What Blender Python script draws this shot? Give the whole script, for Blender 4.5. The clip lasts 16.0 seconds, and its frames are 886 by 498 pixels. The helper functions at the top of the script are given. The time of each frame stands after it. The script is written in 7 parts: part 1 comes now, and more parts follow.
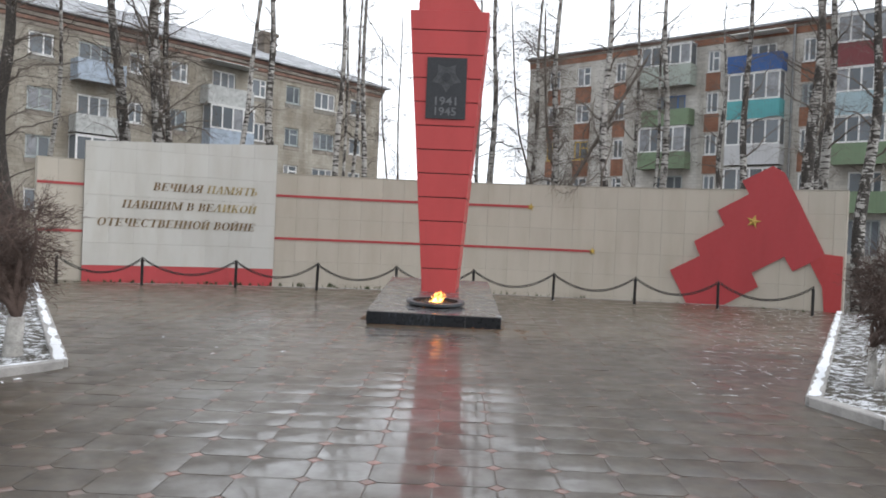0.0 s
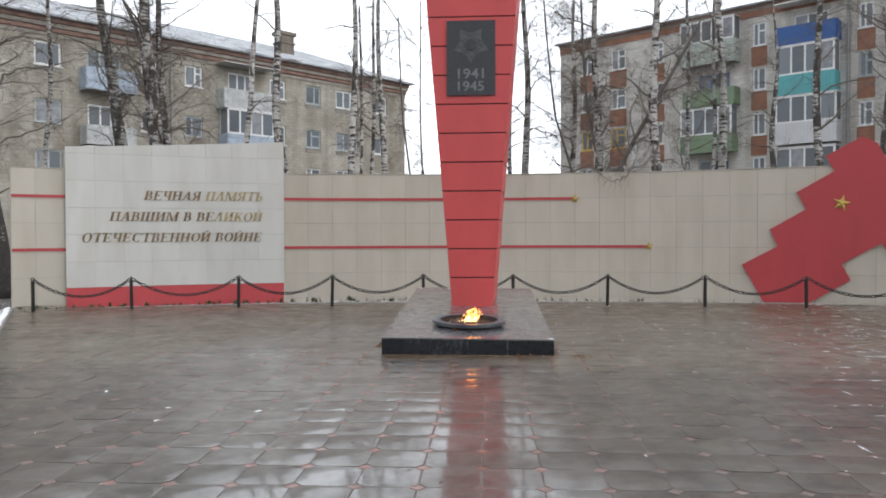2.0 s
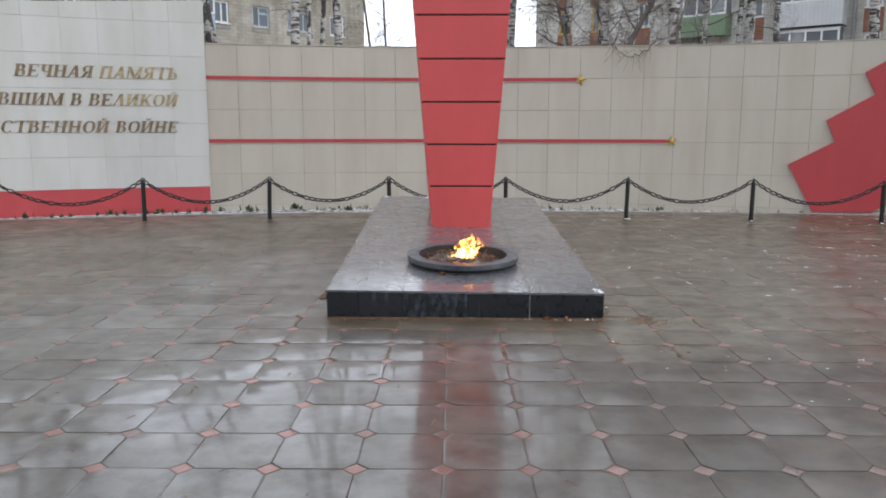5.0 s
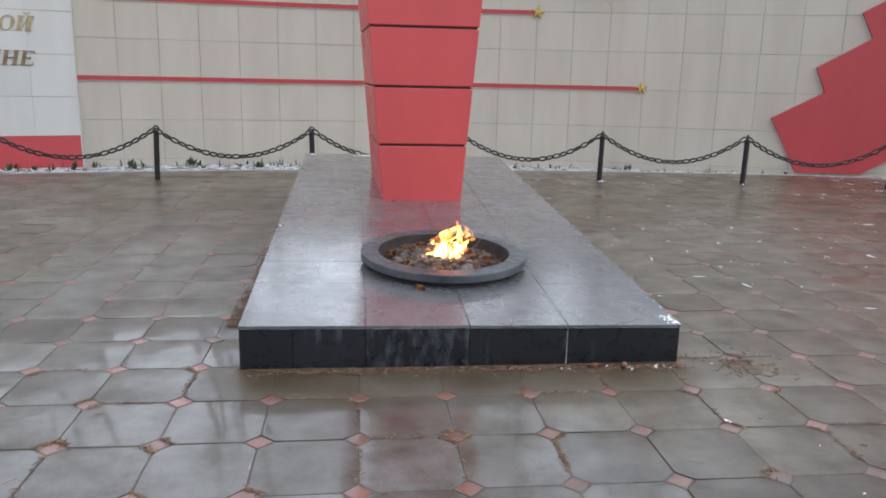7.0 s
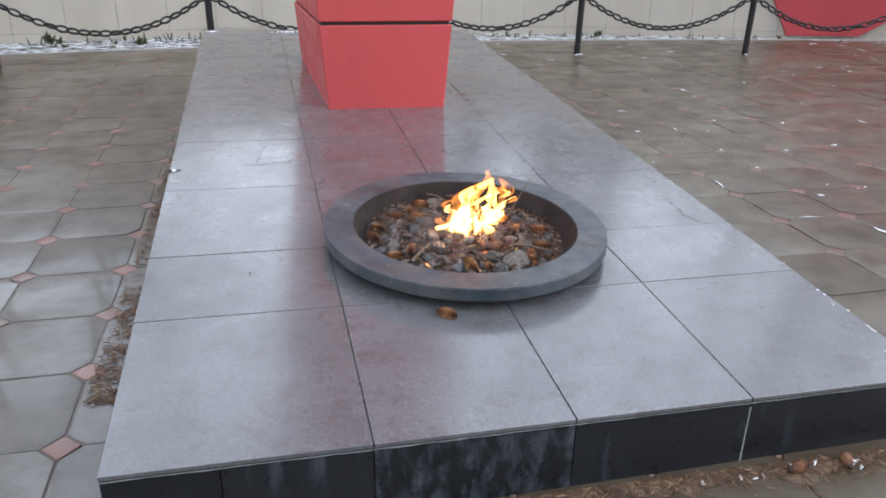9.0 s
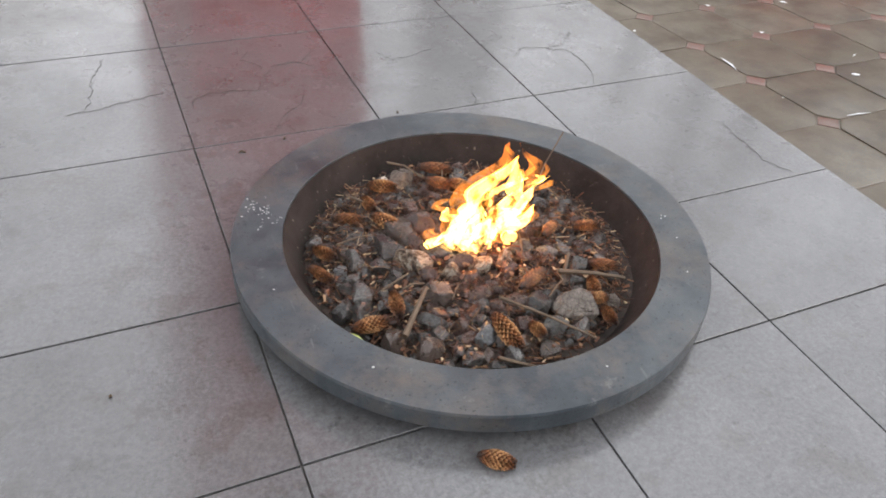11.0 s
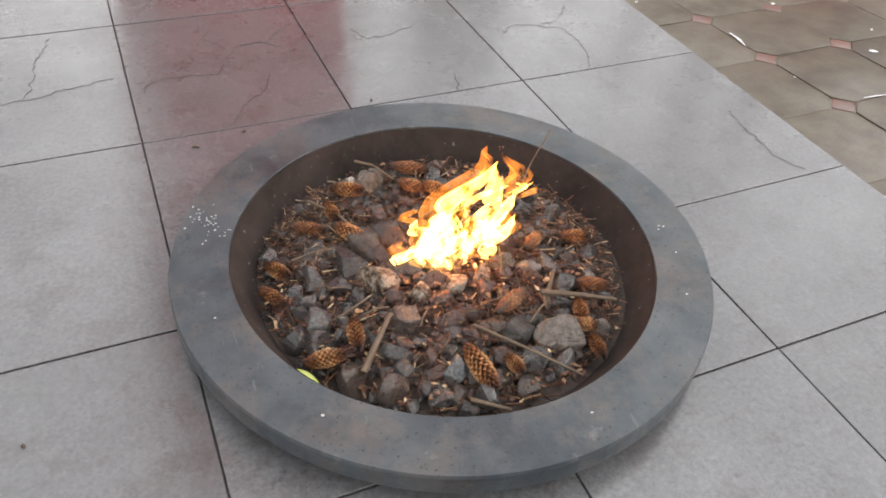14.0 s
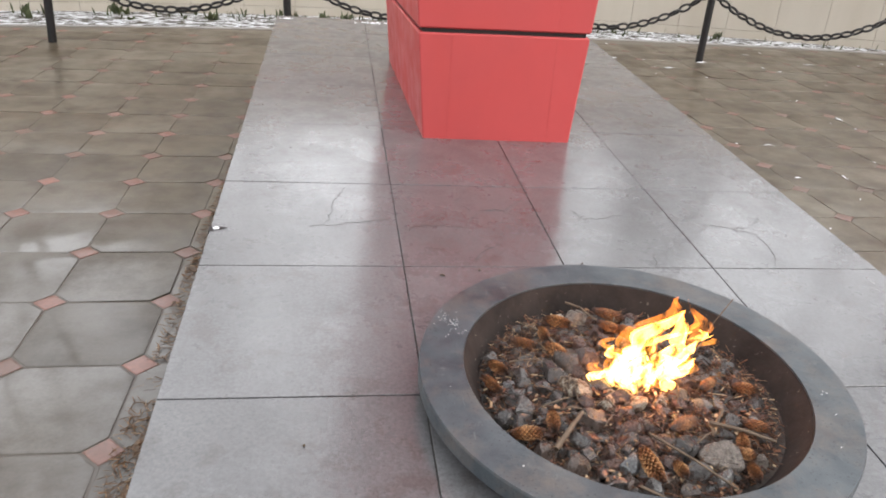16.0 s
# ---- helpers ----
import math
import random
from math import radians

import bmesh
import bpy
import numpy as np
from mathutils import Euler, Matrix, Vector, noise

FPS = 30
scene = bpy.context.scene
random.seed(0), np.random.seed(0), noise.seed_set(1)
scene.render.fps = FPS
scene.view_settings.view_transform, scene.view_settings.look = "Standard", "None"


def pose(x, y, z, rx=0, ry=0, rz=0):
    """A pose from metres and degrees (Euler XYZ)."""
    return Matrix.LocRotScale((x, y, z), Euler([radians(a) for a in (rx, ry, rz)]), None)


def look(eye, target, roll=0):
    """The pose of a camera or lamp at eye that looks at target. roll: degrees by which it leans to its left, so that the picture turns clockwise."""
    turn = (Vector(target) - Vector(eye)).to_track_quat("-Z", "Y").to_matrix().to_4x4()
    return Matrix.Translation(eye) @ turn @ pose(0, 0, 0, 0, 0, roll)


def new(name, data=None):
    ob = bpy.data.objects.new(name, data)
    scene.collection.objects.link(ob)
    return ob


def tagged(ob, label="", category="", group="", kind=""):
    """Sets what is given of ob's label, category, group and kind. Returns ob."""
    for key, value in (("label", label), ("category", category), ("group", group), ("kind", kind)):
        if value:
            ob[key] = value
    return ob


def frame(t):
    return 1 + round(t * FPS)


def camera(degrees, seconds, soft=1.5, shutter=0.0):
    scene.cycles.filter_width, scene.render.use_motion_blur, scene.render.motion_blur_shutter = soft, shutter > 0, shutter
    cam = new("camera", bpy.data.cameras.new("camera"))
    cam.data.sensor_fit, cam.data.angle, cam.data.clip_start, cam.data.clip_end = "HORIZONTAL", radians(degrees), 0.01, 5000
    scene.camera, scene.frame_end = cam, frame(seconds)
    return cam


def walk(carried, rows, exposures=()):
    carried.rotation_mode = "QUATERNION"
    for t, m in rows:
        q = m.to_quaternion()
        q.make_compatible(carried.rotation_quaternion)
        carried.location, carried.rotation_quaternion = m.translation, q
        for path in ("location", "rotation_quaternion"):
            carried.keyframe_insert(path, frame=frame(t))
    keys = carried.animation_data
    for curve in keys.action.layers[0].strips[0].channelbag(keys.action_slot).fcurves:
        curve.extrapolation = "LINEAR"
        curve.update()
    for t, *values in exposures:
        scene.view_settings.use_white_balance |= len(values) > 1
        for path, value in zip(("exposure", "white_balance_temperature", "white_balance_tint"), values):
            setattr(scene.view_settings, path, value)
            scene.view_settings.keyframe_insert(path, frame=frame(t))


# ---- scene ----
cam = camera(60.0, 16.0, soft=1.8)
PATH = [
    (0, (-0.141, 0.005, 1.458), (-0.207, 2.004, 1.425), 2.4),
    (0.5, (-0.109, 0.669, 1.416), (-0.146, 2.669, 1.41), -1.3),
    (1, (-0.122, 1.481, 1.451), (-0.273, 3.475, 1.422), 1.7),
    (1.5, (-0.178, 2.079, 1.446), (-0.213, 4.078, 1.383), -1.2),
    (2, (-0.204, 2.666, 1.513), (-0.359, 4.66, 1.476), -0.2),
    (2.5, (-0.291, 3.266, 1.491), (-0.355, 5.263, 1.404), 0.4),
    (3, (-0.313, 3.948, 1.511), (-0.461, 5.942, 1.456), 0.1),
    (3.5, (-0.431, 4.563, 1.481), (-0.451, 6.561, 1.404), 0.2),
    (4, (-0.486, 5.062, 1.458), (-0.548, 7.058, 1.345), -2.5),
    (4.2, (-0.514, 5.351, 1.476), (-0.634, 7.34, 1.311), 0.2),
    (6.3, (-0.947, 7.922, 1.445), (-0.903, 9.887, 1.074), -0.9),
    (6.5, (-0.994, 8.168, 1.412), (-0.98, 10.134, 1.044), 1.5),
    (7, (-1.105, 8.755, 1.399), (-0.922, 10.696, 0.952), 1.3),
    (7.5, (-1.154, 9.33, 1.402), (-1.048, 11.265, 0.904), -0.0),
    (8, (-1.246, 9.865, 1.367), (-0.939, 11.74, 0.742), 1.2),
    (8.5, (-1.264, 10.365, 1.334), (-0.924, 12.203, 0.624), -1.7),
    (9, (-1.303, 10.812, 1.326), (-0.905, 12.609, 0.542), 1.1),
    (9.2, (-1.352, 11.015, 1.325), (-0.855, 12.775, 0.516), 1.8),
    (11.3, (-1.222, 12.174, 1.258), (-0.583, 13.612, 0.023), 2.7),
    (11.5, (-1.18, 12.22, 1.242), (-0.59, 13.659, -0.015), 3.2),
    (12, (-1.15, 12.268, 1.256), (-0.559, 13.68, -0.031), 2.9),
    (12.5, (-1.144, 12.269, 1.26), (-0.528, 13.679, -0.017), 2.5),
    (13, (-1.148, 12.265, 1.248), (-0.514, 13.67, -0.027), 2.7),
    (13.5, (-1.14, 12.266, 1.258), (-0.503, 13.671, -0.015), 2.7),
    (14, (-1.132, 12.26, 1.256), (-0.51, 13.679, -0.01), 2.4),
    (14.5, (-1.117, 12.243, 1.259), (-0.509, 13.678, 0.006), 2.0),
    (15, (-1.128, 12.216, 1.289), (-0.562, 13.716, 0.094), 2.0),
    (15.5, (-1.274, 12.069, 1.293), (-0.855, 13.761, 0.312), 3.3),
    (16, (-1.334, 11.851, 1.328), (-1.092, 13.65, 0.488), 3.7),
]
# seconds, stops, white balance
LIGHT = [(0, -0.61, 6400, 10), (3.5, -0.5, 6250, 10), (7, -0.34, 5980, 10), (9, -0.2, 5880, 10), (11.5, -0.16, 6750, 11), (14.5, -0.03, 6850, 11), (16, 0.06, 6700, 11)]
walk(cam, [(t, look(eye, target, roll)) for t, eye, target, roll in PATH], LIGHT)

# ---- world, sun, exposure ----
world = bpy.data.worlds.new("overcast")
scene.world = world
world.use_nodes = True
wn, wl = world.node_tree.nodes, world.node_tree.links
wn.clear()
sky = wn.new("ShaderNodeTexSky")
sky.sky_type = "NISHITA"
sky.sun_disc = False
sky.sun_elevation, sky.sun_rotation = radians(37), radians(126)
sky.dust_density, sky.air_density = 6.0, 1.0
hsv = wn.new("ShaderNodeHueSaturation")
hsv.inputs["Saturation"].default_value = 0.15
bg_sky = wn.new("ShaderNodeBackground")
bg_sky.inputs["Strength"].default_value = 0.05
bg_cloud = wn.new("ShaderNodeBackground")
bg_cloud.inputs["Color"].default_value = (0.93, 0.968, 1.02, 1)
add = wn.new("ShaderNodeAddShader")
wout = wn.new("ShaderNodeOutputWorld")
# the cloud is thinner, so brighter, on the side beyond the wall
dome = wn.new("ShaderNodeTexCoord")
side = wn.new("ShaderNodeSeparateXYZ")
lift = wn.new("ShaderNodeMath")
lift.operation = "MULTIPLY_ADD"
lift.inputs[1].default_value, lift.inputs[2].default_value = 0.75, 1.93
wl.new(dome.outputs["Generated"], side.inputs[0])
wl.new(side.outputs["Y"], lift.inputs[0])
wl.new(lift.outputs[0], bg_cloud.inputs["Strength"])
wl.new(sky.outputs["Color"], hsv.inputs["Color"])
wl.new(hsv.outputs["Color"], bg_sky.inputs["Color"])
wl.new(bg_sky.outputs[0], add.inputs[0])
wl.new(bg_cloud.outputs[0], add.inputs[1])
wl.new(add.outputs[0], wout.inputs["Surface"])
sun_data = bpy.data.lights.new("sun", "SUN")
sun_data.energy, sun_data.angle, sun_data.color = 0.6, radians(40), (1.0, 0.98, 0.95)
sun = new("sun", sun_data)
sun.matrix_world = look((0, 0, 0), (-0.75, 0.55, -0.7))
# the gas flame's own light on the stones
glow_data = bpy.data.lights.new("flame_light", "POINT")
glow_data.energy, glow_data.color, glow_data.shadow_soft_size = 1.4, (1.0, 0.16, 0.045), 0.07
glow = new("flame_light", glow_data)
glow.location = (-0.65, 13.29, 0.37)


# ---- materials ----
class Mat:
    """A node material under construction: short calls for the nodes that all materials here use."""

    def __init__(self, name, rough=0.6, metal=0.0, spec=0.5):
        self.m = bpy.data.materials.new(name)
        self.m.use_nodes = True
        self.n, self.l = self.m.node_tree.nodes, self.m.node_tree.links
        self.b = self.n["Principled BSDF"]
        self.b.inputs["Roughness"].default_value = rough
        self.b.inputs["Metallic"].default_value = metal
        self.b.inputs["Specular IOR Level"].default_value = spec
        self.co = self.n.new("ShaderNodeTexCoord").outputs["Object"]

    def scaled(self, sx, sy, sz, src=None):
        k = self.n.new("ShaderNodeMapping")
        k.inputs["Scale"].default_value = (sx, sy, sz)
        self.l.new(src or self.co, k.inputs["Vector"])
        return k.outputs["Vector"]

    def world_co(self):
        return self.n.new("ShaderNodeNewGeometry").outputs["Position"]

    def noise(self, scale, detail=4, rough=0.55, src=None):
        k = self.n.new("ShaderNodeTexNoise")
        k.inputs["Scale"].default_value = scale
        k.inputs["Detail"].default_value = detail
        k.inputs["Roughness"].default_value = rough
        self.l.new(src or self.co, k.inputs["Vector"])
        return k.outputs["Fac"]

    def ramp(self, fac, *stops):
        k = self.n.new("ShaderNodeValToRGB")
        els = k.color_ramp.elements
        while len(els) < len(stops):
            els.new(0.5)
        for e, (p, c) in zip(els, stops):
            e.position = p
            e.color = (*c, 1) if isinstance(c, tuple) else (c, c, c, 1)
        self.l.new(fac, k.inputs["Fac"])
        return k.outputs["Color"]

    def mix(self, fac, a, b, mode="MIX"):
        k = self.n.new("ShaderNodeMix")
        k.data_type, k.blend_type = "RGBA", mode
        for sock, v in ((k.inputs[0], fac), (k.inputs[6], a), (k.inputs[7], b)):
            if isinstance(v, (int, float)):
                sock.default_value = v if sock == k.inputs[0] else (v, v, v, 1)
            elif isinstance(v, tuple):
                sock.default_value = (*v, 1)
            else:
                self.l.new(v, sock)
        return k.outputs[2]

    def math(self, op, a, b=0.0):
        k = self.n.new("ShaderNodeMath")
        k.operation = op
        for i, v in enumerate((a, b)):
            if isinstance(v, (int, float)):
                k.inputs[i].default_value = v
            else:
                self.l.new(v, k.inputs[i])
        return k.outputs[0]

    def each(self):
        """A random value per object and per loose piece."""
        a = self.n.new("ShaderNodeObjectInfo").outputs["Random"]
        b = self.n.new("ShaderNodeNewGeometry").outputs["Random Per Island"]
        return self.math("FRACT", self.math("ADD", a, b))

    def colour(self, src):
        if isinstance(src, tuple):
            self.b.inputs["Base Color"].default_value = (*src, 1)
        else:
            self.l.new(src, self.b.inputs["Base Color"])
        return self

    def rough(self, src):
        self.l.new(src, self.b.inputs["Roughness"])
        return self

    def coat(self, weight, rough):
        for name, v in (("Coat Weight", weight), ("Coat Roughness", rough)):
            if isinstance(v, (int, float)):
                self.b.inputs[name].default_value = v
            else:
                self.l.new(v, self.b.inputs[name])
        return self

    def bump(self, h, strength=0.3, dist=0.01):
        k = self.n.new("ShaderNodeBump")
        k.inputs["Strength"].default_value = strength
        k.inputs["Distance"].default_value = dist
        self.l.new(h, k.inputs["Height"])
        self.l.new(k.outputs["Normal"], self.b.inputs["Normal"])
        return self


def plain(name, c, rough=0.6, metal=0.0, var=0.12, scale=6.0, bump=0.0, fine=60.0, spec=0.5):
    """A slightly uneven surface: two scales of variation round one colour."""
    k = Mat(name, rough, metal, spec)
    lo, hi = tuple(v * (1 - var) for v in c), tuple(min(1, v * (1 + var)) for v in c)
    a = k.ramp(k.noise(scale), (0.3, lo), (0.7, hi))
    f = k.ramp(k.noise(fine, 3), (0.3, 1 - var), (0.7, 1.0))
    k.colour(k.mix(0.8, a, f, "MULTIPLY"))
    if bump:
        k.bump(k.noise(fine, 4), bump, 0.004)
    return k.m


def pale_lane(k, p):
    """Sky sheen painted on the plinth lane: 1 there, 0 on muddy sides."""
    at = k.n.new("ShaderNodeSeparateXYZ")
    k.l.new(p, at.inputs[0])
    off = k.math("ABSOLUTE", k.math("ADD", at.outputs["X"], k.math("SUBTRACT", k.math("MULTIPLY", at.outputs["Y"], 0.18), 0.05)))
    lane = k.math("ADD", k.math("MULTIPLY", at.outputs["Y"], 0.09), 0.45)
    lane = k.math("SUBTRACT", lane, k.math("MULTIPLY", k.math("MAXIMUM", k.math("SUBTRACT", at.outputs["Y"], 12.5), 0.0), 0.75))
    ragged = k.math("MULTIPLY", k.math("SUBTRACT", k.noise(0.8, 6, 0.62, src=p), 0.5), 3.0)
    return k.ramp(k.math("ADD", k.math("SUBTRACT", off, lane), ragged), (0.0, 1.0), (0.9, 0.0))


def tan_zone(k, p):
    """1 round the plinth and behind it, where the paving's colour turns paler and tan."""
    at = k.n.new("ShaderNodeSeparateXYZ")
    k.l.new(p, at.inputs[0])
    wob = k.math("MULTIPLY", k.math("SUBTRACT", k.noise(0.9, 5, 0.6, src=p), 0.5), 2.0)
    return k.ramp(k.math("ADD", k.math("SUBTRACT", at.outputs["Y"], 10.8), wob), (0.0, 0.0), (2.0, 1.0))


def front_strip(k, p):
    """Ragged brown strip laid over the paving's colour before the plinth's front."""
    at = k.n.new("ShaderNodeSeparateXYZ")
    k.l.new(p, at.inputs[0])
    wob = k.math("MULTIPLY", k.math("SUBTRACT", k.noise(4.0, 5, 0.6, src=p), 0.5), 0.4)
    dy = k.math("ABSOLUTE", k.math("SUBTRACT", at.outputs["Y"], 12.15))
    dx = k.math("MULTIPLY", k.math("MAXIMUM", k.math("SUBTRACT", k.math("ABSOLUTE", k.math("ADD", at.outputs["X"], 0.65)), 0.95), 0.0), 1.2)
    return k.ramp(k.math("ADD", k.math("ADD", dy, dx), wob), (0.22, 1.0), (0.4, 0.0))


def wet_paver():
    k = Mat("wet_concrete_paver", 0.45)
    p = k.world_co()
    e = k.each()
    in_lane = pale_lane(k, p)
    in_strip = front_strip(k, p)
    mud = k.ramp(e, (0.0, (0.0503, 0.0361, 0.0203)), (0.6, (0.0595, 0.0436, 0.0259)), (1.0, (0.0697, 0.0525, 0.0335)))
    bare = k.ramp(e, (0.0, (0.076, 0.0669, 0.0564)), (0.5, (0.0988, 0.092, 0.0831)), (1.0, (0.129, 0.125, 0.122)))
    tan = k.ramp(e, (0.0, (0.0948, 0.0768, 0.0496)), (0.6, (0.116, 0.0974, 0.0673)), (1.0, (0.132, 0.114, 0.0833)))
    mud = k.mix(tan_zone(k, p), mud, tan)
    # paler lane stones carry the sky's sheen in their colour; mud tones beside
    base = k.mix(in_lane, mud, bare)
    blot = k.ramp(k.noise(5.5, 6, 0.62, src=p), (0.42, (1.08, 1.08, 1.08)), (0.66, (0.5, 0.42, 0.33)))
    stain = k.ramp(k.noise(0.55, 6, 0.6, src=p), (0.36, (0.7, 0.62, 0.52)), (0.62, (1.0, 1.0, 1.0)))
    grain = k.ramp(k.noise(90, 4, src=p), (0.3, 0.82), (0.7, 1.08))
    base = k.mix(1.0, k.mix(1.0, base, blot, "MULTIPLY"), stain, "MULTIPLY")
    base = k.mix(k.math("MULTIPLY", in_strip, 0.75), base, (0.075, 0.053, 0.03))
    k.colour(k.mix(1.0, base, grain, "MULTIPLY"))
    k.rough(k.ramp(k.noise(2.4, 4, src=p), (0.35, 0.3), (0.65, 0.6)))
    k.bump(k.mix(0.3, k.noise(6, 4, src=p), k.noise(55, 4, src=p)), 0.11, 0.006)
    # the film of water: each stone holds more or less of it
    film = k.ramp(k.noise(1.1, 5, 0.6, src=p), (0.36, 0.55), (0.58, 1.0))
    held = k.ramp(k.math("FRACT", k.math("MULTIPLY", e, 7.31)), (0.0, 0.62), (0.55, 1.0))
    dull = k.ramp(k.math("ADD", k.noise(2.0, 5, 0.6, src=p), k.math("MULTIPLY", in_lane, -0.16)), (0.3, 0.075), (0.65, 0.24))
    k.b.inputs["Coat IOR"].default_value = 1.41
    muddy = k.ramp(in_lane, (0.0, 0.4), (1.0, 1.0))
    muddy = k.math("MULTIPLY", muddy, k.math("SUBTRACT", 1.0, k.math("MULTIPLY", in_strip, 0.75)))
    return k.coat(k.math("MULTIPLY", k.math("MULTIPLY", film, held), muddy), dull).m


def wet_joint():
    """Dirt between the pavers: paler on the lane, brim-full of wet mud beside it."""
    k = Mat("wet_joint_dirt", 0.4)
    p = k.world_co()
    in_lane = pale_lane(k, p)
    full = k.mix(tan_zone(k, p), (0.058, 0.044, 0.027), (0.092, 0.074, 0.05))
    base = k.mix(in_lane, full, (0.075, 0.06, 0.047))
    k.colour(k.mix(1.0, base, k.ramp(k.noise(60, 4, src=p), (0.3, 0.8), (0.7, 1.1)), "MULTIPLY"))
    return k.coat(k.ramp(in_lane, (0.0, 0.55), (1.0, 0.15)), 0.2).m


def wet_insert():
    k = Mat("wet_red_insert", 0.45)
    p = k.world_co()
    base = k.ramp(k.each(), (0.0, (0.19, 0.08, 0.058)), (0.4, (0.25, 0.098, 0.072)), (1.0, (0.31, 0.13, 0.1)))
    stain = k.ramp(k.noise(0.5, 6, 0.6, src=p), (0.36, (0.55, 0.55, 0.5)), (0.62, (1.0, 1.0, 1.0)))
    grain = k.ramp(k.noise(70, 4, src=p), (0.3, 0.75), (0.7, 1.05))
    caked = k.ramp(k.noise(0.8, 6, 0.65, src=p), (0.38, 0.6), (0.52, 0.0))
    lost = k.math("MAXIMUM", k.math("MULTIPLY", caked, 1.2), k.math("MULTIPLY", k.math("SUBTRACT", 1.0, pale_lane(k, p)), k.math("SUBTRACT", 0.62, k.math("MULTIPLY", tan_zone(k, p), 0.55))))
    base = k.mix(lost, base, (0.085, 0.064, 0.046))
    at = k.n.new("ShaderNodeSeparateXYZ")
    k.l.new(p, at.inputs[0])
    slope = k.math("ADD", at.outputs["X"], k.math("MULTIPLY", k.math("SUBTRACT", at.outputs["Y"], 12.0), 0.45))
    silt = k.ramp(k.math("ADD", k.math("SUBTRACT", slope, 0.9), k.math("MULTIPLY", k.math("SUBTRACT", k.noise(1.3, 5, src=p), 0.5), 2.5)), (0.0, 0.0), (0.9, 0.3))
    # silt washed over the inserts on the side of the planted bed
    k.colour(k.mix(silt, k.mix(1.0, k.mix(1.0, base, stain, "MULTIPLY"), grain, "MULTIPLY"), (0.1, 0.074, 0.055)))
    return k.coat(0.6, 0.18).m


def porcelain(name, c, gloss):
    k = Mat(name, gloss)
    lo = tuple(v * 0.94 for v in c)
    base = k.ramp(k.each(), (0.0, lo), (1.0, c))
    p = k.world_co()
    streak = k.ramp(k.noise(1.6, 5, src=k.scaled(1.6, 1.6, 0.35, p)), (0.3, (0.9, 0.885, 0.86)), (0.6, (1, 1, 1)))
    speck = k.ramp(k.noise(160, 2, src=p), (0.35, 0.93), (0.65, 1.0))
    k.colour(k.mix(1.0, k.mix(1.0, base, streak, "MULTIPLY"), speck, "MULTIPLY"))
    return k.bump(k.noise(3, 3, src=p), 0.05, 0.01).m


def red_paint(name, c, rough=0.35):
    k = Mat(name, rough)
    p = k.world_co()
    base = k.ramp(k.noise(1.3, 5, src=k.scaled(1.5, 1.5, 0.4, p)), (0.3, tuple(v * 0.86 for v in c)), (0.7, c))
    scuff = k.ramp(k.noise(7, 6, 0.7, src=p), (0.68, (0, 0, 0)), (0.76, (1, 1, 1)))
    k.colour(k.mix(k.math("MULTIPLY", scuff, 0.25), base, (0.62, 0.3, 0.28)))
    k.rough(k.ramp(k.noise(9, 4, src=p), (0.3, rough * 0.8), (0.7, min(1, rough * 1.5))))
    return k.bump(k.noise(40, 4, src=p), 0.08, 0.004).m


def granite_top():
    """Grey slab under a flaking, half-frozen film of water."""
    k = Mat("wet_grey_slab", 0.3, spec=0.25)
    p = k.world_co()
    base = k.ramp(k.each(), (0.0, (0.106, 0.105, 0.109)), (0.6, (0.123, 0.122, 0.127)), (1.0, (0.136, 0.135, 0.141)))
    cloud = k.ramp(k.noise(3.2, 6, 0.65, src=p), (0.3, 0.8), (0.7, 1.06))
    smear = k.ramp(k.noise(9, 7, 0.7, src=p), (0.55, (1, 1, 1)), (0.61, (0.84, 0.8, 0.78)))
    speck = k.ramp(k.noise(110, 6, 0.75, src=p), (0.35, 0.7), (0.65, 1.2))
    k.colour(k.mix(1.0, k.mix(1.0, k.mix(1.0, base, cloud, "MULTIPLY"), smear, "MULTIPLY"), speck, "MULTIPLY"))
    # drying film of water: glossy pools between duller, scuffed places
    dry = k.ramp(k.noise(2.6, 8, 0.75, src=p), (0.42, 0.04), (0.68, 0.14))
    k.rough(k.ramp(k.noise(4, 7, 0.72, src=p), (0.4, 0.2), (0.6, 0.45)))
    flake = k.ramp(k.noise(40, 8, 0.8, src=p), (0.45, 0.0), (0.55, 1.0))
    relief = k.mix(0.1, k.mix(0.5, k.noise(22, 6, 0.7, src=p), k.noise(75, 4, 0.7, src=p)), flake)
    k.bump(relief, 0.3, 0.003)
    k.b.inputs["Coat IOR"].default_value = 1.62
    ripple = k.n.new("ShaderNodeBump")
    ripple.inputs["Strength"].default_value, ripple.inputs["Distance"].default_value = 0.2, 0.002
    k.l.new(relief, ripple.inputs["Height"])
    k.l.new(ripple.outputs["Normal"], k.b.inputs["Coat Normal"])
    return k.coat(k.ramp(k.noise(3.4, 8, 0.75, src=p), (0.45, 1.0), (0.7, 0.65)), dry).m


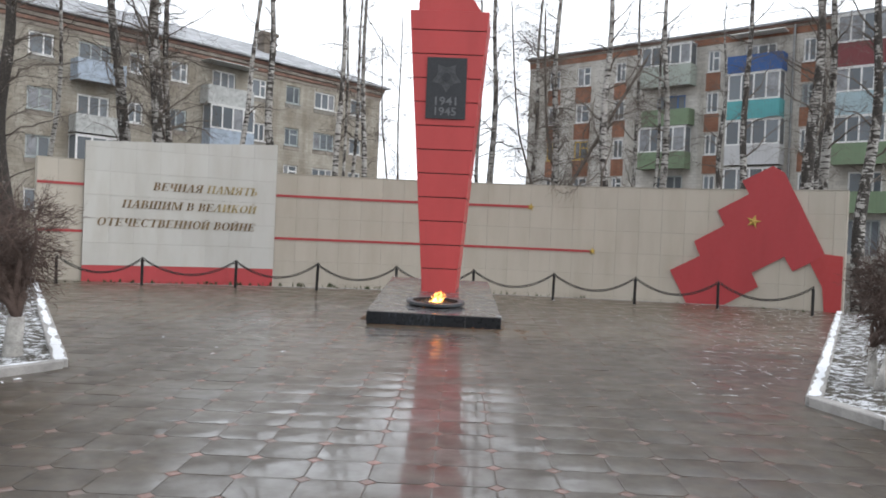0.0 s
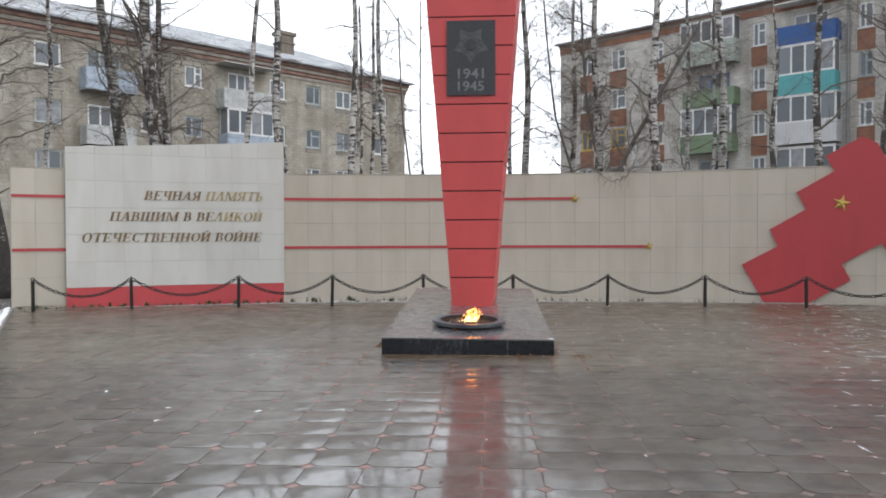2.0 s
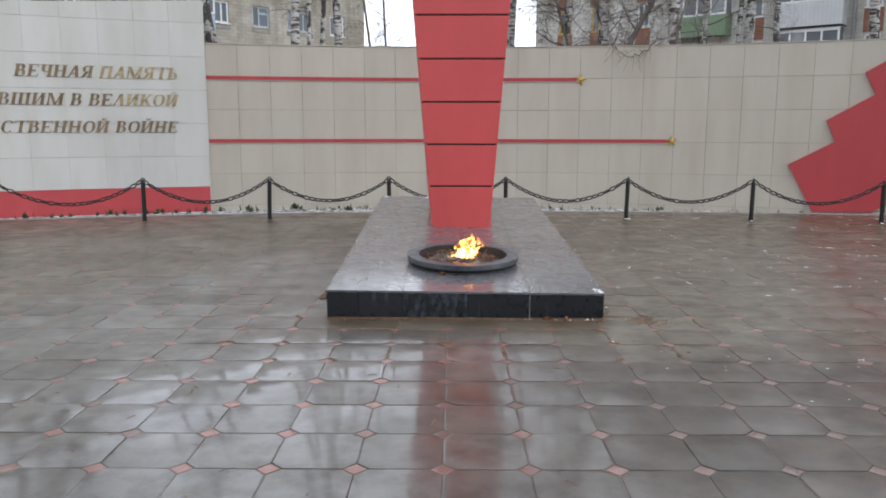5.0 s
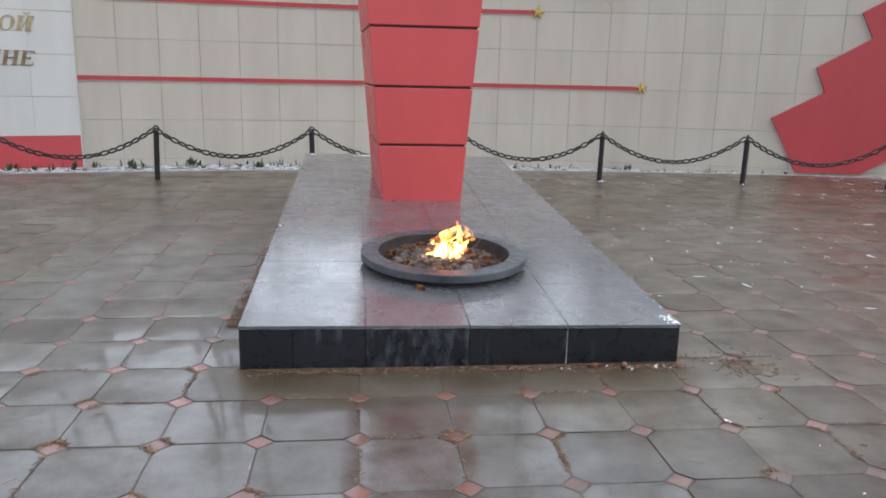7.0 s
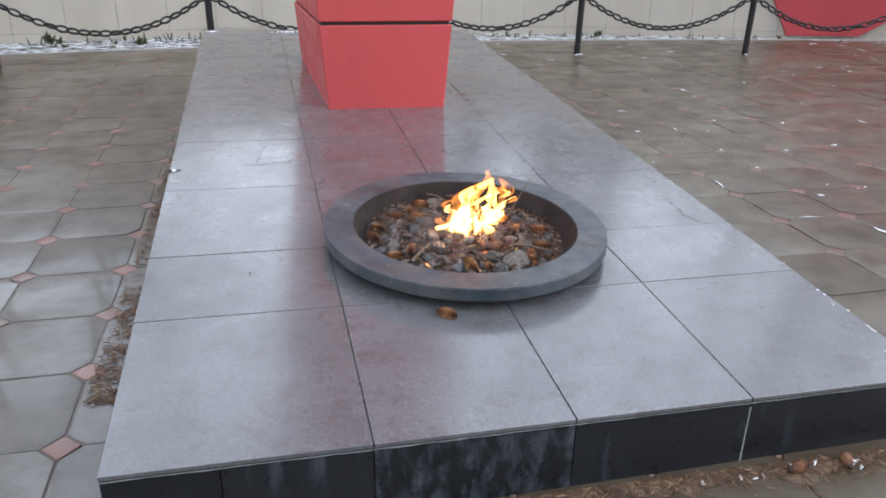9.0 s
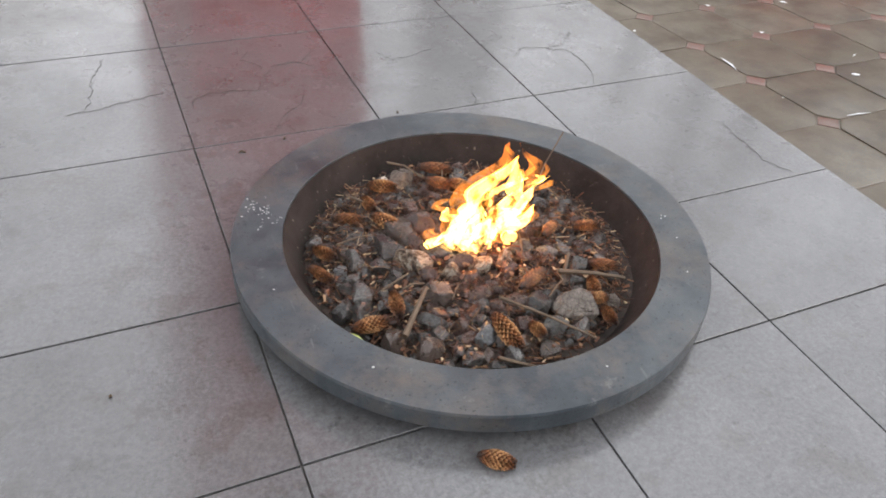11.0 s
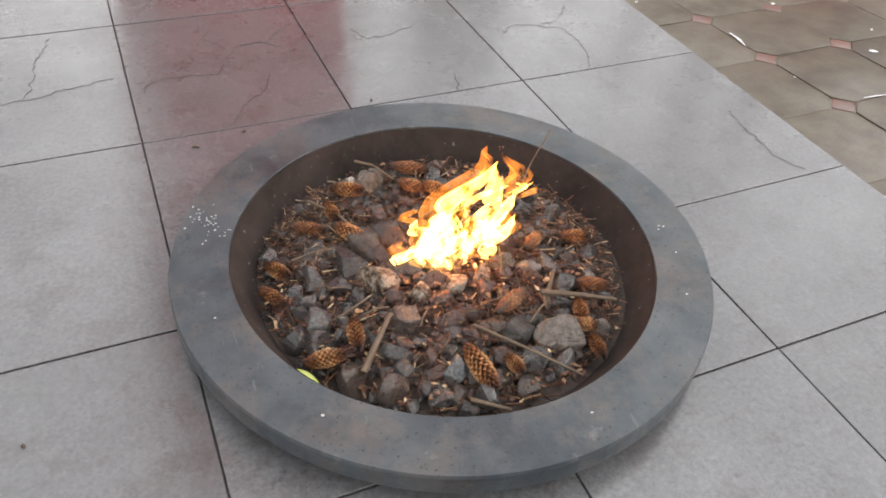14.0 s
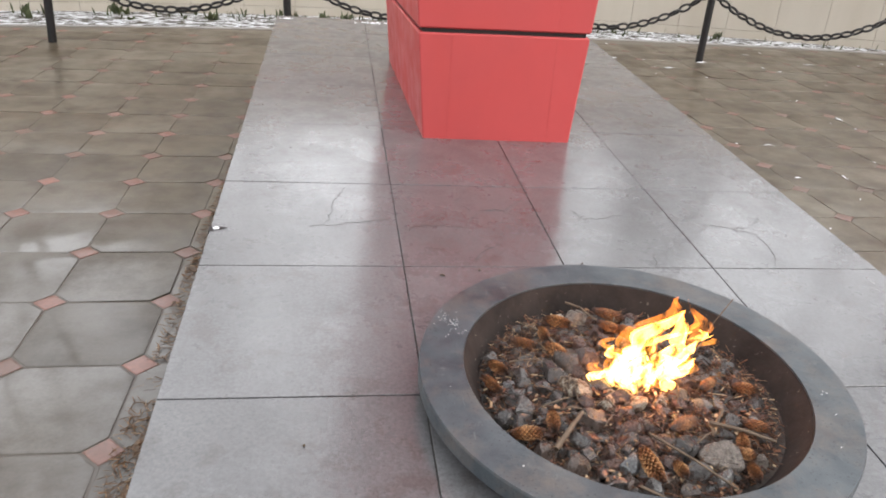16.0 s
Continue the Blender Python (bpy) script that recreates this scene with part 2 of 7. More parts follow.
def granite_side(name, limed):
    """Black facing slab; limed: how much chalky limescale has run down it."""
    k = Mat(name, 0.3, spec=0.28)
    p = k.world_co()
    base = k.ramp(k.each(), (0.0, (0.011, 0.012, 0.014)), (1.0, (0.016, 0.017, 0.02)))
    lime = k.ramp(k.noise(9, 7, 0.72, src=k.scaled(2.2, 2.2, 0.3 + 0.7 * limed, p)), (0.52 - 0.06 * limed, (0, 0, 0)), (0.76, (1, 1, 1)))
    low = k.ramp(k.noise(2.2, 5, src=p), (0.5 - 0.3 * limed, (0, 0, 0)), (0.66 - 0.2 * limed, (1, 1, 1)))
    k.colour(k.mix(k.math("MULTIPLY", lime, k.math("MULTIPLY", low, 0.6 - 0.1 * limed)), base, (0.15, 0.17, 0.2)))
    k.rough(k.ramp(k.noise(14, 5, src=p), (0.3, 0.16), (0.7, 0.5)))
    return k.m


def birch_bark(name, dark):
    k = Mat(name, 0.85)
    p = k.world_co()
    white = k.ramp(k.noise(2.5, 5, src=p), (0.3, (0.32, 0.3, 0.275)), (0.7, (0.6, 0.58, 0.55)))
    mark = k.ramp(k.noise(1.0, 4, 0.65, src=k.scaled(3.0, 3.0, 15, p)), (0.53 - dark * 0.1, (0, 0, 0)), (0.57 - dark * 0.1, (1, 1, 1)))
    patch = k.ramp(k.noise(0.9, 6, 0.7, src=k.scaled(3.4, 3.4, 1.7, p)), (0.55 - dark * 0.14, (0, 0, 0)), (0.59 - dark * 0.14, (1, 1, 1)))
    scar = k.ramp(k.noise(30, 4, src=p), (0.3, (0.022, 0.019, 0.018)), (0.7, (0.085, 0.074, 0.064)))
    k.colour(k.mix(k.math("MAXIMUM", mark, patch), white, scar))
    return k.bump(k.noise(20, 4, src=p), 0.6, 0.03).m


def masonry(name, c, mortar, dirt):
    k = Mat(name, 0.9)
    br = k.n.new("ShaderNodeTexBrick")
    br.inputs["Scale"].default_value = 1.0
    br.inputs["Brick Width"].default_value = 0.4
    br.inputs["Row Height"].default_value = 0.2
    br.inputs["Mortar Size"].default_value = 0.012
    br.inputs["Color1"].default_value = (*c, 1)
    br.inputs["Color2"].default_value = (*[v * 0.84 for v in c], 1)
    br.inputs["Mortar"].default_value = (*mortar, 1)
    sep = k.n.new("ShaderNodeSeparateXYZ")
    cmb = k.n.new("ShaderNodeCombineXYZ")
    k.l.new(k.co, sep.inputs[0])
    k.l.new(sep.outputs["X"], cmb.inputs["X"])
    k.l.new(sep.outputs["Z"], cmb.inputs["Y"])
    k.l.new(cmb.outputs[0], br.inputs["Vector"])
    grime = k.ramp(k.noise(0.35, 6, 0.65), (0.35, dirt), (0.65, (1, 1, 1)))
    run = k.ramp(k.noise(1.0, 5, src=k.scaled(1.4, 1.4, 0.12)), (0.35, (0.75, 0.73, 0.7)), (0.6, (1, 1, 1)))
    k.colour(k.mix(1.0, k.mix(1.0, br.outputs["Color"], grime, "MULTIPLY"), run, "MULTIPLY"))
    return k.bump(k.noise(12, 4), 0.2, 0.02).m


def snowy_soil(name, cover):
    k = Mat(name, 0.8)
    p = k.world_co()
    soil = k.ramp(k.noise(14, 5, 0.7, src=p), (0.3, (0.03, 0.024, 0.018)), (0.7, (0.1, 0.085, 0.06)))
    snow = k.ramp(k.noise(9, 8, 0.74, src=p), (cover, (0, 0, 0)), (cover + 0.06, (1, 1, 1)))
    k.colour(k.mix(snow, soil, (0.78, 0.8, 0.83)))
    return k.bump(k.noise(16, 6, 0.7, src=p), 0.8, 0.06).m


def flame_glow(name, low, mid, tip, strength, veil):
    """Burning gas: light added to what is seen through it, brightest low down, with gaps."""
    k = Mat(name, 0.5)
    k.n.remove(k.b)
    grad = k.n.new("ShaderNodeSeparateXYZ")
    k.l.new(k.co, grad.inputs[0])
    wob = k.math("ADD", grad.outputs["Z"], k.math("MULTIPLY", k.math("SUBTRACT", k.noise(26, 3), 0.5), 0.12))
    col = k.ramp(k.math("MULTIPLY", wob, 3.4), (0.1, low), (0.5, mid), (0.9, tip))
    gaps = k.ramp(k.noise(30, 4, src=k.scaled(1.2, 1.2, 0.5)), (veil, 0.0), (veil + 0.14, 1.0))
    em = k.n.new("ShaderNodeEmission")
    k.l.new(k.math("MULTIPLY", gaps, strength), em.inputs["Strength"])
    k.l.new(col, em.inputs["Color"])
    tr = k.n.new("ShaderNodeBsdfTransparent")
    both = k.n.new("ShaderNodeAddShader")
    k.l.new(tr.outputs[0], both.inputs[0])
    k.l.new(em.outputs[0], both.inputs[1])
    k.l.new(both.outputs[0], k.n["Material Output"].inputs["Surface"])
    return k.m


def cone_scales():
    """Dark brown scales, darkest in the gaps towards the cone's axis, with dry, paler tips."""
    k = Mat("spruce_cone", 0.55)
    at = k.n.new("ShaderNodeSeparateXYZ")
    co = k.n.new("ShaderNodeTexCoord")
    k.l.new(co.outputs["Object"], at.inputs[0])
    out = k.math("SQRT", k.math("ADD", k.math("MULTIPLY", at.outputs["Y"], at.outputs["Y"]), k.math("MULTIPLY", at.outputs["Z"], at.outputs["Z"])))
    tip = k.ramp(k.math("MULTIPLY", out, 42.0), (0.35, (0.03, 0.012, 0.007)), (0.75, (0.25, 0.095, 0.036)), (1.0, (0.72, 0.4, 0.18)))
    tone = k.ramp(k.each(), (0.0, 0.55), (1.0, 1.2))
    k.colour(k.mix(1.0, k.mix(1.0, tip, tone, "MULTIPLY"), k.ramp(k.noise(160, 3), (0.3, 0.6), (0.7, 1.1)), "MULTIPLY"))
    return k.m


def dark_glass(name, c):
    k = Mat(name, 0.05)
    k.colour(k.ramp(k.each(), (0.0, tuple(v * 0.5 for v in c)), (1.0, c)))
    return k.m


def stone_mat(name, dark, light, wet=0.65):
    """Wet, sooty stone between two tones."""
    k = Mat(name, 0.4)
    base = k.ramp(k.each(), (0.0, dark), (1.0, light))
    g = k.ramp(k.noise(4.5, 7, 0.75), (0.33, 0.3), (0.67, 1.2))
    vein = k.ramp(k.noise(1.6, 6, 0.7), (0.58, (1, 1, 1)), (0.72, (0.75, 0.5, 0.4)))
    k.colour(k.mix(1.0, k.mix(1.0, base, g, "MULTIPLY"), vein, "MULTIPLY"))
    k.rough(k.ramp(k.noise(2.5, 4), (0.3, 0.18), (0.7, 0.55)))
    k.coat(wet, 0.1)
    return k.bump(k.noise(9, 7, 0.72), 0.75, 0.07).m


def burnt_stone():
    """Stone baked by the flame: cream patches on sooty brown."""
    k = Mat("heat_whitened_stone", 0.65)
    patch = k.ramp(k.noise(1.5, 6, 0.7), (0.38, (0.05, 0.027, 0.02)), (0.47, (0.3, 0.2, 0.13)), (0.55, (0.62, 0.55, 0.45)))
    k.colour(k.mix(1.0, patch, k.ramp(k.noise(7, 5, 0.7), (0.3, 0.6), (0.7, 1.1)), "MULTIPLY"))
    return k.bump(k.noise(6, 6, 0.7), 0.8, 0.08).m


def iron_ring():
    k = Mat("painted_iron", 0.42)
    p = k.world_co()
    base = k.ramp(k.noise(5, 6, 0.65, src=p), (0.36, (0.022, 0.03, 0.038)), (0.64, (0.066, 0.078, 0.087)))
    rust = k.ramp(k.noise(6, 8, 0.75, src=p), (0.47, (0, 0, 0)), (0.66, (1, 1, 1)))
    chalk = k.ramp(k.noise(14, 7, 0.75, src=k.scaled(1, 1, 1, p)), (0.62, (0, 0, 0)), (0.78, (1, 1, 1)))
    spot = k.ramp(k.noise(150, 2, src=p), (0.65, (0, 0, 0)), (0.69, (1, 1, 1)))
    c = k.mix(k.math("MULTIPLY", rust, 0.55), base, (0.13, 0.1, 0.082))
    scratch = k.ramp(k.noise(9, 5, 0.6, src=k.scaled(9, 1.2, 1, p)), (0.66, (0, 0, 0)), (0.72, (1, 1, 1)))
    c = k.mix(k.math("MULTIPLY", scratch, 0.25), c, (0.19, 0.2, 0.205))
    c = k.mix(k.math("MULTIPLY", chalk, 0.6), c, (0.24, 0.24, 0.235))
    k.colour(k.mix(k.math("MULTIPLY", spot, 0.75), c, (0.012, 0.012, 0.014)))
    k.rough(k.ramp(k.noise(18, 5, src=p), (0.3, 0.28), (0.7, 0.55)))
    return k.bump(k.noise(60, 5, 0.65, src=p), 0.3, 0.003).m


def needle_mat():
    k = Mat("dry_litter", 0.75)
    return k.colour(k.ramp(k.each(), (0.0, (0.05, 0.028, 0.017)), (0.5, (0.15, 0.08, 0.042)), (0.88, (0.25, 0.14, 0.07)), (1.0, (0.38, 0.27, 0.17)))).m


def rusty_bowl():
    k = Mat("rusty_bowl", 0.85, spec=0.12)
    base = k.ramp(k.noise(6, 7, 0.68), (0.3, (0.014, 0.011, 0.0105)), (0.7, (0.047, 0.037, 0.033)))
    speck = k.ramp(k.noise(95, 2), (0.7, (0, 0, 0)), (0.74, (1, 1, 1)))
    k.colour(k.mix(k.math("MULTIPLY", speck, 0.6), base, (0.2, 0.17, 0.15)))
    return k.bump(k.noise(45, 5), 0.5, 0.004).m


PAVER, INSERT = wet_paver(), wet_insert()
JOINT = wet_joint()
TILE = porcelain("cream_wall_tile", (0.497, 0.453, 0.381), 0.36)
PANEL_TILE = porcelain("pale_panel_tile", (0.578, 0.572, 0.534), 0.36)
GROUT = plain("grey_grout", (0.27, 0.25, 0.215), 0.9)
RED = red_paint("red_wall_paint", (0.416, 0.0462, 0.0519), 0.42)
RED_TILE = red_paint("red_band_tile", (0.485, 0.0636, 0.0693), 0.35)
RED_STELE = red_paint("red_enamel", (0.531, 0.0671, 0.0671), 0.4)
SEAM = plain("dull_red_seam", (0.5, 0.062, 0.062), 0.4)
SLAB_JOINT = plain("slab_joint_dirt", (0.055, 0.05, 0.047), 0.7, var=0.3)
GROOVE = plain("dark_groove", (0.02, 0.014, 0.014), 0.7)
GOLD = plain("worn_gold", (0.52, 0.36, 0.09), 0.45, 0.45, 0.4, 14)
# a passing glint painted as paler gold on letters of the same metal
GLINT = plain("glinting_letters", (0.43, 0.345, 0.19), 0.35, 0.6, 0.4, 9)
BRONZE = plain("tarnished_letters", (0.25, 0.18, 0.105), 0.5, 0.35, 0.4, 9)
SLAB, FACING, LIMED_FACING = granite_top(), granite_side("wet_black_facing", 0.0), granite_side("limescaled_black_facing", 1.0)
PLAQUE = plain("black_granite", (0.03, 0.032, 0.037), 0.2, var=0.3, scale=30)
ENGRAVE = plain("engraved_grey", (0.08, 0.084, 0.091), 0.6, var=0.6, scale=16)
ENGRAVE_DARK = plain("engraved_dark_grey", (0.055, 0.058, 0.064), 0.6, var=0.5, scale=20)
DATE = plain("engraved_pale_grey", (0.15, 0.155, 0.165), 0.6, var=0.3, scale=25)
IRON = iron_ring()
BOWL = rusty_bowl()
CRACK = plain("crack_dirt", (0.08, 0.072, 0.068), 0.6)
BLACK_METAL = plain("black_painted_metal", (0.02, 0.019, 0.019), 0.45, 0.3, 0.3, 30)
SNOW = plain("wet_snow", (0.82, 0.84, 0.87), 0.6, var=0.06, scale=30, bump=0.4)
KERB = plain("concrete_kerb", (0.36, 0.345, 0.33), 0.8, var=0.2, bump=0.4)
SOIL, GROUND = snowy_soil("snowy_soil", 0.5), snowy_soil("snowy_ground", 0.56)
WEED = plain("wet_weeds", (0.07, 0.085, 0.035), 0.7, var=0.4, scale=8)
BARK, DARK_BARK = birch_bark("birch_bark", 0.1), birch_bark("dark_birch_bark", 0.5)
MOTTLED_BARK, ROUGH_BARK = birch_bark("mottled_grey_bark", 0.34), birch_bark("rough_dark_bark", 1.1)
TWIG = plain("brown_twigs", (0.17, 0.142, 0.12), 0.8, var=0.35, scale=3)
BUSH = plain("shrub_twigs", (0.13, 0.09, 0.075), 0.8, var=0.35, scale=4)
WHITEWASH = plain("whitewashed_bark", (0.5, 0.48, 0.45), 0.9, var=0.35, scale=8, bump=0.5)
LEFT_WALL = masonry("yellowish_rendered_brick", (0.531, 0.497, 0.433), (0.39, 0.365, 0.315), (0.6, 0.57, 0.53))
RIGHT_WALL = masonry("grey_silicate_brick", (0.728, 0.705, 0.664), (0.55, 0.53, 0.5), (0.74, 0.72, 0.69))
RED_BRICK = masonry("orange_brick", (0.42, 0.2, 0.13), (0.38, 0.25, 0.19), (0.62, 0.58, 0.55))
PALE_BAND = plain("weathered_band", (0.33, 0.29, 0.25), 0.85, var=0.3, scale=1.2)
CORNICE = plain("brown_cornice", (0.26, 0.155, 0.12), 0.85, var=0.3, scale=1.5)
ROOF = plain("thin_snow_on_slate", (0.44, 0.45, 0.47), 0.9, var=0.35, scale=1.2, fine=9.0)
UPVC = plain("white_frame", (0.78, 0.78, 0.77), 0.4, var=0.06)
OLD_FRAME = plain("weathered_frame", (0.42, 0.46, 0.46), 0.7, var=0.25)
GLASS = dark_glass("dark_window", (0.2, 0.225, 0.25))
CURTAIN = plain("curtained_window", (0.3, 0.31, 0.33), 0.15, var=0.3, scale=2)
SLABC = plain("balcony_concrete", (0.3, 0.28, 0.25), 0.9, var=0.25)
STONES = {
    "grey": stone_mat("grey_wet_stone", (0.137, 0.126, 0.121), (0.24, 0.229, 0.224)),
    "dark": stone_mat("sooty_stone", (0.0629, 0.0549, 0.0526), (0.114, 0.103, 0.0994)),
    "brown": stone_mat("brown_wet_stone", (0.114, 0.0801, 0.0641), (0.183, 0.132, 0.109)),
    "light grey": stone_mat("bluish_wet_stone", (0.229, 0.235, 0.246), (0.32, 0.326, 0.343)),
    "pale brown": stone_mat("pale_brown_stone", (0.24, 0.194, 0.166), (0.343, 0.286, 0.246), 0.4),
    # red-brown stone, with some of the flame's red glow put into its colour
    "reddish": stone_mat("glow_tinted_stone", (0.0858, 0.0412, 0.032), (0.16, 0.0778, 0.0572)),
}
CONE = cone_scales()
NEEDLE = needle_mat()
MUD = plain("needle_mould", (0.12, 0.075, 0.045), 0.6, var=0.5, scale=18, bump=0.6)
MORTAR = plain("lime_mortar", (0.3, 0.3, 0.29), 0.85, var=0.35, scale=12, bump=0.5)
STICK = plain("dry_twig", (0.12, 0.083, 0.055), 0.75, var=0.35, scale=25)
FLAME_CORE = flame_glow("flame_core", (1.0, 0.6, 0.17), (1.0, 0.54, 0.12), (1.0, 0.38, 0.05), 3.0, 0.39)
FLAME_VEIL = flame_glow("flame_veil", (1.0, 0.3, 0.045), (1.0, 0.34, 0.045), (1.0, 0.25, 0.03), 0.6, 0.42)
STEEL = plain("drainpipe_zinc", (0.3, 0.3, 0.3), 0.5, 0.4)


# ---- mesh helpers ----
def part(name, bm, material, parent=None, label="", smooth=False):
    """Link a bmesh as one mesh object, under parent if there is one."""
    me = bpy.data.meshes.new(name)
    bm.to_mesh(me)
    bm.free()
    return shared(name, me, material, parent, label, smooth)


def shared(name, me, material=None, parent=None, label="", smooth=False, at=None):
    if material and not me.materials:
        me.materials.append(material)
    if smooth:
        me.shade_smooth()
    ob = new(name, me)
    if parent:
        ob.parent = parent
    if at is not None:
        ob.matrix_basis = at
    if label:
        ob["label"] = label
    return ob


def group_at(name, m, label, category, group="", kind=""):
    return_ob = new(name)
    return_ob.matrix_basis = m
    return_ob.empty_display_size = 0.1
    return tagged(return_ob, label, category, group, kind)


def solid(verts, faces):
    bm = bmesh.new()
    vs = [bm.verts.new(v) for v in verts]
    for f in faces:
        bm.faces.new([vs[i] for i in f])
    bmesh.ops.recalc_face_normals(bm, faces=bm.faces)
    return bm


def box(x0, x1, y0, y1, z0, z1, bevel=0.0, bm=None):
    bm = bm or bmesh.new()
    vs = [bm.verts.new(v) for v in ((x0, y0, z0), (x1, y0, z0), (x1, y1, z0), (x0, y1, z0), (x0, y0, z1), (x1, y0, z1), (x1, y1, z1), (x0, y1, z1))]
    fs = [bm.faces.new([vs[i] for i in f]) for f in ((3, 2, 1, 0), (4, 5, 6, 7), (0, 1, 5, 4), (1, 2, 6, 5), (2, 3, 7, 6), (3, 0, 4, 7))]
    if bevel:
        bmesh.ops.bevel(bm, geom=list({e for f in fs for e in f.edges}), offset=bevel, segments=1, affect="EDGES")
    return bm


def lathe(profile, n=64, bm=None):
    """Turn (radius, height) pairs round z; a closed profile gives a solid ring."""
    bm = bm or bmesh.new()
    rings = [[bm.verts.new((r * math.cos(2 * math.pi * i / n), r * math.sin(2 * math.pi * i / n), z)) for i in range(n)] for r, z in profile]
    for a, b in zip(rings, rings[1:]):
        for i in range(n):
            j = (i + 1) % n
            bm.faces.new((a[i], a[j], b[j], b[i]))
    return bm


class Tubes:
    """Many tapering tubes gathered in one mesh."""

    def __init__(self):
        self.v, self.f = [], []

    def add(self, pts, radii, sides=5):
        base = len(self.v)
        for i, (p, r) in enumerate(zip(pts, radii)):
            d = (pts[min(i + 1, len(pts) - 1)] - pts[max(i - 1, 0)]).normalized()
            u = d.cross(Vector((0.31, 0.95, 0.07)))
            u = u.normalized() if u.length > 1e-4 else Vector((1, 0, 0))
            w = d.cross(u)
            for k in range(sides):
                a = 2 * math.pi * k / sides
                self.v.append(p + u * (r * math.cos(a)) + w * (r * math.sin(a)))
        for i in range(len(pts) - 1):
            for k in range(sides):
                j = (k + 1) % sides
                a, b = base + i * sides, base + (i + 1) * sides
                self.f.append((a + k, a + j, b + j, b + k))
        self.f.append(tuple(base + k for k in range(sides))[::-1])
        self.f.append(tuple(base + (len(pts) - 1) * sides + k for k in range(sides)))

    def mesh(self, name):
        me = bpy.data.meshes.new(name)
        me.from_pydata([tuple(v) for v in self.v], [], self.f)
        return me


def raw(name, verts, faces):
    me = bpy.data.meshes.new(name)
    me.from_pydata(verts, [], faces)
    return me


# ---- plan ----
WX, WY, WR = -0.16, 3.345, 18.225           # centre and radius of the curved wall's face
WALL_A, WALL_B = -11.16, 9.655              # its ends, along the arc
PANEL_A, PANEL_B = -10.125, -5.375
SLAB_M = pose(-0.673, 12.275, 0.2085, 3.08, 0.64, 1.25)   # the plinth's top: slopes up to the rear


def on_wall(a, z, out=0.0):
    """A point of the curved wall: along its arc, up, and proud of its face."""
    t = a / WR
    return Vector((WX + (WR - out) * math.sin(t), WY + (WR - out) * math.cos(t), z))


def wall_pose(a, z, out=0.0):
    """A pose on the wall: x along it, y into it, z up."""
    return Matrix.Translation(on_wall(a, z, out)) @ Matrix.Rotation(-a / WR, 4, "Z")


def arc_slab(a0, a1, z0, z1, o0, o1, step=0.3, top=None):
    """A slab that follows the wall, from o0 to o1 proud of its face."""
    n = max(1, round((a1 - a0) / step))
    bm = bmesh.new()
    rows = []
    for i in range(n + 1):
        a = a0 + (a1 - a0) * i / n
        zt = z1 if top is None else top(a)
        rows.append([bm.verts.new(on_wall(a, z, o)) for o, z in ((o1, z0), (o1, zt), (o0, zt), (o0, z0))])
    for p, q in zip(rows, rows[1:]):
        for k in range(4):
            m = (k + 1) % 4
            bm.faces.new((p[k], q[k], q[m], p[m]))
    bm.faces.new(rows[0])
    bm.faces.new(rows[-1][::-1])
    bmesh.ops.recalc_face_normals(bm, faces=bm.faces)
    return bm


def post_line(x):
    return 19.05 - (x - 0.3) ** 2 / 58


# ---- ground ----
bm = bmesh.new()
N = 24
ring_r = [0.0, 30.0, 60.0, 120.0, 400.0, 1500.0]
prev = [bm.verts.new((0, 10, -0.26))] * N
for r in ring_r[1:]:
    cur = [bm.verts.new((r * math.cos(2 * math.pi * i / N), 10 + r * math.sin(2 * math.pi * i / N), -0.26)) for i in range(N)]
    for i in range(N):
        j = (i + 1) % N
        f = (prev[i], cur[i], cur[j]) if prev[i] == prev[j] else (prev[i], cur[i], cur[j], prev[j])
        bm.faces.new(f)
    prev = cur
bmesh.ops.recalc_face_normals(bm, faces=bm.faces)
ground = tagged(part("ground", bm, GROUND), "muddy ground with patches of thin snow", "ground", kind="structure")


# ---- pavement and beds ----
def plaza_left(y):
    return -4.05 - 0.605 * (y - 7.45) if y > 7.45 else -4.05 - 0.55 * (7.45 - y)


def plaza_right(y):
    return 3.12 + 0.497 * (y - 7.38) if y > 7.38 else 3.12 + 0.29 * (7.38 - y)


def strip_edge(x):
    """Where the paving ends before the wall."""
    return 20.08 - (x - 1.6) ** 2 / 58


edge_y = [-14, -6, 0, 4, 7.38, 7.45] + [8 + 0.7 * i for i in range(16)]
lefts, rights = [], []
for y in edge_y:
    lefts.append((plaza_left(y), y, -0.003))
    rights.append((plaza_right(y), y, -0.003))
bm = bmesh.new()
lv, rv = [bm.verts.new(p) for p in lefts], [bm.verts.new(p) for p in rights]
for i in range(len(lv) - 1):
    bm.faces.new((lv[i], rv[i], rv[i + 1], lv[i + 1]))
xa, xb = lefts[-1][0], rights[-1][0]
far = [bm.verts.new((xa + (xb - xa) * i / 20, max(18.52, strip_edge(xa + (xb - xa) * i / 20)), -0.003)) for i in range(21)]
bm.faces.new([lv[-1], rv[-1]] + far[::-1])
bmesh.ops.recalc_face_normals(bm, faces=bm.faces)
if bm.faces[0].normal.z < 0:
    bmesh.ops.reverse_faces(bm, faces=bm.faces)
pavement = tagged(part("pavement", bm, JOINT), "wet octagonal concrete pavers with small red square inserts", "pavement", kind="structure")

PITCH_X, PITCH_Y, TURN_P = 0.381, 0.3925, radians(1.0)


def paver_xy(i, j):
    return -2.3 + i * PITCH_X - 0.0055 * j, 11.5 + j * PITCH_Y + 0.008 * i


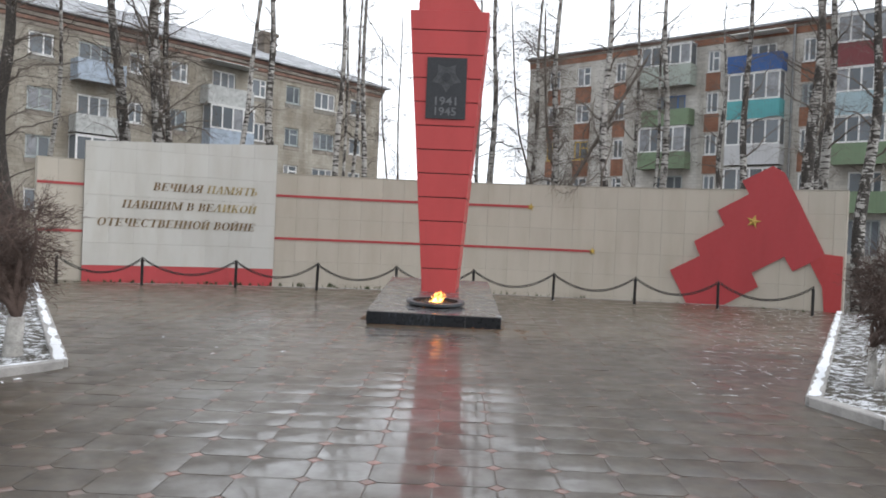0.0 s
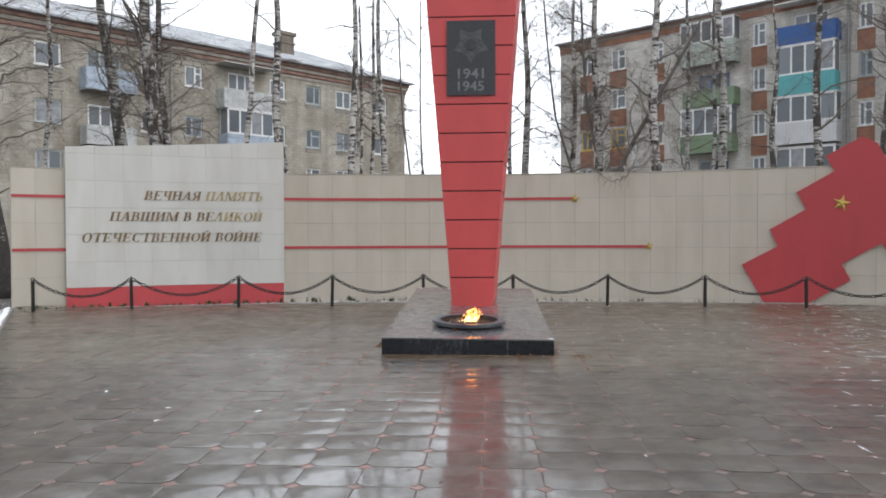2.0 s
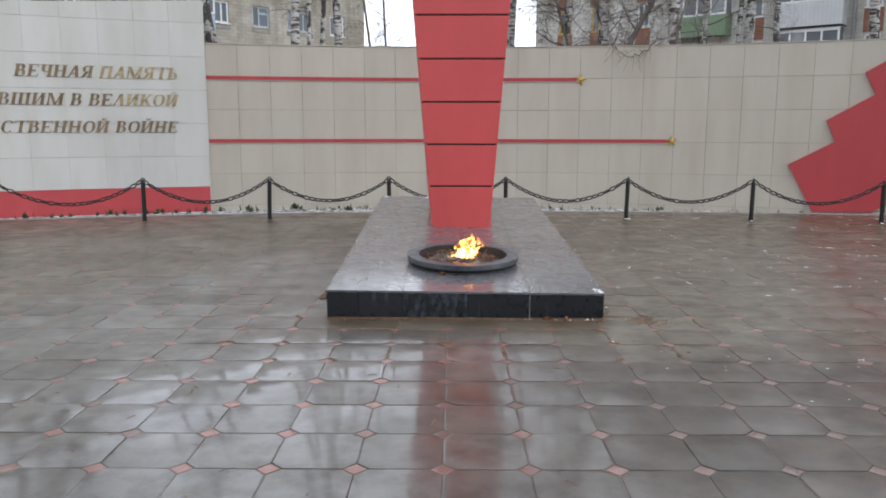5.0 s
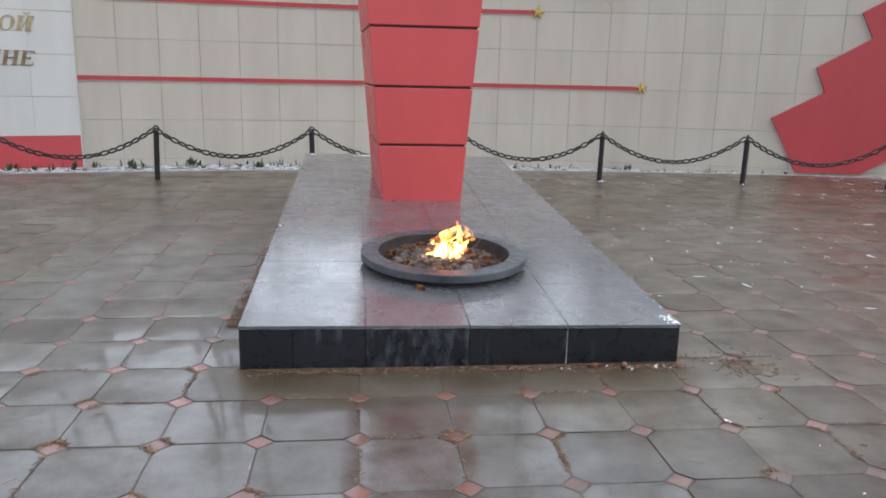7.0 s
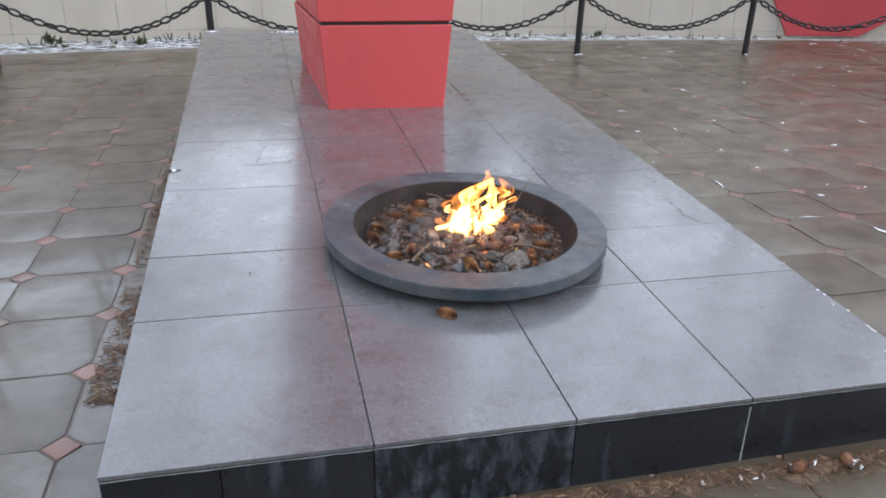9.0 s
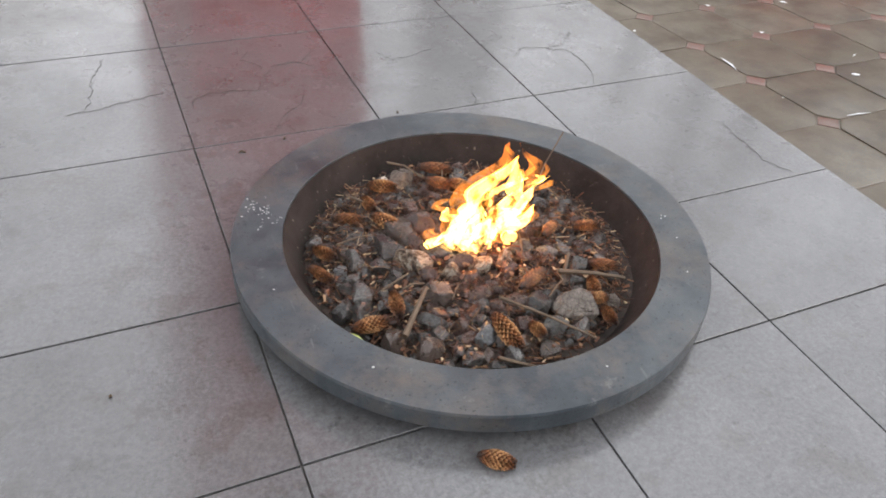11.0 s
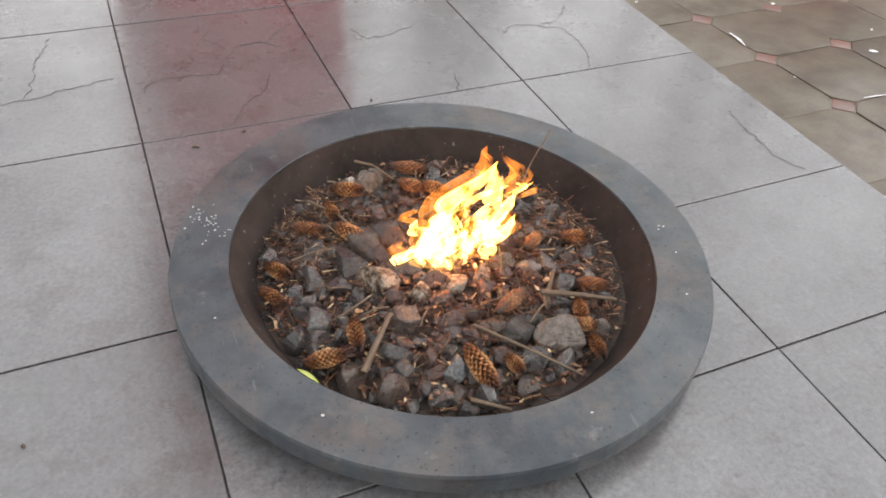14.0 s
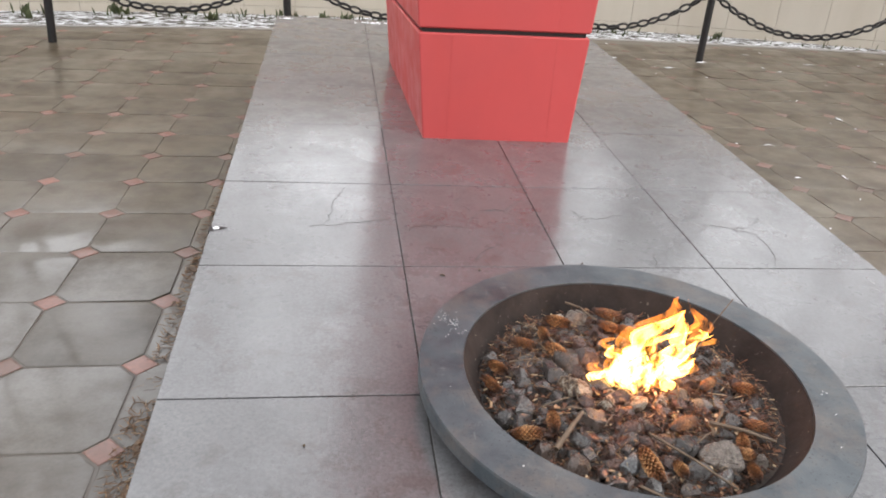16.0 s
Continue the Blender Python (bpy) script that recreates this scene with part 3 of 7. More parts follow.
def prism(outline, inset, drop, deep):
    """A flat stone with chamfered top edges, its top at z = 0."""
    n = len(outline)
    top = [(x * inset, y * inset, 0) for x, y in outline]
    mid = [(x * 0.982, y * 0.982, -drop * 0.4) for x, y in outline]
    rim = [(x, y, -drop) for x, y in outline]
    low = [(x, y, -deep) for x, y in outline]
    faces = [tuple(range(n))]
    for r in range(3):
        for k in range(n):
            m = (k + 1) % n
            faces.append((r * n + k, r * n + n + k, r * n + n + m, r * n + m))
    return top + mid + rim + low, faces


def worn(me, n):
    """Round the worn upper edges by shading, leave the sides flat."""
    for k, f in enumerate(me.polygons):
        f.use_smooth = k % (3 * n + 1) <= 2 * n
    return me


HX, HY, C = PITCH_X / 2 - 0.002, PITCH_Y / 2 - 0.002, 0.056
octagon = [(-HX + C, -HY), (HX - C, -HY), (HX, -HY + C), (HX, HY - C), (HX - C, HY), (-HX + C, HY), (-HX, HY - C), (-HX, -HY + C)]
diamond = [(0, -C + 0.003), (C - 0.003, 0), (0, C - 0.003), (-C + 0.003, 0)]
pav_v, pav_f = prism(octagon, 0.95, 0.0011, 0.034)
ins_v, ins_f = prism(diamond, 0.86, 0.0018, 0.034)
pav_me, ins_me = worn(raw("paver", pav_v, pav_f), 8), worn(raw("insert_tile", ins_v, ins_f), 4)


def inside_plaza(x, y, margin):
    return plaza_left(y) + margin < x < plaza_right(y) - margin and -9 < y < strip_edge(x) - margin


def under_plinth(x, y):
    return -1.6 < x < 0.2 and 12.45 < y < 17.2


rng = random.Random(4)
rest = {"p": ([], []), "i": ([], [])}
snow_v, snow_f = [], []
for j in range(-54, 27):
    for i in range(-30, 36):
        for kind, verts, faces, me, mat, name in (("p", pav_v, pav_f, pav_me, PAVER, "paver"), ("i", ins_v, ins_f, ins_me, INSERT, "insert_tile")):
            x, y = paver_xy(i + 0.5, j + 0.5) if kind == "p" else paver_xy(i, j)
            if not inside_plaza(x, y, 0.12) or under_plinth(x, y):
                continue
            m = Matrix.Translation((x, y, rng.uniform(-0.0012, 0.0006))) @ Euler((radians(rng.gauss(0, 0.22)), radians(rng.gauss(0, 0.22)), TURN_P + radians(rng.gauss(0, 0.25)))).to_matrix().to_4x4()
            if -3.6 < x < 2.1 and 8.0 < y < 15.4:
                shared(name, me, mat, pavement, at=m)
            else:
                vs, fs = rest[kind]
                b = len(vs)
                vs.extend(tuple(m @ Vector(v)) for v in verts)
                fs.extend(tuple(b + k for k in f) for f in faces)
            if kind == "p":
                # thin snow left in the joints, mostly towards the planted bed
                near = max(0.0, min(1.0, 1.3 - (plaza_right(y) - x) / (0.9 + 0.2 * (y - 7)))) if y > 7.0 else 0.0
                for k in range(8):
                    p, q = Vector((*octagon[k], 0)), Vector((*octagon[(k + 1) % 8], 0))
                    if rng.random() > near * (0.3 + 0.5 * noise.noise((x * 0.9, y * 0.9, 3.0))) + (0.055 if y > 13.0 else 0.01) * (x > 0.3 and y > 11.0):
                        continue
                    a0 = rng.uniform(-0.02, 0.5)
                    a1 = a0 + (rng.uniform(0.3, 0.8) if near > 0.3 else rng.uniform(0.12, 0.5))
                    w = rng.uniform(0.004, 0.0105) * (1 + 0.04 * max(0, y - 8))
                    c = (p + q).normalized()
                    b = len(snow_v)
                    skew = rng.gauss(0, 0.012)
                    for s, o in ((a0, -w * 0.6), (a1, skew - w * 0.15), (a1, skew + w * 0.2), ((a0 + a1) / 2, w + 0.3 * skew)):
                        snow_v.append(tuple(m @ (p + (q - p) * s + c * o + Vector((0, 0, 0.003)))))
                    mid = m @ (p + (q - p) * (a0 + a1) / 2 + c * 0.4 * skew + Vector((0, 0, 0.006)))
                    snow_v.append(tuple(mid))
                    snow_f.extend(((b, b + 1, b + 4), (b + 1, b + 2, b + 4), (b + 2, b + 3, b + 4), (b + 3, b, b + 4)))
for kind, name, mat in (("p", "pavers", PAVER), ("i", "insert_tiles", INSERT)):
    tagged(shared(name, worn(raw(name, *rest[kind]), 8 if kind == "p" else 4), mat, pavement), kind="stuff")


def plinth_top(x, y):
    """The point of the plinth's sloping top over a place of the plan."""
    return SLAB_M @ Vector((x + 0.673 + (y - 12.275) * math.sin(radians(1.25)), y - 12.275, 0.0))


def snow_patch(x, y, r, z=0.002, seed=0):
    """A small flat heap of slush."""
    rr = random.Random(seed)
    b = len(snow_v)
    n = 9
    stretch, turn = rr.uniform(0.15, 0.5), rr.uniform(0, 3)
    for k in range(n):
        a = 2 * math.pi * k / n
        q = r * rr.uniform(0.35, 1.1)
        u, v = q * math.cos(a), q * math.sin(a) * stretch
        snow_v.append((x + u * math.cos(turn) - v * math.sin(turn), y + u * math.sin(turn) + v * math.cos(turn), z))
    snow_v.append((x, y, z + min(0.012, r * 0.2)))
    snow_f.extend((b + k, b + (k + 1) % n, b + n) for k in range(n))


for k in range(22):
    y = rng.uniform(7.0, 18.5)
    x = plaza_right(y) - abs(rng.gauss(0, 2.6))
    if inside_plaza(x, y, 0.1) and not (-1.9 < x < 0.5 and 12.1 < y < 17.5):
        snow_patch(x, y, rng.uniform(0.008, 0.028), seed=k)
for k in range(80):
    # slivers of slush scattered behind the plinth
    y = rng.uniform(12.8, 18.4)
    x = rng.uniform(0.7, plaza_right(y) - 0.1)
    if inside_plaza(x, y, 0.1):
        snow_patch(x, y, rng.uniform(0.008, 0.027), seed=900 + k)
for k in range(9):
    y = rng.uniform(6.0, 10.0)
    x = plaza_left(y) + abs(rng.gauss(0, 1.3))
    snow_patch(x, y, rng.uniform(0.015, 0.06), seed=200 + k)
for k in range(60):
    t = rng.random()
    snow_patch(0.44 + rng.gauss(0, 0.03) - 0.016 * 5 * t, 12.4 + 5 * t, rng.uniform(0.01, 0.035), seed=300 + k)
for k in range(9):
    snow_patch(rng.uniform(-0.35, 0.45), 12.23 - rng.uniform(0, 0.03), rng.uniform(0.01, 0.026), seed=400 + k)
for x, r in ((0.3, 0.04), (-0.02, 0.03), (0.34, 0.035), (0.05, 0.025)):
    snow_patch(x, 12.235, r, seed=int(r * 9000))
for x in (2.0, 3.94, 5.85, 0.03):
    snow_patch(x + 0.01, post_line(x) - 0.02, 0.07, seed=int(70 + x * 10))
# small white patches along the plinth's rear edge
for k in range(40):
    x = rng.choice((-1.2, -1.12, -1.78))
    p = plinth_top(x + rng.gauss(0, 0.035), 17.36 - abs(rng.gauss(0, 0.025)))
    snow_patch(p.x, p.y, rng.uniform(0.01, 0.03), p.z + 0.003, seed=800 + k)
# a thin dusting left on the plinth's corner: a ragged sheet along two edges
mask = {}
G = 90
for i in range(G + 1):
    for j in range(G + 1):
        u, v = 0.3 * i / G, 0.62 * j / G
        q = (u * 9, v * 9, 4.0)
        mask[i, j] = 0.38 - u / (0.05 + 0.12 * max(0.0, 1 - v / 0.2)) - v / 0.8 + 0.7 * noise.noise(q) + 1.0 * noise.noise((u * 60, v * 60, 1.0))
ids = {}
for i in range(G):
    for j in range(G):
        cell = ((i, j), (i + 1, j), (i + 1, j + 1), (i, j + 1))
        if min(mask[c] for c in cell) < 0.12:
            continue
        for c in cell:
            if c not in ids:
                ids[c] = len(snow_v)
                p = SLAB_M @ Vector((1.106 - 0.3 * c[0] / G, 0.62 * c[1] / G - 0.002, 0.0012 + 0.0025 * min(1.0, mask[c])))
                snow_v.append(tuple(p))
        snow_f.append(tuple(ids[c] for c in cell[::-1]))
for k in range(24):
    snow_patch(rng.uniform(0.5, 1.8), rng.uniform(10.3, 12.4), rng.uniform(0.004, 0.014), seed=500 + k)
tagged(shared("snow", raw("snow", snow_v, snow_f), SNOW), "thin white slush lying in the paving joints", "snow", kind="stuff")


def kerb_run(points, name, label):
    """Kerb stones laid end to end along a line, with snow along their tops."""
    base = tagged(new(name), label, "kerb", kind="structure")
    sn = bmesh.new()
    for (x0, y0), (x1, y1) in zip(points, points[1:]):
        L = math.hypot(x1 - x0, y1 - y0)
        n = max(1, round(L / 1.0))
        ang = math.atan2(y1 - y0, x1 - x0)
        for k in range(n):
            me = box(0.004, L / n - 0.004, -0.075, 0.075, -0.1, 0.085, 0.012)
            at = Matrix.Translation((x0 + (x1 - x0) * k / n, y0 + (y1 - y0) * k / n, rng.uniform(-0.004, 0.004))) @ Matrix.Rotation(ang + radians(rng.gauss(0, 0.25)), 4, "Z")
            ob = part("kerb_stone", me, KERB, base)
            ob.matrix_basis = at
            prev, last = None, 0.0
            for q in range(17):
                u = L / n * q / 16
                g = at @ Vector((u, 0, 0))
                w0, w1 = -0.05 + 0.035 * noise.noise(g * 2.3) + 0.02 * noise.noise(g * 11), 0.045 + 0.03 * noise.noise(g * 3.1)
                f = max(0.0, min(1.0, (noise.noise(g * 1.7) + (0.75 if g.y > 7.4 else -0.05)) * 2.0))
                w0, w1 = w0 * f, w1 * f
                cur = [sn.verts.new(at @ Vector((u, w0, 0.0875 if w0 > -0.07 else 0.0875 + (w0 + 0.07) * 0.9))), sn.verts.new(at @ Vector((u, 0.0, 0.087 + (0.006 + 0.005 * noise.noise(g * 6)) * f))), sn.verts.new(at @ Vector((u, w1, 0.09)))]
                if prev and f + last > 0:
                    sn.faces.new((prev[0], cur[0], cur[1], prev[1]))
                    sn.faces.new((prev[1], cur[1], cur[2], prev[2]))
                prev, last = cur, f
    tagged(part("snow_cover", sn, SNOW, base, smooth=True), "melting snow along the kerb top")
    return base


kerb_run([(plaza_right(y) + 0.08, y) for y in (18.4, 7.38)] + [(plaza_right(4.0) + 0.08, 4.0), (plaza_right(-4) + 0.08, -4.0)], "kerb", "grey concrete kerb with snow along its top")
kerb_run([(plaza_left(y) - 0.08, y) for y in (-4.0, 4.0, 7.45)] + [(plaza_left(17.4) - 0.08, 17.4)], "kerb", "grey concrete kerb with melting snow beside the planted bed")


def bed(name, pts, z):
    bm = bmesh.new()
    bm.faces.new([bm.verts.new((x, y, z)) for x, y in pts])
    bmesh.ops.triangulate(bm, faces=bm.faces[:])
    bmesh.ops.subdivide_edges(bm, edges=bm.edges[:], cuts=14, use_grid_fill=True)
    for v in bm.verts:
        v.co.z += 0.035 * noise.noise(v.co * 1.7) + 0.02 * noise.noise(v.co * 6)
    bmesh.ops.recalc_face_normals(bm, faces=bm.faces)
    return tagged(part(name, bm, SOIL, smooth=True), "dark soil bed half covered with thin snow", "flower bed", kind="structure")


bed("ground", [(plaza_right(18.4) + 0.1, 18.4), (plaza_right(7.38) + 0.1, 7.38), (plaza_right(4) + 0.1, 4), (plaza_right(-4) + 0.1, -4), (22, -4), (22, 18.4)], 0.05)
bed("ground", [(plaza_left(17.4) - 0.1, 17.4), (plaza_left(7.45) - 0.1, 7.45), (plaza_left(4) - 0.1, 4), (plaza_left(-4) - 0.1, -4), (-24, -4), (-24, 17.4)], 0.05)

# a low edging of grey concrete between the paving and the soil strip
edging = tagged(new("kerb"), "low grey concrete edging before the wall's soil strip", "kerb", kind="structure")
for k in range(18):
    x0, x1 = -8.6 + 16.6 * k / 18, -8.6 + 16.6 * (k + 1) / 18 - 0.008
    y0, y1 = strip_edge(x0), strip_edge(x1)
    vs = [(x, y + o, z) for z in (-0.1, 0.006) for x, y, o in ((x0, y0, -0.012), (x1, y1, -0.012), (x1, y1, 0.05), (x0, y0, 0.05))]
    part("kerb_stone", solid(vs, [(3, 2, 1, 0), (4, 5, 6, 7), (0, 1, 5, 4), (1, 2, 6, 5), (2, 3, 7, 6), (3, 0, 4, 7)]), KERB, edging)

# the sloping strip of soil at the foot of the wall
bm = bmesh.new()
rows = []
for k in range(81):
    a = WALL_A - 0.5 + (WALL_B - WALL_A + 1.0) * k / 80
    w = on_wall(a, -0.1, -0.02)
    f = Vector((w.x * 0.97, min(strip_edge(w.x * 0.97), w.y - 0.25), 0.0))
    rows.append([bm.verts.new(f + (w - f) * s + Vector((0, 0, 0.02 * noise.noise((a * 3, s * 9, 0)) * math.sin(math.pi * s)))) for s in (0, 0.2, 0.4, 0.6, 0.8, 1)])
for p, q in zip(rows, rows[1:]):
    for k in range(5):
        bm.faces.new((p[k], q[k], q[k + 1], p[k + 1]))
bmesh.ops.recalc_face_normals(bm, faces=bm.faces)
tagged(part("ground", bm, snowy_soil("snowy_strip", 0.475), smooth=True), "narrow soil strip with slush at the foot of the wall", "flower bed", kind="structure")
weed_v, weed_f = [], []
for k in range(420):
    a = rng.uniform(WALL_A, WALL_B)
    if noise.noise((a * 1.3, 0, 7)) < -0.12 and rng.random() < 0.8:
        continue
    p = on_wall(a, -0.1, rng.uniform(0.35, 0.95))
    p.z = -0.07
    h, wd, lx = rng.uniform(0.04, 0.13), rng.uniform(0.004, 0.012), rng.uniform(-0.04, 0.04)
    t = rng.uniform(0, 3.1)
    c, s = math.cos(t) * wd, math.sin(t) * wd
    b = len(weed_v)
    weed_v += [(p.x - c, p.y - s, p.z), (p.x + c, p.y + s, p.z), (p.x + c + lx * 0.5, p.y + s - 0.01, p.z + h * 0.65), (p.x - c + lx * 0.5, p.y - s - 0.01, p.z + h * 0.65), (p.x + lx, p.y - 0.02, p.z + h)]
    weed_f += [(b, b + 1, b + 2, b + 3), (b + 3, b + 2, b + 4)]
for k in range(120):
    # leafy rosettes
    a = rng.uniform(WALL_A, WALL_B)
    if a > 1.5 and rng.random() < 0.75:
        continue
    c = on_wall(a, -0.06, rng.uniform(0.4, 0.95))
    R = rng.uniform(0.045, 0.1)
    for q in range(rng.randrange(9, 16)):
        t, up = rng.uniform(0, 6.28), rng.uniform(0.3, 1.5)
        d = Vector((math.cos(t) * math.cos(up), math.sin(t) * math.cos(up), math.sin(up) * 1.3)) * R * rng.uniform(0.6, 1.3)
        s = Vector((-math.sin(t), math.cos(t), 0.2)) * R * rng.uniform(0.18, 0.32)
        b = len(weed_v)
        weed_v += [tuple(c), tuple(c + d * 0.55 + s), tuple(c + d), tuple(c + d * 0.55 - s)]
        weed_f.append((b, b + 1, b + 2, b + 3))
tagged(shared("weeds", raw("weeds", weed_v, weed_f), WEED), "low green weeds growing along the wall's foot", "weeds", kind="stuff")


# ---- memorial wall ----
core = arc_slab(WALL_A, WALL_B, -0.3, 2.985, -0.4, -0.012)
wall = tagged(part("wall", core, GROUT), "long curved memorial wall faced with cream tiles", "wall", kind="structure")
part("coping", arc_slab(WALL_A - 0.01, WALL_B + 0.01, 2.988, 3.004, -0.41, 0.012), TILE, wall)
part("end_face", arc_slab(WALL_B, WALL_B + 0.012, -0.3, 2.985, -0.4, -0.002, 1), TILE, wall)
part("end_face", arc_slab(WALL_A - 0.012, WALL_A, -0.3, 2.985, -0.4, -0.002, 1), TILE, wall)
tile_meshes = {}


def wall_tile(a0, a1, z0, z1, mat, parent, out=0.0, name="tile", m_inv=None):
    key = (round(a1 - a0, 3), round(z1 - z0, 3), mat.name)
    if key not in tile_meshes:
        w, h = a1 - a0 - 0.005, z1 - z0 - 0.005
        me = bpy.data.meshes.new(name)
        b = box(-w / 2, w / 2, 0, 0.011, -h / 2, h / 2, 0.0015)
        b.to_mesh(me)
        b.free()
        tile_meshes[key] = me
    at = wall_pose((a0 + a1) / 2, (z0 + z1) / 2, out) @ pose(0, rng.uniform(-0.001, 0.0006), 0, rng.gauss(0, 0.12), 0, rng.gauss(0, 0.12))
    return shared(name, tile_meshes[key], mat, parent, at=at)


cols = [1.703 + 0.591 * k for k in range(-23, 15)]
edges = [WALL_A] + [c for c in cols if WALL_A + 0.05 < c < WALL_B - 0.05] + [WALL_B]
for a0, a1 in zip(edges, edges[1:]):
    if a0 > PANEL_A - 0.3 and a1 < PANEL_B + 0.3 and a0 > PANEL_A and a1 < PANEL_B:
        continue
    wall_tile(a0, a1, -0.28, 0.0, TILE, wall)
    for k in range(5):
        wall_tile(a0, a1, 0.6 * k, min(2.986, 0.6 * (k + 1)), TILE, wall)
# red stripes, with pale edging, that end in stars
for z, end in ((2.383, 1.65), (1.218, 3.39)):
    for a0, a1 in ((PANEL_B, end), (WALL_A, PANEL_A)):
        st = tagged(part("stripe", arc_slab(a0, a1, z - 0.032, z + 0.032, 0.001, 0.02), RED), "narrow red horizontal stripe fixed on the wall", "stripe", "stripes on the wall")
        part("edging", arc_slab(a0, a1, z + 0.034, z + 0.046, 0.001, 0.014), TILE, st)
        part("edging", arc_slab(a0, a1, z - 0.046, z - 0.034, 0.001, 0.014), TILE, st)


def star_mesh(r, rise, ratio=0.4):
    vs, fs = [(0, -rise, 0)], []
    for k in range(10):
        q = r if k % 2 == 0 else r * ratio
        a = math.pi / 2 + math.pi * k / 5
        vs.append((q * math.cos(a), 0, q * math.sin(a)))
    for k in range(10):
        vs.append((vs[k + 1][0], 0.012, vs[k + 1][2]))
    for k in range(10):
        m = (k + 1) % 10
        fs += [(0, 1 + m, 1 + k), (1 + k, 1 + m, 11 + m, 11 + k)]
    return solid(vs, fs + [tuple(range(11, 21))])


for a, z, r, tilt in ((1.711, 2.378, 0.115, 8), (3.449, 1.222, 0.11, -6)):
    s = part("star", star_mesh(r, 0.03), GOLD)
    s.matrix_basis = wall_pose(a, z, 0.022) @ pose(0, 0, 0, 0, tilt, 0)
    tagged(s, "small five-pointed gold star ending a stripe", "star", "gold stars")


# the stepped red flag
def arc_shape(outline, thick, out):
    bm = bmesh.new()
    f = bm.faces.new([bm.verts.new((a, 0, z)) for a, z in outline])
    ext = bmesh.ops.extrude_face_region(bm, geom=[f])
    for g in ext["geom"]:
        if isinstance(g, bmesh.types.BMVert):
            g.co.y = thick
    lo = min(a for a, z in outline)
    for k in range(1, 22):
        geom = bm.verts[:] + bm.edges[:] + bm.faces[:]
        bmesh.ops.bisect_plane(bm, geom=geom, plane_co=(lo + 0.22 * k, 0, 0), plane_no=(1, 0, 0))
    for v in bm.verts:
        v.co = on_wall(v.co.x, v.co.z, out + v.co.y)
    bmesh.ops.recalc_face_normals(bm, faces=bm.faces)
    return bm


flag_out = [(7.22, 3.21), (7.4, 2.875), (6.65, 2.435), (6.84, 2.055), (6.1, 1.61), (6.26, 1.23), (5.52, 0.81), (5.97, -0.04), (6.92, -0.02), (7.72, 0.5), (7.55, 0.85), (8.3, 1.3), (8.51, 0.945), (8.95, 1.2), (9.22, 1.41), (8.22, 3.43), (7.94, 3.6)]
flag = tagged(part("relief_flag", arc_shape(flag_out, 0.055, 0.002), RED), "large stepped red flag relief mounted on the wall", "relief")
part("flag_end", arc_shape([(8.9, 1.16), (9.21, 1.415), (9.63, 1.37), (9.63, -0.05), (9.26, -0.05), (9.2, 0.58)], 0.045, 0.002), red_paint("deep_red_paint", (0.42, 0.045, 0.045), 0.45), flag, "darker red strip at the wall's end")
s = part("star", star_mesh(0.185, 0.03), GOLD)
s.matrix_basis = wall_pose(7.54, 2.17, 0.075) @ pose(0, 0, 0, 0, 14, 0)
tagged(s, "worn gold star on the red flag relief", "star", "gold stars")


# the pale inscription panel
def panel_top(a):
    return 3.47 + (3.74 - 3.47) * (a - PANEL_A) / (PANEL_B - PANEL_A)


panel = tagged(part("inscription_panel", arc_slab(PANEL_A, PANEL_B, -0.2, 3.4, 0.002, 0.094, top=lambda a: panel_top(a) - 0.004), GROUT), "pale tiled inscription panel with a red foot band", "panel")
n_col = 8
for c in range(n_col):
    a0, a1 = PANEL_A + (PANEL_B - PANEL_A) * c / n_col, PANEL_A + (PANEL_B - PANEL_A) * (c + 1) / n_col
    levels = [0.375, 0.94, 1.54, 2.14, 2.74, 3.34]
    wall_tile(a0, a1, -0.2, 0.375, RED_TILE, panel, 0.106)
    for z0, z1 in zip(levels, levels[1:]):
        wall_tile(a0, a1, z0, z1, PANEL_TILE, panel, 0.106)
    part("tile", arc_slab(a0 + 0.003, a1 - 0.003, 3.343, 3.5, 0.096, 0.106, 0.3, top=panel_top), PANEL_TILE, panel)
part("side_face", arc_slab(PANEL_B - 0.001, PANEL_B + 0.011, -0.2, 3.737, 0.003, 0.106, 1), PANEL_TILE, panel)


def lettering(text, size, depth, squeeze=1.0, shear=0.0, bold=0.0):
    """A line of raised letters as a bmesh in the x-z plane, facing -y; starts at x = 0."""
    cu = bpy.data.curves.new("lettering", "FONT")
    cu.body, cu.size, cu.extrude, cu.shear, cu.offset = text, size, depth, shear, bold
    cu.resolution_u = 3
    ob = bpy.data.objects.new("lettering", cu)
    scene.collection.objects.link(ob)
    deps = bpy.context.evaluated_depsgraph_get()
    me = bpy.data.meshes.new_from_object(ob.evaluated_get(deps))
    bm = bmesh.new()
    bm.from_mesh(me)
    bpy.data.objects.remove(ob)
    bpy.data.curves.remove(cu)
    bpy.data.meshes.remove(me)
    for v in bm.verts:
        v.co = Vector((v.co.x * squeeze, -v.co.z, v.co.y))
    return bm


# raised serif capitals built from stems, hairlines, slants and bowls on a cap height of 1
T_, W_ = 0.185, 0.075


def bar(x0, y0, x1, y1):
    return [(x0, y0), (x1, y0), (x1, y1), (x0, y1)]


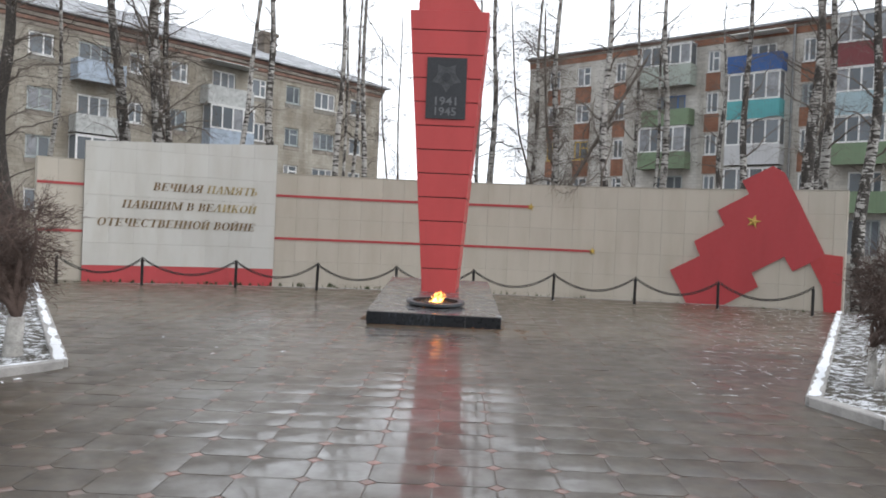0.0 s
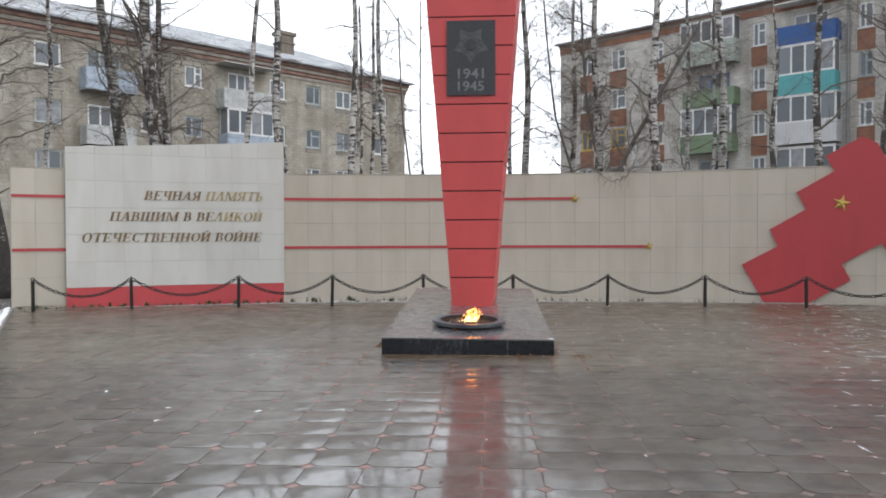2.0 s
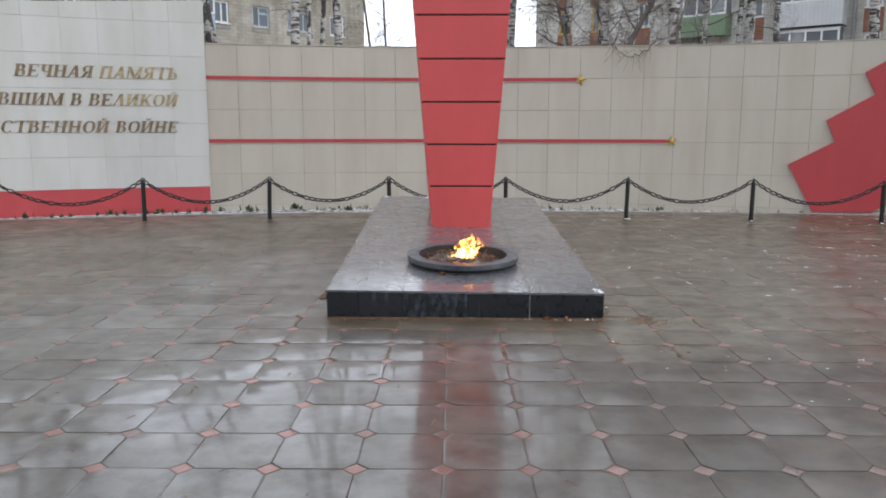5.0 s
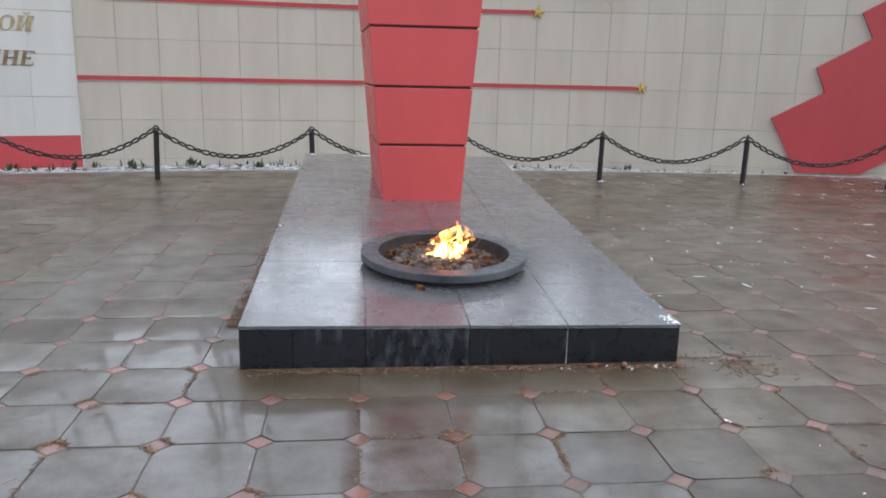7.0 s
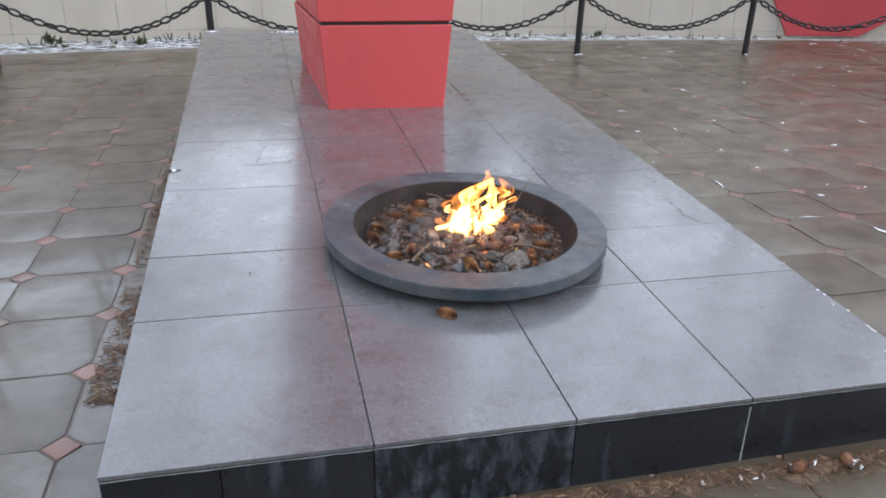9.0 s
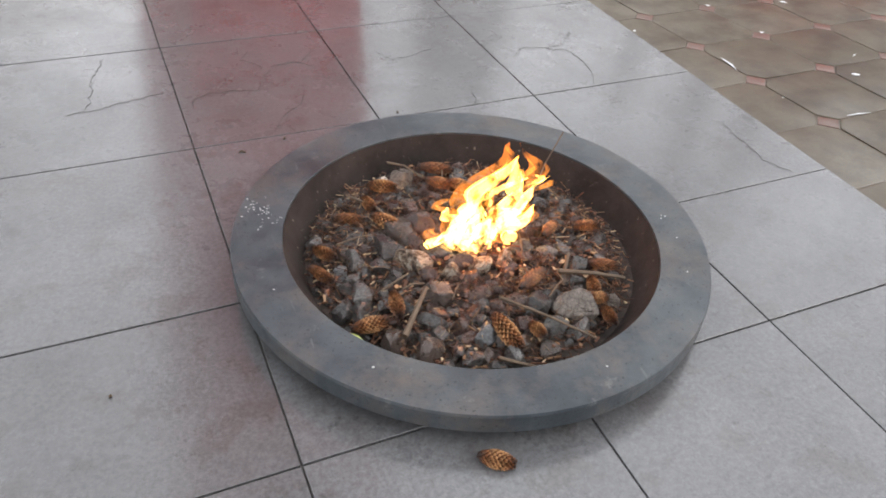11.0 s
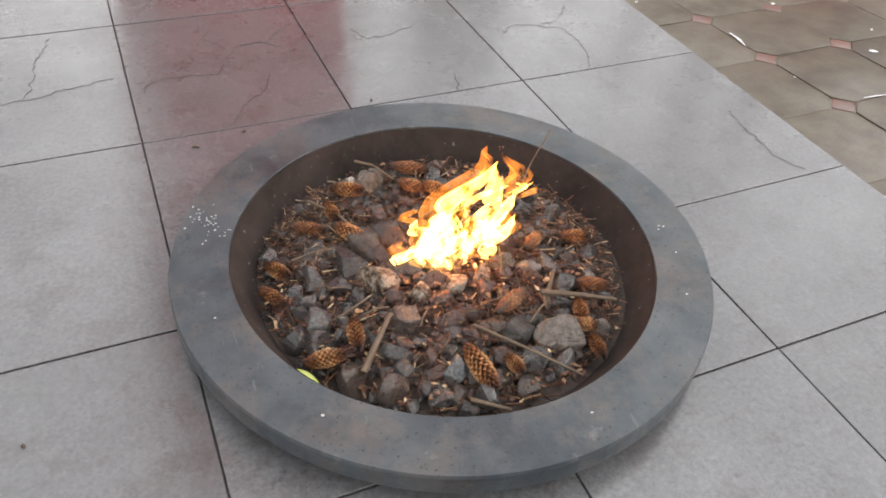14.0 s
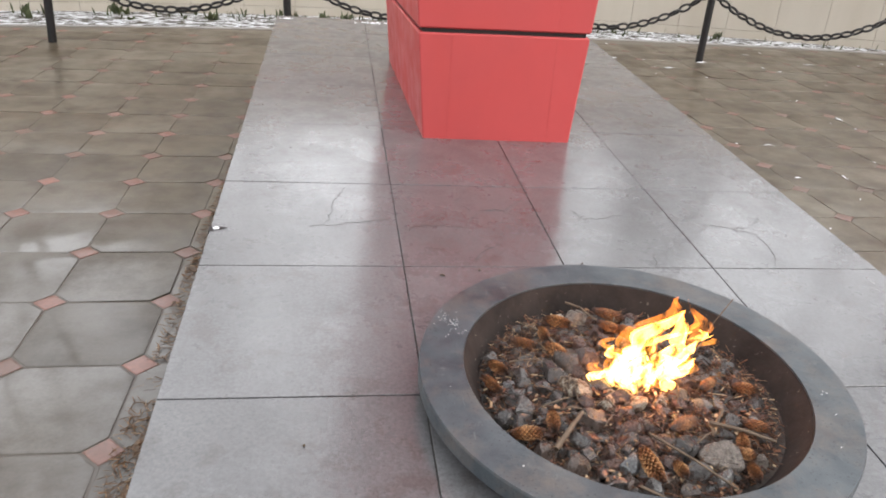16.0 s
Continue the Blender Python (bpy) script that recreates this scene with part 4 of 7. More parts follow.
def stem(x, y0=0.0, y1=1.0, t=T_, foot=True, head=True):
    out = [bar(x, y0, x + t, y1)]
    if foot:
        out.append(bar(x - 0.07, y0, x + t + 0.07, y0 + 0.055))
    if head:
        out.append(bar(x - 0.07, y1 - 0.055, x + t + 0.07, y1))
    return out


def slant(x0, y0, x1, y1, t):
    return [(x0, y0), (x0 + t, y0), (x1 + t, y1), (x1, y1)]


def bowl_of(cx, cy, rx, ry, a0, a1, thick, thin, n=12):
    """A curved stroke, thickest at its side."""
    out = []
    for k in range(n):
        q = []
        for s in (k, k + 1):
            a = radians(a0 + (a1 - a0) * s / n)
            q.append((math.cos(a), math.sin(a)))
        (c0, s0), (c1, s1) = q
        w0, w1 = thin + (thick - thin) * abs(c0) ** 1.5, thin + (thick - thin) * abs(c1) ** 1.5
        out.append([(cx + rx * c0, cy + ry * s0), (cx + rx * c1, cy + ry * s1), (cx + (rx - w1) * c1, cy + (ry - w1 * 0.9) * s1), (cx + (rx - w0) * c0, cy + (ry - w0 * 0.9) * s0)])
    return out


def glyph(ch):
    """The strokes of one capital, and its advance."""
    if ch == "В":
        return stem(0.07) + [bar(0.2, 0.945, 0.36, 1.0), bar(0.2, 0.5, 0.38, 0.56), bar(0.2, 0.0, 0.4, 0.055)] + bowl_of(0.34, 0.75, 0.24, 0.25, -90, 90, T_, 0.055) + bowl_of(0.37, 0.275, 0.27, 0.275, -90, 90, T_, 0.055), 0.72
    if ch == "Е":
        return stem(0.07) + [bar(0.2, 0.945, 0.6, 1.0), bar(0.2, 0.47, 0.46, 0.53), bar(0.2, 0.0, 0.63, 0.055), bar(0.56, 0.8, 0.6, 0.95), bar(0.42, 0.38, 0.46, 0.62), bar(0.59, 0.05, 0.63, 0.23)], 0.72
    if ch == "Ч":
        return stem(0.45) + stem(0.07, 0.5, 1.0, foot=False) + bowl_of(0.3, 0.62, 0.23, 0.24, 180, 280, T_, W_) + [bar(0.32, 0.38, 0.46, 0.45)], 0.75
    if ch == "Н":
        return stem(0.07) + stem(0.52) + [bar(0.2, 0.47, 0.54, 0.54)], 0.84
    if ch in "АЛ":
        s = [slant(0.03, 0.0, 0.34, 1.0, 0.085), slant(0.47, 0.0, 0.32, 1.0, T_), bar(-0.05, 0, 0.17, 0.055), bar(0.4, 0, 0.72, 0.055)]
        return (s + [bar(0.16, 0.3, 0.52, 0.36)] if ch == "А" else s + [bar(0.3, 0.945, 0.56, 1.0)]), 0.76
    if ch == "Я":
        return stem(0.45) + [bar(0.3, 0.945, 0.5, 1.0), bar(0.3, 0.45, 0.5, 0.51)] + bowl_of(0.32, 0.725, 0.26, 0.275, 90, 270, T_, 0.055) + [slant(0.03, 0.0, 0.26, 0.48, T_ * 0.9), bar(-0.03, 0, 0.24, 0.055)], 0.76
    if ch == "П":
        return stem(0.07) + stem(0.52) + [bar(0.1, 0.945, 0.68, 1.0)], 0.84
    if ch == "М":
        return stem(0.07, t=0.085) + stem(0.72) + [slant(0.44, 0.0, 0.09, 1.0, T_ * 0.9), slant(0.46, 0.0, 0.76, 1.0, 0.085)], 1.02
    if ch == "Т":
        return stem(0.28, head=False) + [bar(0.0, 0.945, 0.74, 1.0), bar(0.0, 0.78, 0.045, 0.95), bar(0.695, 0.78, 0.74, 0.95)], 0.76
    if ch == "Ь":
        return stem(0.07) + [bar(0.2, 0.5, 0.36, 0.56), bar(0.2, 0.0, 0.36, 0.055)] + bowl_of(0.36, 0.28, 0.26, 0.28, -90, 90, T_, 0.055), 0.7
    if ch == "Ш":
        return stem(0.07) + stem(0.45) + stem(0.83) + [bar(0.1, 0.0, 1.0, 0.055)], 1.14
    if ch in "ИЙ":
        s = stem(0.07) + stem(0.52) + [slant(0.2, 0.1, 0.5, 0.86, 0.08)]
        return (s + bowl_of(0.39, 1.26, 0.15, 0.16, 190, 350, 0.06, 0.075, 8) if ch == "Й" else s), 0.84
    if ch == "К":
        return stem(0.07) + [slant(0.22, 0.44, 0.52, 1.0, 0.085), slant(0.5, 0.0, 0.27, 0.56, T_), bar(0.45, 0.945, 0.7, 1.0), bar(0.46, 0, 0.74, 0.055)], 0.78
    if ch == "О":
        return bowl_of(0.39, 0.5, 0.36, 0.515, 0, 360, T_, 0.06, 26), 0.8
    if ch == "С":
        return bowl_of(0.39, 0.5, 0.36, 0.515, 48, 312, T_, 0.06, 20) + [bar(0.62, 0.72, 0.66, 0.97)], 0.74
    return [], 0.34


def inscription(text, a0, a1, z, height, parent, mats, out):
    """A line of slanted capitals between two places of the wall's arc, each letter a part."""
    total = sum(glyph(c)[1] for c in text)
    k = (a1 - a0) / (total - 0.08)
    x = 0.0
    for c, mat in zip(text, mats):
        strokes, adv = glyph(c)
        if strokes:
            bm = bmesh.new()
            for n, poly in enumerate(strokes):
                lift = 0.012 + 0.0004 * (n % 9)
                area = sum(p[0] * q[1] - q[0] * p[1] for p, q in zip(poly, poly[1:] + poly[:1]))
                if abs(area) < 1e-6:
                    continue
                pts = poly if area > 0 else poly[::-1]
                ring = [(a0 + (x + px) * k + 0.24 * py * height, z + py * height) for px, py in pts]
                top = [bm.verts.new(on_wall(a, h, out + lift)) for a, h in ring]
                low = [bm.verts.new(on_wall(a, h, out)) for a, h in ring]
                bm.faces.new(top)
                for i in range(len(top)):
                    m = (i + 1) % len(top)
                    bm.faces.new((top[i], low[i], low[m], top[m]))
            part("letter", bm, mat, parent)
        x += adv


inscription("ВЕЧНАЯ ПАМЯТЬ", -8.52, -5.88, 2.33, 0.205, panel, [BRONZE] * 7 + [GLINT] * 6, 0.1065)
inscription("ПАВШИМ В ВЕЛИКОЙ", -9.25, -5.9, 1.85, 0.205, panel, [BRONZE] * 11 + [GLINT] * 5, 0.1065)
inscription("ОТЕЧЕСТВЕННОЙ ВОЙНЕ", -9.83, -5.92, 1.375, 0.205, panel, [BRONZE] * 19, 0.1065)


# ---- chain fence ----
def torus(R, r, n=14, m=6, stretch=1.0):
    bm = bmesh.new()
    rings = []
    for i in range(n):
        a = 2 * math.pi * i / n
        c = Vector((R * stretch * math.cos(a), R * math.sin(a), 0))
        d = Vector((math.cos(a), math.sin(a), 0))
        rings.append([bm.verts.new(c + d * (r * math.cos(2 * math.pi * k / m)) + Vector((0, 0, r * math.sin(2 * math.pi * k / m)))) for k in range(m)])
    for i in range(n):
        for k in range(m):
            bm.faces.new((rings[i][k], rings[(i + 1) % n][k], rings[(i + 1) % n][(k + 1) % m], rings[i][(k + 1) % m]))
    return bm


def mesh_of(name, bm, smooth=True):
    me = bpy.data.meshes.new(name)
    bm.to_mesh(me)
    bm.free()
    if smooth:
        me.shade_smooth()
    return me


post_body = mesh_of("post_body", lathe([(0.0, -0.05), (0.034, -0.05), (0.034, 0.6), (0.026, 0.612), (0.0, 0.614)], 14), False)
post_ring = mesh_of("ring", torus(0.032, 0.009))
link_me = mesh_of("chain_link", torus(0.0285, 0.0122, 12, 6, 1.8))
post_x = [-9.6, -7.83, -5.75, -3.83, -1.89, 0.02, 1.99, 3.95, 5.86, 7.75]
tops = []
for x in post_x:
    y = post_line(x) - (0.35 if x > 7 else 0.0)
    p = group_at("chain_post", pose(x, y, 0, rng.gauss(0, 0.7), rng.gauss(0, 0.7), rng.uniform(0, 90)), "thin black metal post with a ring on top", "post", "chain posts")
    shared("pole", post_body, BLACK_METAL, p)
    shared("ring", post_ring, BLACK_METAL, p, at=pose(0, 0, 0.642, 90, 0, 0))
    tops.append(Vector((x, y, 0.64)))
for p, q in zip(tops, tops[1:]):
    L = (q - p).length
    sag = 0.35 + rng.uniform(-0.01, 0.01)
    ang = math.atan2(q.y - p.y, q.x - p.x)
    ch = group_at("chain", Matrix.Translation(p) @ Matrix.Rotation(ang, 4, "Z"), "sagging black steel chain hung between two posts", "chain", "chains between posts")
    n = round(L * 1.06 / 0.098)
    for k in range(n):
        u = (k + 0.5) / n
        z = -4 * sag * u * (1 - u)
        slope = math.atan2(-4 * sag * (1 - 2 * u), L)
        at = Matrix.Translation((u * L, 0, z)) @ Matrix.Rotation(-slope, 4, "Y") @ Matrix.Rotation(radians(45 + 90 * (k % 2) + rng.uniform(-14, 14)), 4, "X")
        shared("chain_link", link_me, BLACK_METAL, ch, at=at)


# ---- plinth ----
PX0, PX1, PL = -1.058, 1.106, 5.17
top_c = [Vector((x, y, -0.006)) for x, y in ((PX0 + 0.012, 0.012), (PX1 - 0.012, 0.012), (PX1 - 0.012, PL - 0.012), (PX0 + 0.012, PL - 0.012))]
tw = [SLAB_M @ v for v in top_c]
lw = [Vector((v.x, v.y, -0.05)) for v in tw]
plinth = tagged(part("plinth", solid([tuple(v) for v in tw + lw], [(0, 1, 2, 3), (7, 6, 5, 4), (0, 4, 5, 1), (1, 5, 6, 2), (2, 6, 7, 3), (3, 7, 4, 0)]), SLAB_JOINT), "low sloping plinth of wet grey slabs with black facing", "plinth")
col_x = [PX0, -0.463, 0.04, 0.53, PX1]
row_y = [0.0, 0.638, 1.053, 1.659, 2.279, 2.934, 3.54, 4.14, 4.74, PL]
for x0, x1 in zip(col_x, col_x[1:]):
    for k, (y0, y1) in enumerate(zip(row_y, row_y[1:])):
        lo = -0.004 if x0 == PX0 else 0.0
        hi = 0.004 if x1 == PX1 else 0.0
        s = part("slab", box(x0 + 0.0018 + lo, x1 - 0.0018 + hi, y0 + 0.0022 - (0.004 if k == 0 else 0), y1 - 0.0022, -0.012, 0, 0.0008), SLAB, plinth)
        s.matrix_basis = SLAB_M @ pose(0, 0, rng.uniform(-0.0002, 0.0002), rng.gauss(0, 0.008), rng.gauss(0, 0.015), 0)


def facing(a, b, c, d, mat=None):
    """One facing slab: two upper and two lower world corners, 1 cm thick outwards."""
    nrm = (b - a).cross(Vector((0, 0, 1))).normalized() * 0.011
    vs = [a, b, c, d] + [v + nrm for v in (a, b, c, d)]
    part("facing", solid([tuple(v) for v in vs], [(3, 2, 1, 0), (4, 5, 6, 7), (0, 1, 5, 4), (1, 2, 6, 5), (2, 3, 7, 6), (3, 0, 4, 7)]), mat or FACING, plinth)


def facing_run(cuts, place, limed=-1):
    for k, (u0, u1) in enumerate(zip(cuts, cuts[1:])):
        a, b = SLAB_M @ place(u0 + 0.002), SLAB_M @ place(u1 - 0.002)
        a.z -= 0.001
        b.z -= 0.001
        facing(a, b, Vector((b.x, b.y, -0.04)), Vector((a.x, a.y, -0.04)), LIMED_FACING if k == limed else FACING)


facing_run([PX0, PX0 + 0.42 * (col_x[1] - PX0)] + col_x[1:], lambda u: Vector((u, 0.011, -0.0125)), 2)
# crusted mortar under the slabs' front edge and between two facings
mv, mf = [], []
for i in range(61):
    u = PX0 + (PX1 - PX0) * i / 60
    h = 0.002 + 0.009 * abs(noise.noise((u * 9, 3, 0)))
    a = SLAB_M @ Vector((u, -0.0035, -0.0122))
    mv += [(a.x, a.y, a.z), (a.x, a.y - 0.002, a.z - h * 0.6), (a.x, a.y + 0.003, a.z - h)]
for i in range(60):
    mf += [(3 * i, 3 * i + 1, 3 * i + 4, 3 * i + 3), (3 * i + 1, 3 * i + 2, 3 * i + 5, 3 * i + 4)]
shared("mortar", raw("mortar", mv, mf), plain("grey_mortar_crust", (0.13, 0.13, 0.13), 0.85, var=0.4, scale=20), plinth, "grey crusted mortar")
a = SLAB_M @ Vector((0.53, 0.0, -0.03))
part("mortar", box(a.x - 0.0022, a.x + 0.0022, a.y - 0.0015, a.y + 0.008, -0.02, a.z), MORTAR, plinth, "pale mortar joint")
facing_run(row_y[::-1], lambda u: Vector((PX0 + 0.011, u, -0.0125)))
facing_run(row_y, lambda u: Vector((PX1 - 0.011, u, -0.0125)))
facing_run(col_x[::-1], lambda u: Vector((u, PL - 0.011, -0.0125)))

# hairline cracks in the wet slabs, and a chipped edge
def crack(*pts):
    """A fine jagged crack along a line of places on the plinth's top."""
    line = []
    for (ax, ay), (bx, by) in zip(pts, pts[1:]):
        n = max(2, round(math.hypot(bx - ax, by - ay) / 0.014))
        line += [(ax + (bx - ax) * i / n + rng.gauss(0, 0.0032), ay + (by - ay) * i / n + rng.gauss(0, 0.0032)) for i in range(n)]
    line.append(pts[-1])
    v, f = [], []
    for i, (x, y) in enumerate(line):
        j = min(i + 1, len(line) - 1)
        dx, dy = line[j][0] - line[j - 1][0], line[j][1] - line[j - 1][1]
        L = math.hypot(dx, dy) or 1
        w = rng.uniform(0.0002, 0.0007) * (0.3 if i in (0, len(line) - 1) else 1)
        v += [(x - dy / L * w, y + dx / L * w, 0.0008), (x, y, 0.002), (x + dy / L * w, y - dx / L * w, 0.0008)]
    for i in range(len(line) - 1):
        f += [(3 * i, 3 * i + 3, 3 * i + 4, 3 * i + 1), (3 * i + 1, 3 * i + 4, 3 * i + 5, 3 * i + 2)]
    ob = shared("crack", raw("crack", v, f), CRACK, plinth, "dark hairline crack in a slab")
    ob.matrix_basis = SLAB_M


crack((-0.434, 1.875), (-0.416, 1.922), (-0.374, 1.939), (-0.297, 1.931), (-0.237, 1.919), (-0.206, 1.999), (-0.152, 2.061), (-0.097, 2.073), (-0.044, 2.026))
crack((-0.197, 2.046), (-0.213, 2.103), (-0.248, 2.123), (-0.215, 2.175))
crack((-0.152, 2.061), (-0.079, 2.064), (0.011, 2.160))
crack((-0.246, 1.682), (-0.213, 1.745), (-0.141, 1.808), (-0.109, 1.890))
crack((0.586, 1.909), (0.654, 1.967), (0.731, 1.946), (0.805, 1.953), (0.890, 2.047))
crack((0.731, 1.946), (0.803, 1.898), (0.799, 1.774), (0.749, 1.666))
crack((0.366, 1.747), (0.340, 1.661))
crack((0.992, 1.354), (0.974, 1.260), (0.964, 1.131), (0.999, 1.070))
crack((-0.704, 1.931), (-0.681, 2.032), (-0.676, 2.106), (-0.631, 2.240))
crack((-0.757, 1.922), (-0.692, 1.927), (-0.630, 1.944), (-0.543, 1.966), (-0.495, 1.975))
crack((0.175, 2.076), (0.201, 2.001), (0.274, 2.010), (0.361, 2.050))
chip = part("chip", solid([(0, 0, 0.002), (0.06, 0.03, 0.002), (0.03, 0.035, 0.0025), (0, 0.04, 0.002), (0, 0, -0.019), (0.0, 0.04, -0.019)], [(0, 1, 2, 3), (4, 0, 3, 5)]), GROOVE, plinth, "dark notch-shaped patch on a broken slab edge")
slush = part("slush", lathe([(0.0, 0.004), (0.007, 0.003), (0.012, 0.0)], 7), SNOW, plinth, "bit of snow in the chipped edge")
slush.matrix_basis = SLAB_M @ pose(PX0 + 0.016, 1.897, 0.0015)
chip.matrix_basis = SLAB_M @ pose(PX0 - 0.0055, 1.872, 0.0)

# ---- stele ----
STELE = Matrix.Translation((-0.697, 15.06, 0)) @ Matrix.Rotation(radians(0.65), 4, "Z")


def half(z):
    return 0.328 + 0.0816 * (z - 0.385)


def course(z0, z1, inset=0.0, front=0.0, back=1.3):
    vs = []
    for z in (z0, z1):
        h = half(z) - inset
        w = h + 0.07
        vs += [(-h, front + inset, z), (h, front + inset, z), (w, back - inset, z), (-w, back - inset, z)]
    bm = solid(vs, [(3, 2, 1, 0), (4, 5, 6, 7), (0, 1, 5, 4), (1, 2, 6, 5), (2, 3, 7, 6), (3, 0, 4, 7)])
    if not inset:
        bmesh.ops.bevel(bm, geom=bm.edges[:], offset=0.006, segments=1, affect="EDGES")
    return bm


stele = group_at("stele", STELE, "tall red stele that widens upwards, in banded courses", "monument")
part("core", course(0.345, 5.86, 0.016), GROOVE, stele)
joints = [0.335] + [0.818 + 0.4665 * k for k in range(11)] + [5.875]
for z0, z1 in zip(joints, joints[1:]):
    part("course", course(z0 + 0.009, z1 - 0.009), RED_STELE, stele)
for x in (-0.222, 0.222):
    for z0, z1 in zip(joints, joints[1:]):
        part("seam", box(x - 0.0012, x + 0.0012, -0.0008, 0.002, z0 + 0.014, z1 - 0.014), SEAM, stele)
cap = [(-0.61, 0.03, 5.876), (0.62, 0.03, 5.876), (0.62, 1.2, 5.876), (-0.61, 1.2, 5.876), (-0.6, 0.03, 6.5), (0.2, 0.03, 6.5), (0.2, 1.2, 6.5), (-0.6, 1.2, 6.5)]
part("cap", solid(cap, [(3, 2, 1, 0), (4, 5, 6, 7), (0, 1, 5, 4), (1, 2, 6, 5), (2, 3, 7, 6), (3, 0, 4, 7)]), RED_STELE, stele)
# black plaque with an engraved order and dates
plaque = tagged(part("plaque", box(-0.398, 0.382, -0.028, -0.001, 3.75, 4.95, 0.004)
                     , PLAQUE), "polished black granite plaque engraved with a star and dates", "plaque")
plaque.matrix_basis = STELE
for txt, z, hgt in (("1941", 4.025, 0.155), ("1945", 3.825, 0.155)):
    bm = lettering(txt, hgt / 0.7, 0.002, 1.0, 0.0, 0.004)
    lo, hi = min(v.co.x for v in bm.verts), max(v.co.x for v in bm.verts)
    for v in bm.verts:
        v.co = Vector((-0.01 + (v.co.x - (lo + hi) / 2) * 0.42 / (hi - lo), v.co.y - 0.0305, z + v.co.z))
    part("date", bm, DATE, plaque, "engraved grey date")
for r, ratio, tilt, mat in ((0.21, 0.5, 0, ENGRAVE_DARK), (0.3, 0.6, 36, ENGRAVE)):
    s = part("order_star", star_mesh(r, 0.004, ratio), mat, plaque, "engraved star-shaped order")
    s.matrix_basis = pose(-0.01, -0.0285 if tilt else -0.0295, 4.57, 0, tilt, 0) @ Matrix.Diagonal((1, 0.12, 1, 1))
s = part("medallion", lathe([(0.0, 0.004), (0.085, 0.004), (0.085, 0.0), (0.0, 0.0)], 28), PLAQUE, plaque)
s.matrix_basis = pose(-0.01, -0.031, 4.57, 90, 0, 0)
s = part("medallion_rim", torus(0.088, 0.008, 28, 6), ENGRAVE, plaque)
s.matrix_basis = pose(-0.01, -0.032, 4.57, 90, 0, 0) @ Matrix.Diagonal((1, 1, 0.5, 1))


# ---- fire bowl ----
FIRE = SLAB_M @ pose(0.022, 1.031, 0)
HEAP = FIRE @ pose(0, 0, -0.018)
bowl = group_at("fire_bowl", FIRE, "round grey iron fire bowl with a wide flat rim", "fire bowl")
part("rim", lathe([(0.44, 0.034), (0.499, 0.034), (0.503, 0.039), (0.503, 0.075), (0.501, 0.08), (0.4, 0.08), (0.399, 0.079), (0.399, 0.034), (0.44, 0.034)], 128), IRON, bowl, "grey painted iron rim with rust")
# near-black foot: the shadow under the rim is put into its colour
part("foot", lathe([(0.445, 0.0), (0.445, 0.0345), (0.425, 0.0345), (0.425, 0.0), (0.445, 0.0)], 64), GROOVE, bowl)
part("basin", lathe([(0.3985, 0.075), (0.385, 0.05), (0.365, 0.018), (0.355, 0.003), (0.0, 0.003)], 96), BOWL, bowl, "rusty brown inner basin", smooth=True)


def bed_height(x, y):
    r = math.hypot(x, y)
    return 0.024 + 0.018 * max(0.0, 1 - (r / 0.34) ** 2) + 0.006 * noise.noise((x * 9, y * 9, 2))


rng = random.Random(11)
# litter of charcoal crumbs, needles and bark under the stones
lit_v, lit_f = [], []
for k in range(4200):
    r, a = 0.352 * math.sqrt(rng.random()), rng.uniform(0, 2 * math.pi)
    x, y = r * math.cos(a), r * math.sin(a)
    p = Vector((x, y, bed_height(x, y) + rng.uniform(-0.004, 0.018)))
    rot = Euler((rng.uniform(-0.6, 0.6), rng.uniform(-0.6, 0.6), rng.uniform(0, 6.3))).to_matrix()
    L, w, h = rng.choice((rng.uniform(0.006, 0.016), rng.uniform(0.015, 0.045))), rng.uniform(0.0012, 0.0075), rng.uniform(0.001, 0.003)
    w = w if L < 0.016 else w * 0.25
    b = len(lit_v)
    lit_v += [tuple(p + rot @ Vector((sx * L / 2, sy * w / 2 * (0.6 if sx > 0 else 1), sz * h))) for sx in (-1, 1) for sy in (-1, 1) for sz in (0, 1)]
    lit_f += [tuple(b + i for i in f) for f in ((0, 1, 3, 2), (4, 6, 7, 5), (0, 4, 5, 1), (2, 3, 7, 6), (1, 5, 7, 3), (0, 2, 6, 4))]
litter = Mat("bowl_litter", 0.75)
litter.colour(litter.ramp(litter.each(), (0.0, (0.025, 0.016, 0.013)), (0.4, (0.07, 0.032, 0.02)), (0.72, (0.16, 0.066, 0.034)), (0.88, (0.26, 0.15, 0.08)), (1.0, (0.5, 0.38, 0.24))))
for k in range(520):
    # flakes of bark and cone scales on top
    r, a = 0.345 * math.sqrt(rng.random()), rng.uniform(0, 2 * math.pi)
    x, y = r * math.cos(a), r * math.sin(a)
    p = Vector((x, y, bed_height(x, y) + rng.uniform(0.008, 0.024)))
    rot = Euler((rng.uniform(-0.5, 0.5), rng.uniform(-0.5, 0.5), rng.uniform(0, 6.3))).to_matrix()
    n, q = rng.choice((4, 5, 6)), rng.uniform(0.003, 0.008)
    b = len(lit_v)
    rim = [(q * rng.uniform(0.6, 1.1) * math.cos(6.283 * i / n), 0.7 * q * rng.uniform(0.6, 1.1) * math.sin(6.283 * i / n)) for i in range(n)]
    lit_v += [tuple(p + rot @ Vector((u, v, z))) for z in (0, 0.0022) for u, v in rim]
    lit_f += [tuple(b + n + i for i in range(n)), tuple(b + n - 1 - i for i in range(n))] + [(b + i, b + (i + 1) % n, b + n + (i + 1) % n, b + n + i) for i in range(n)]
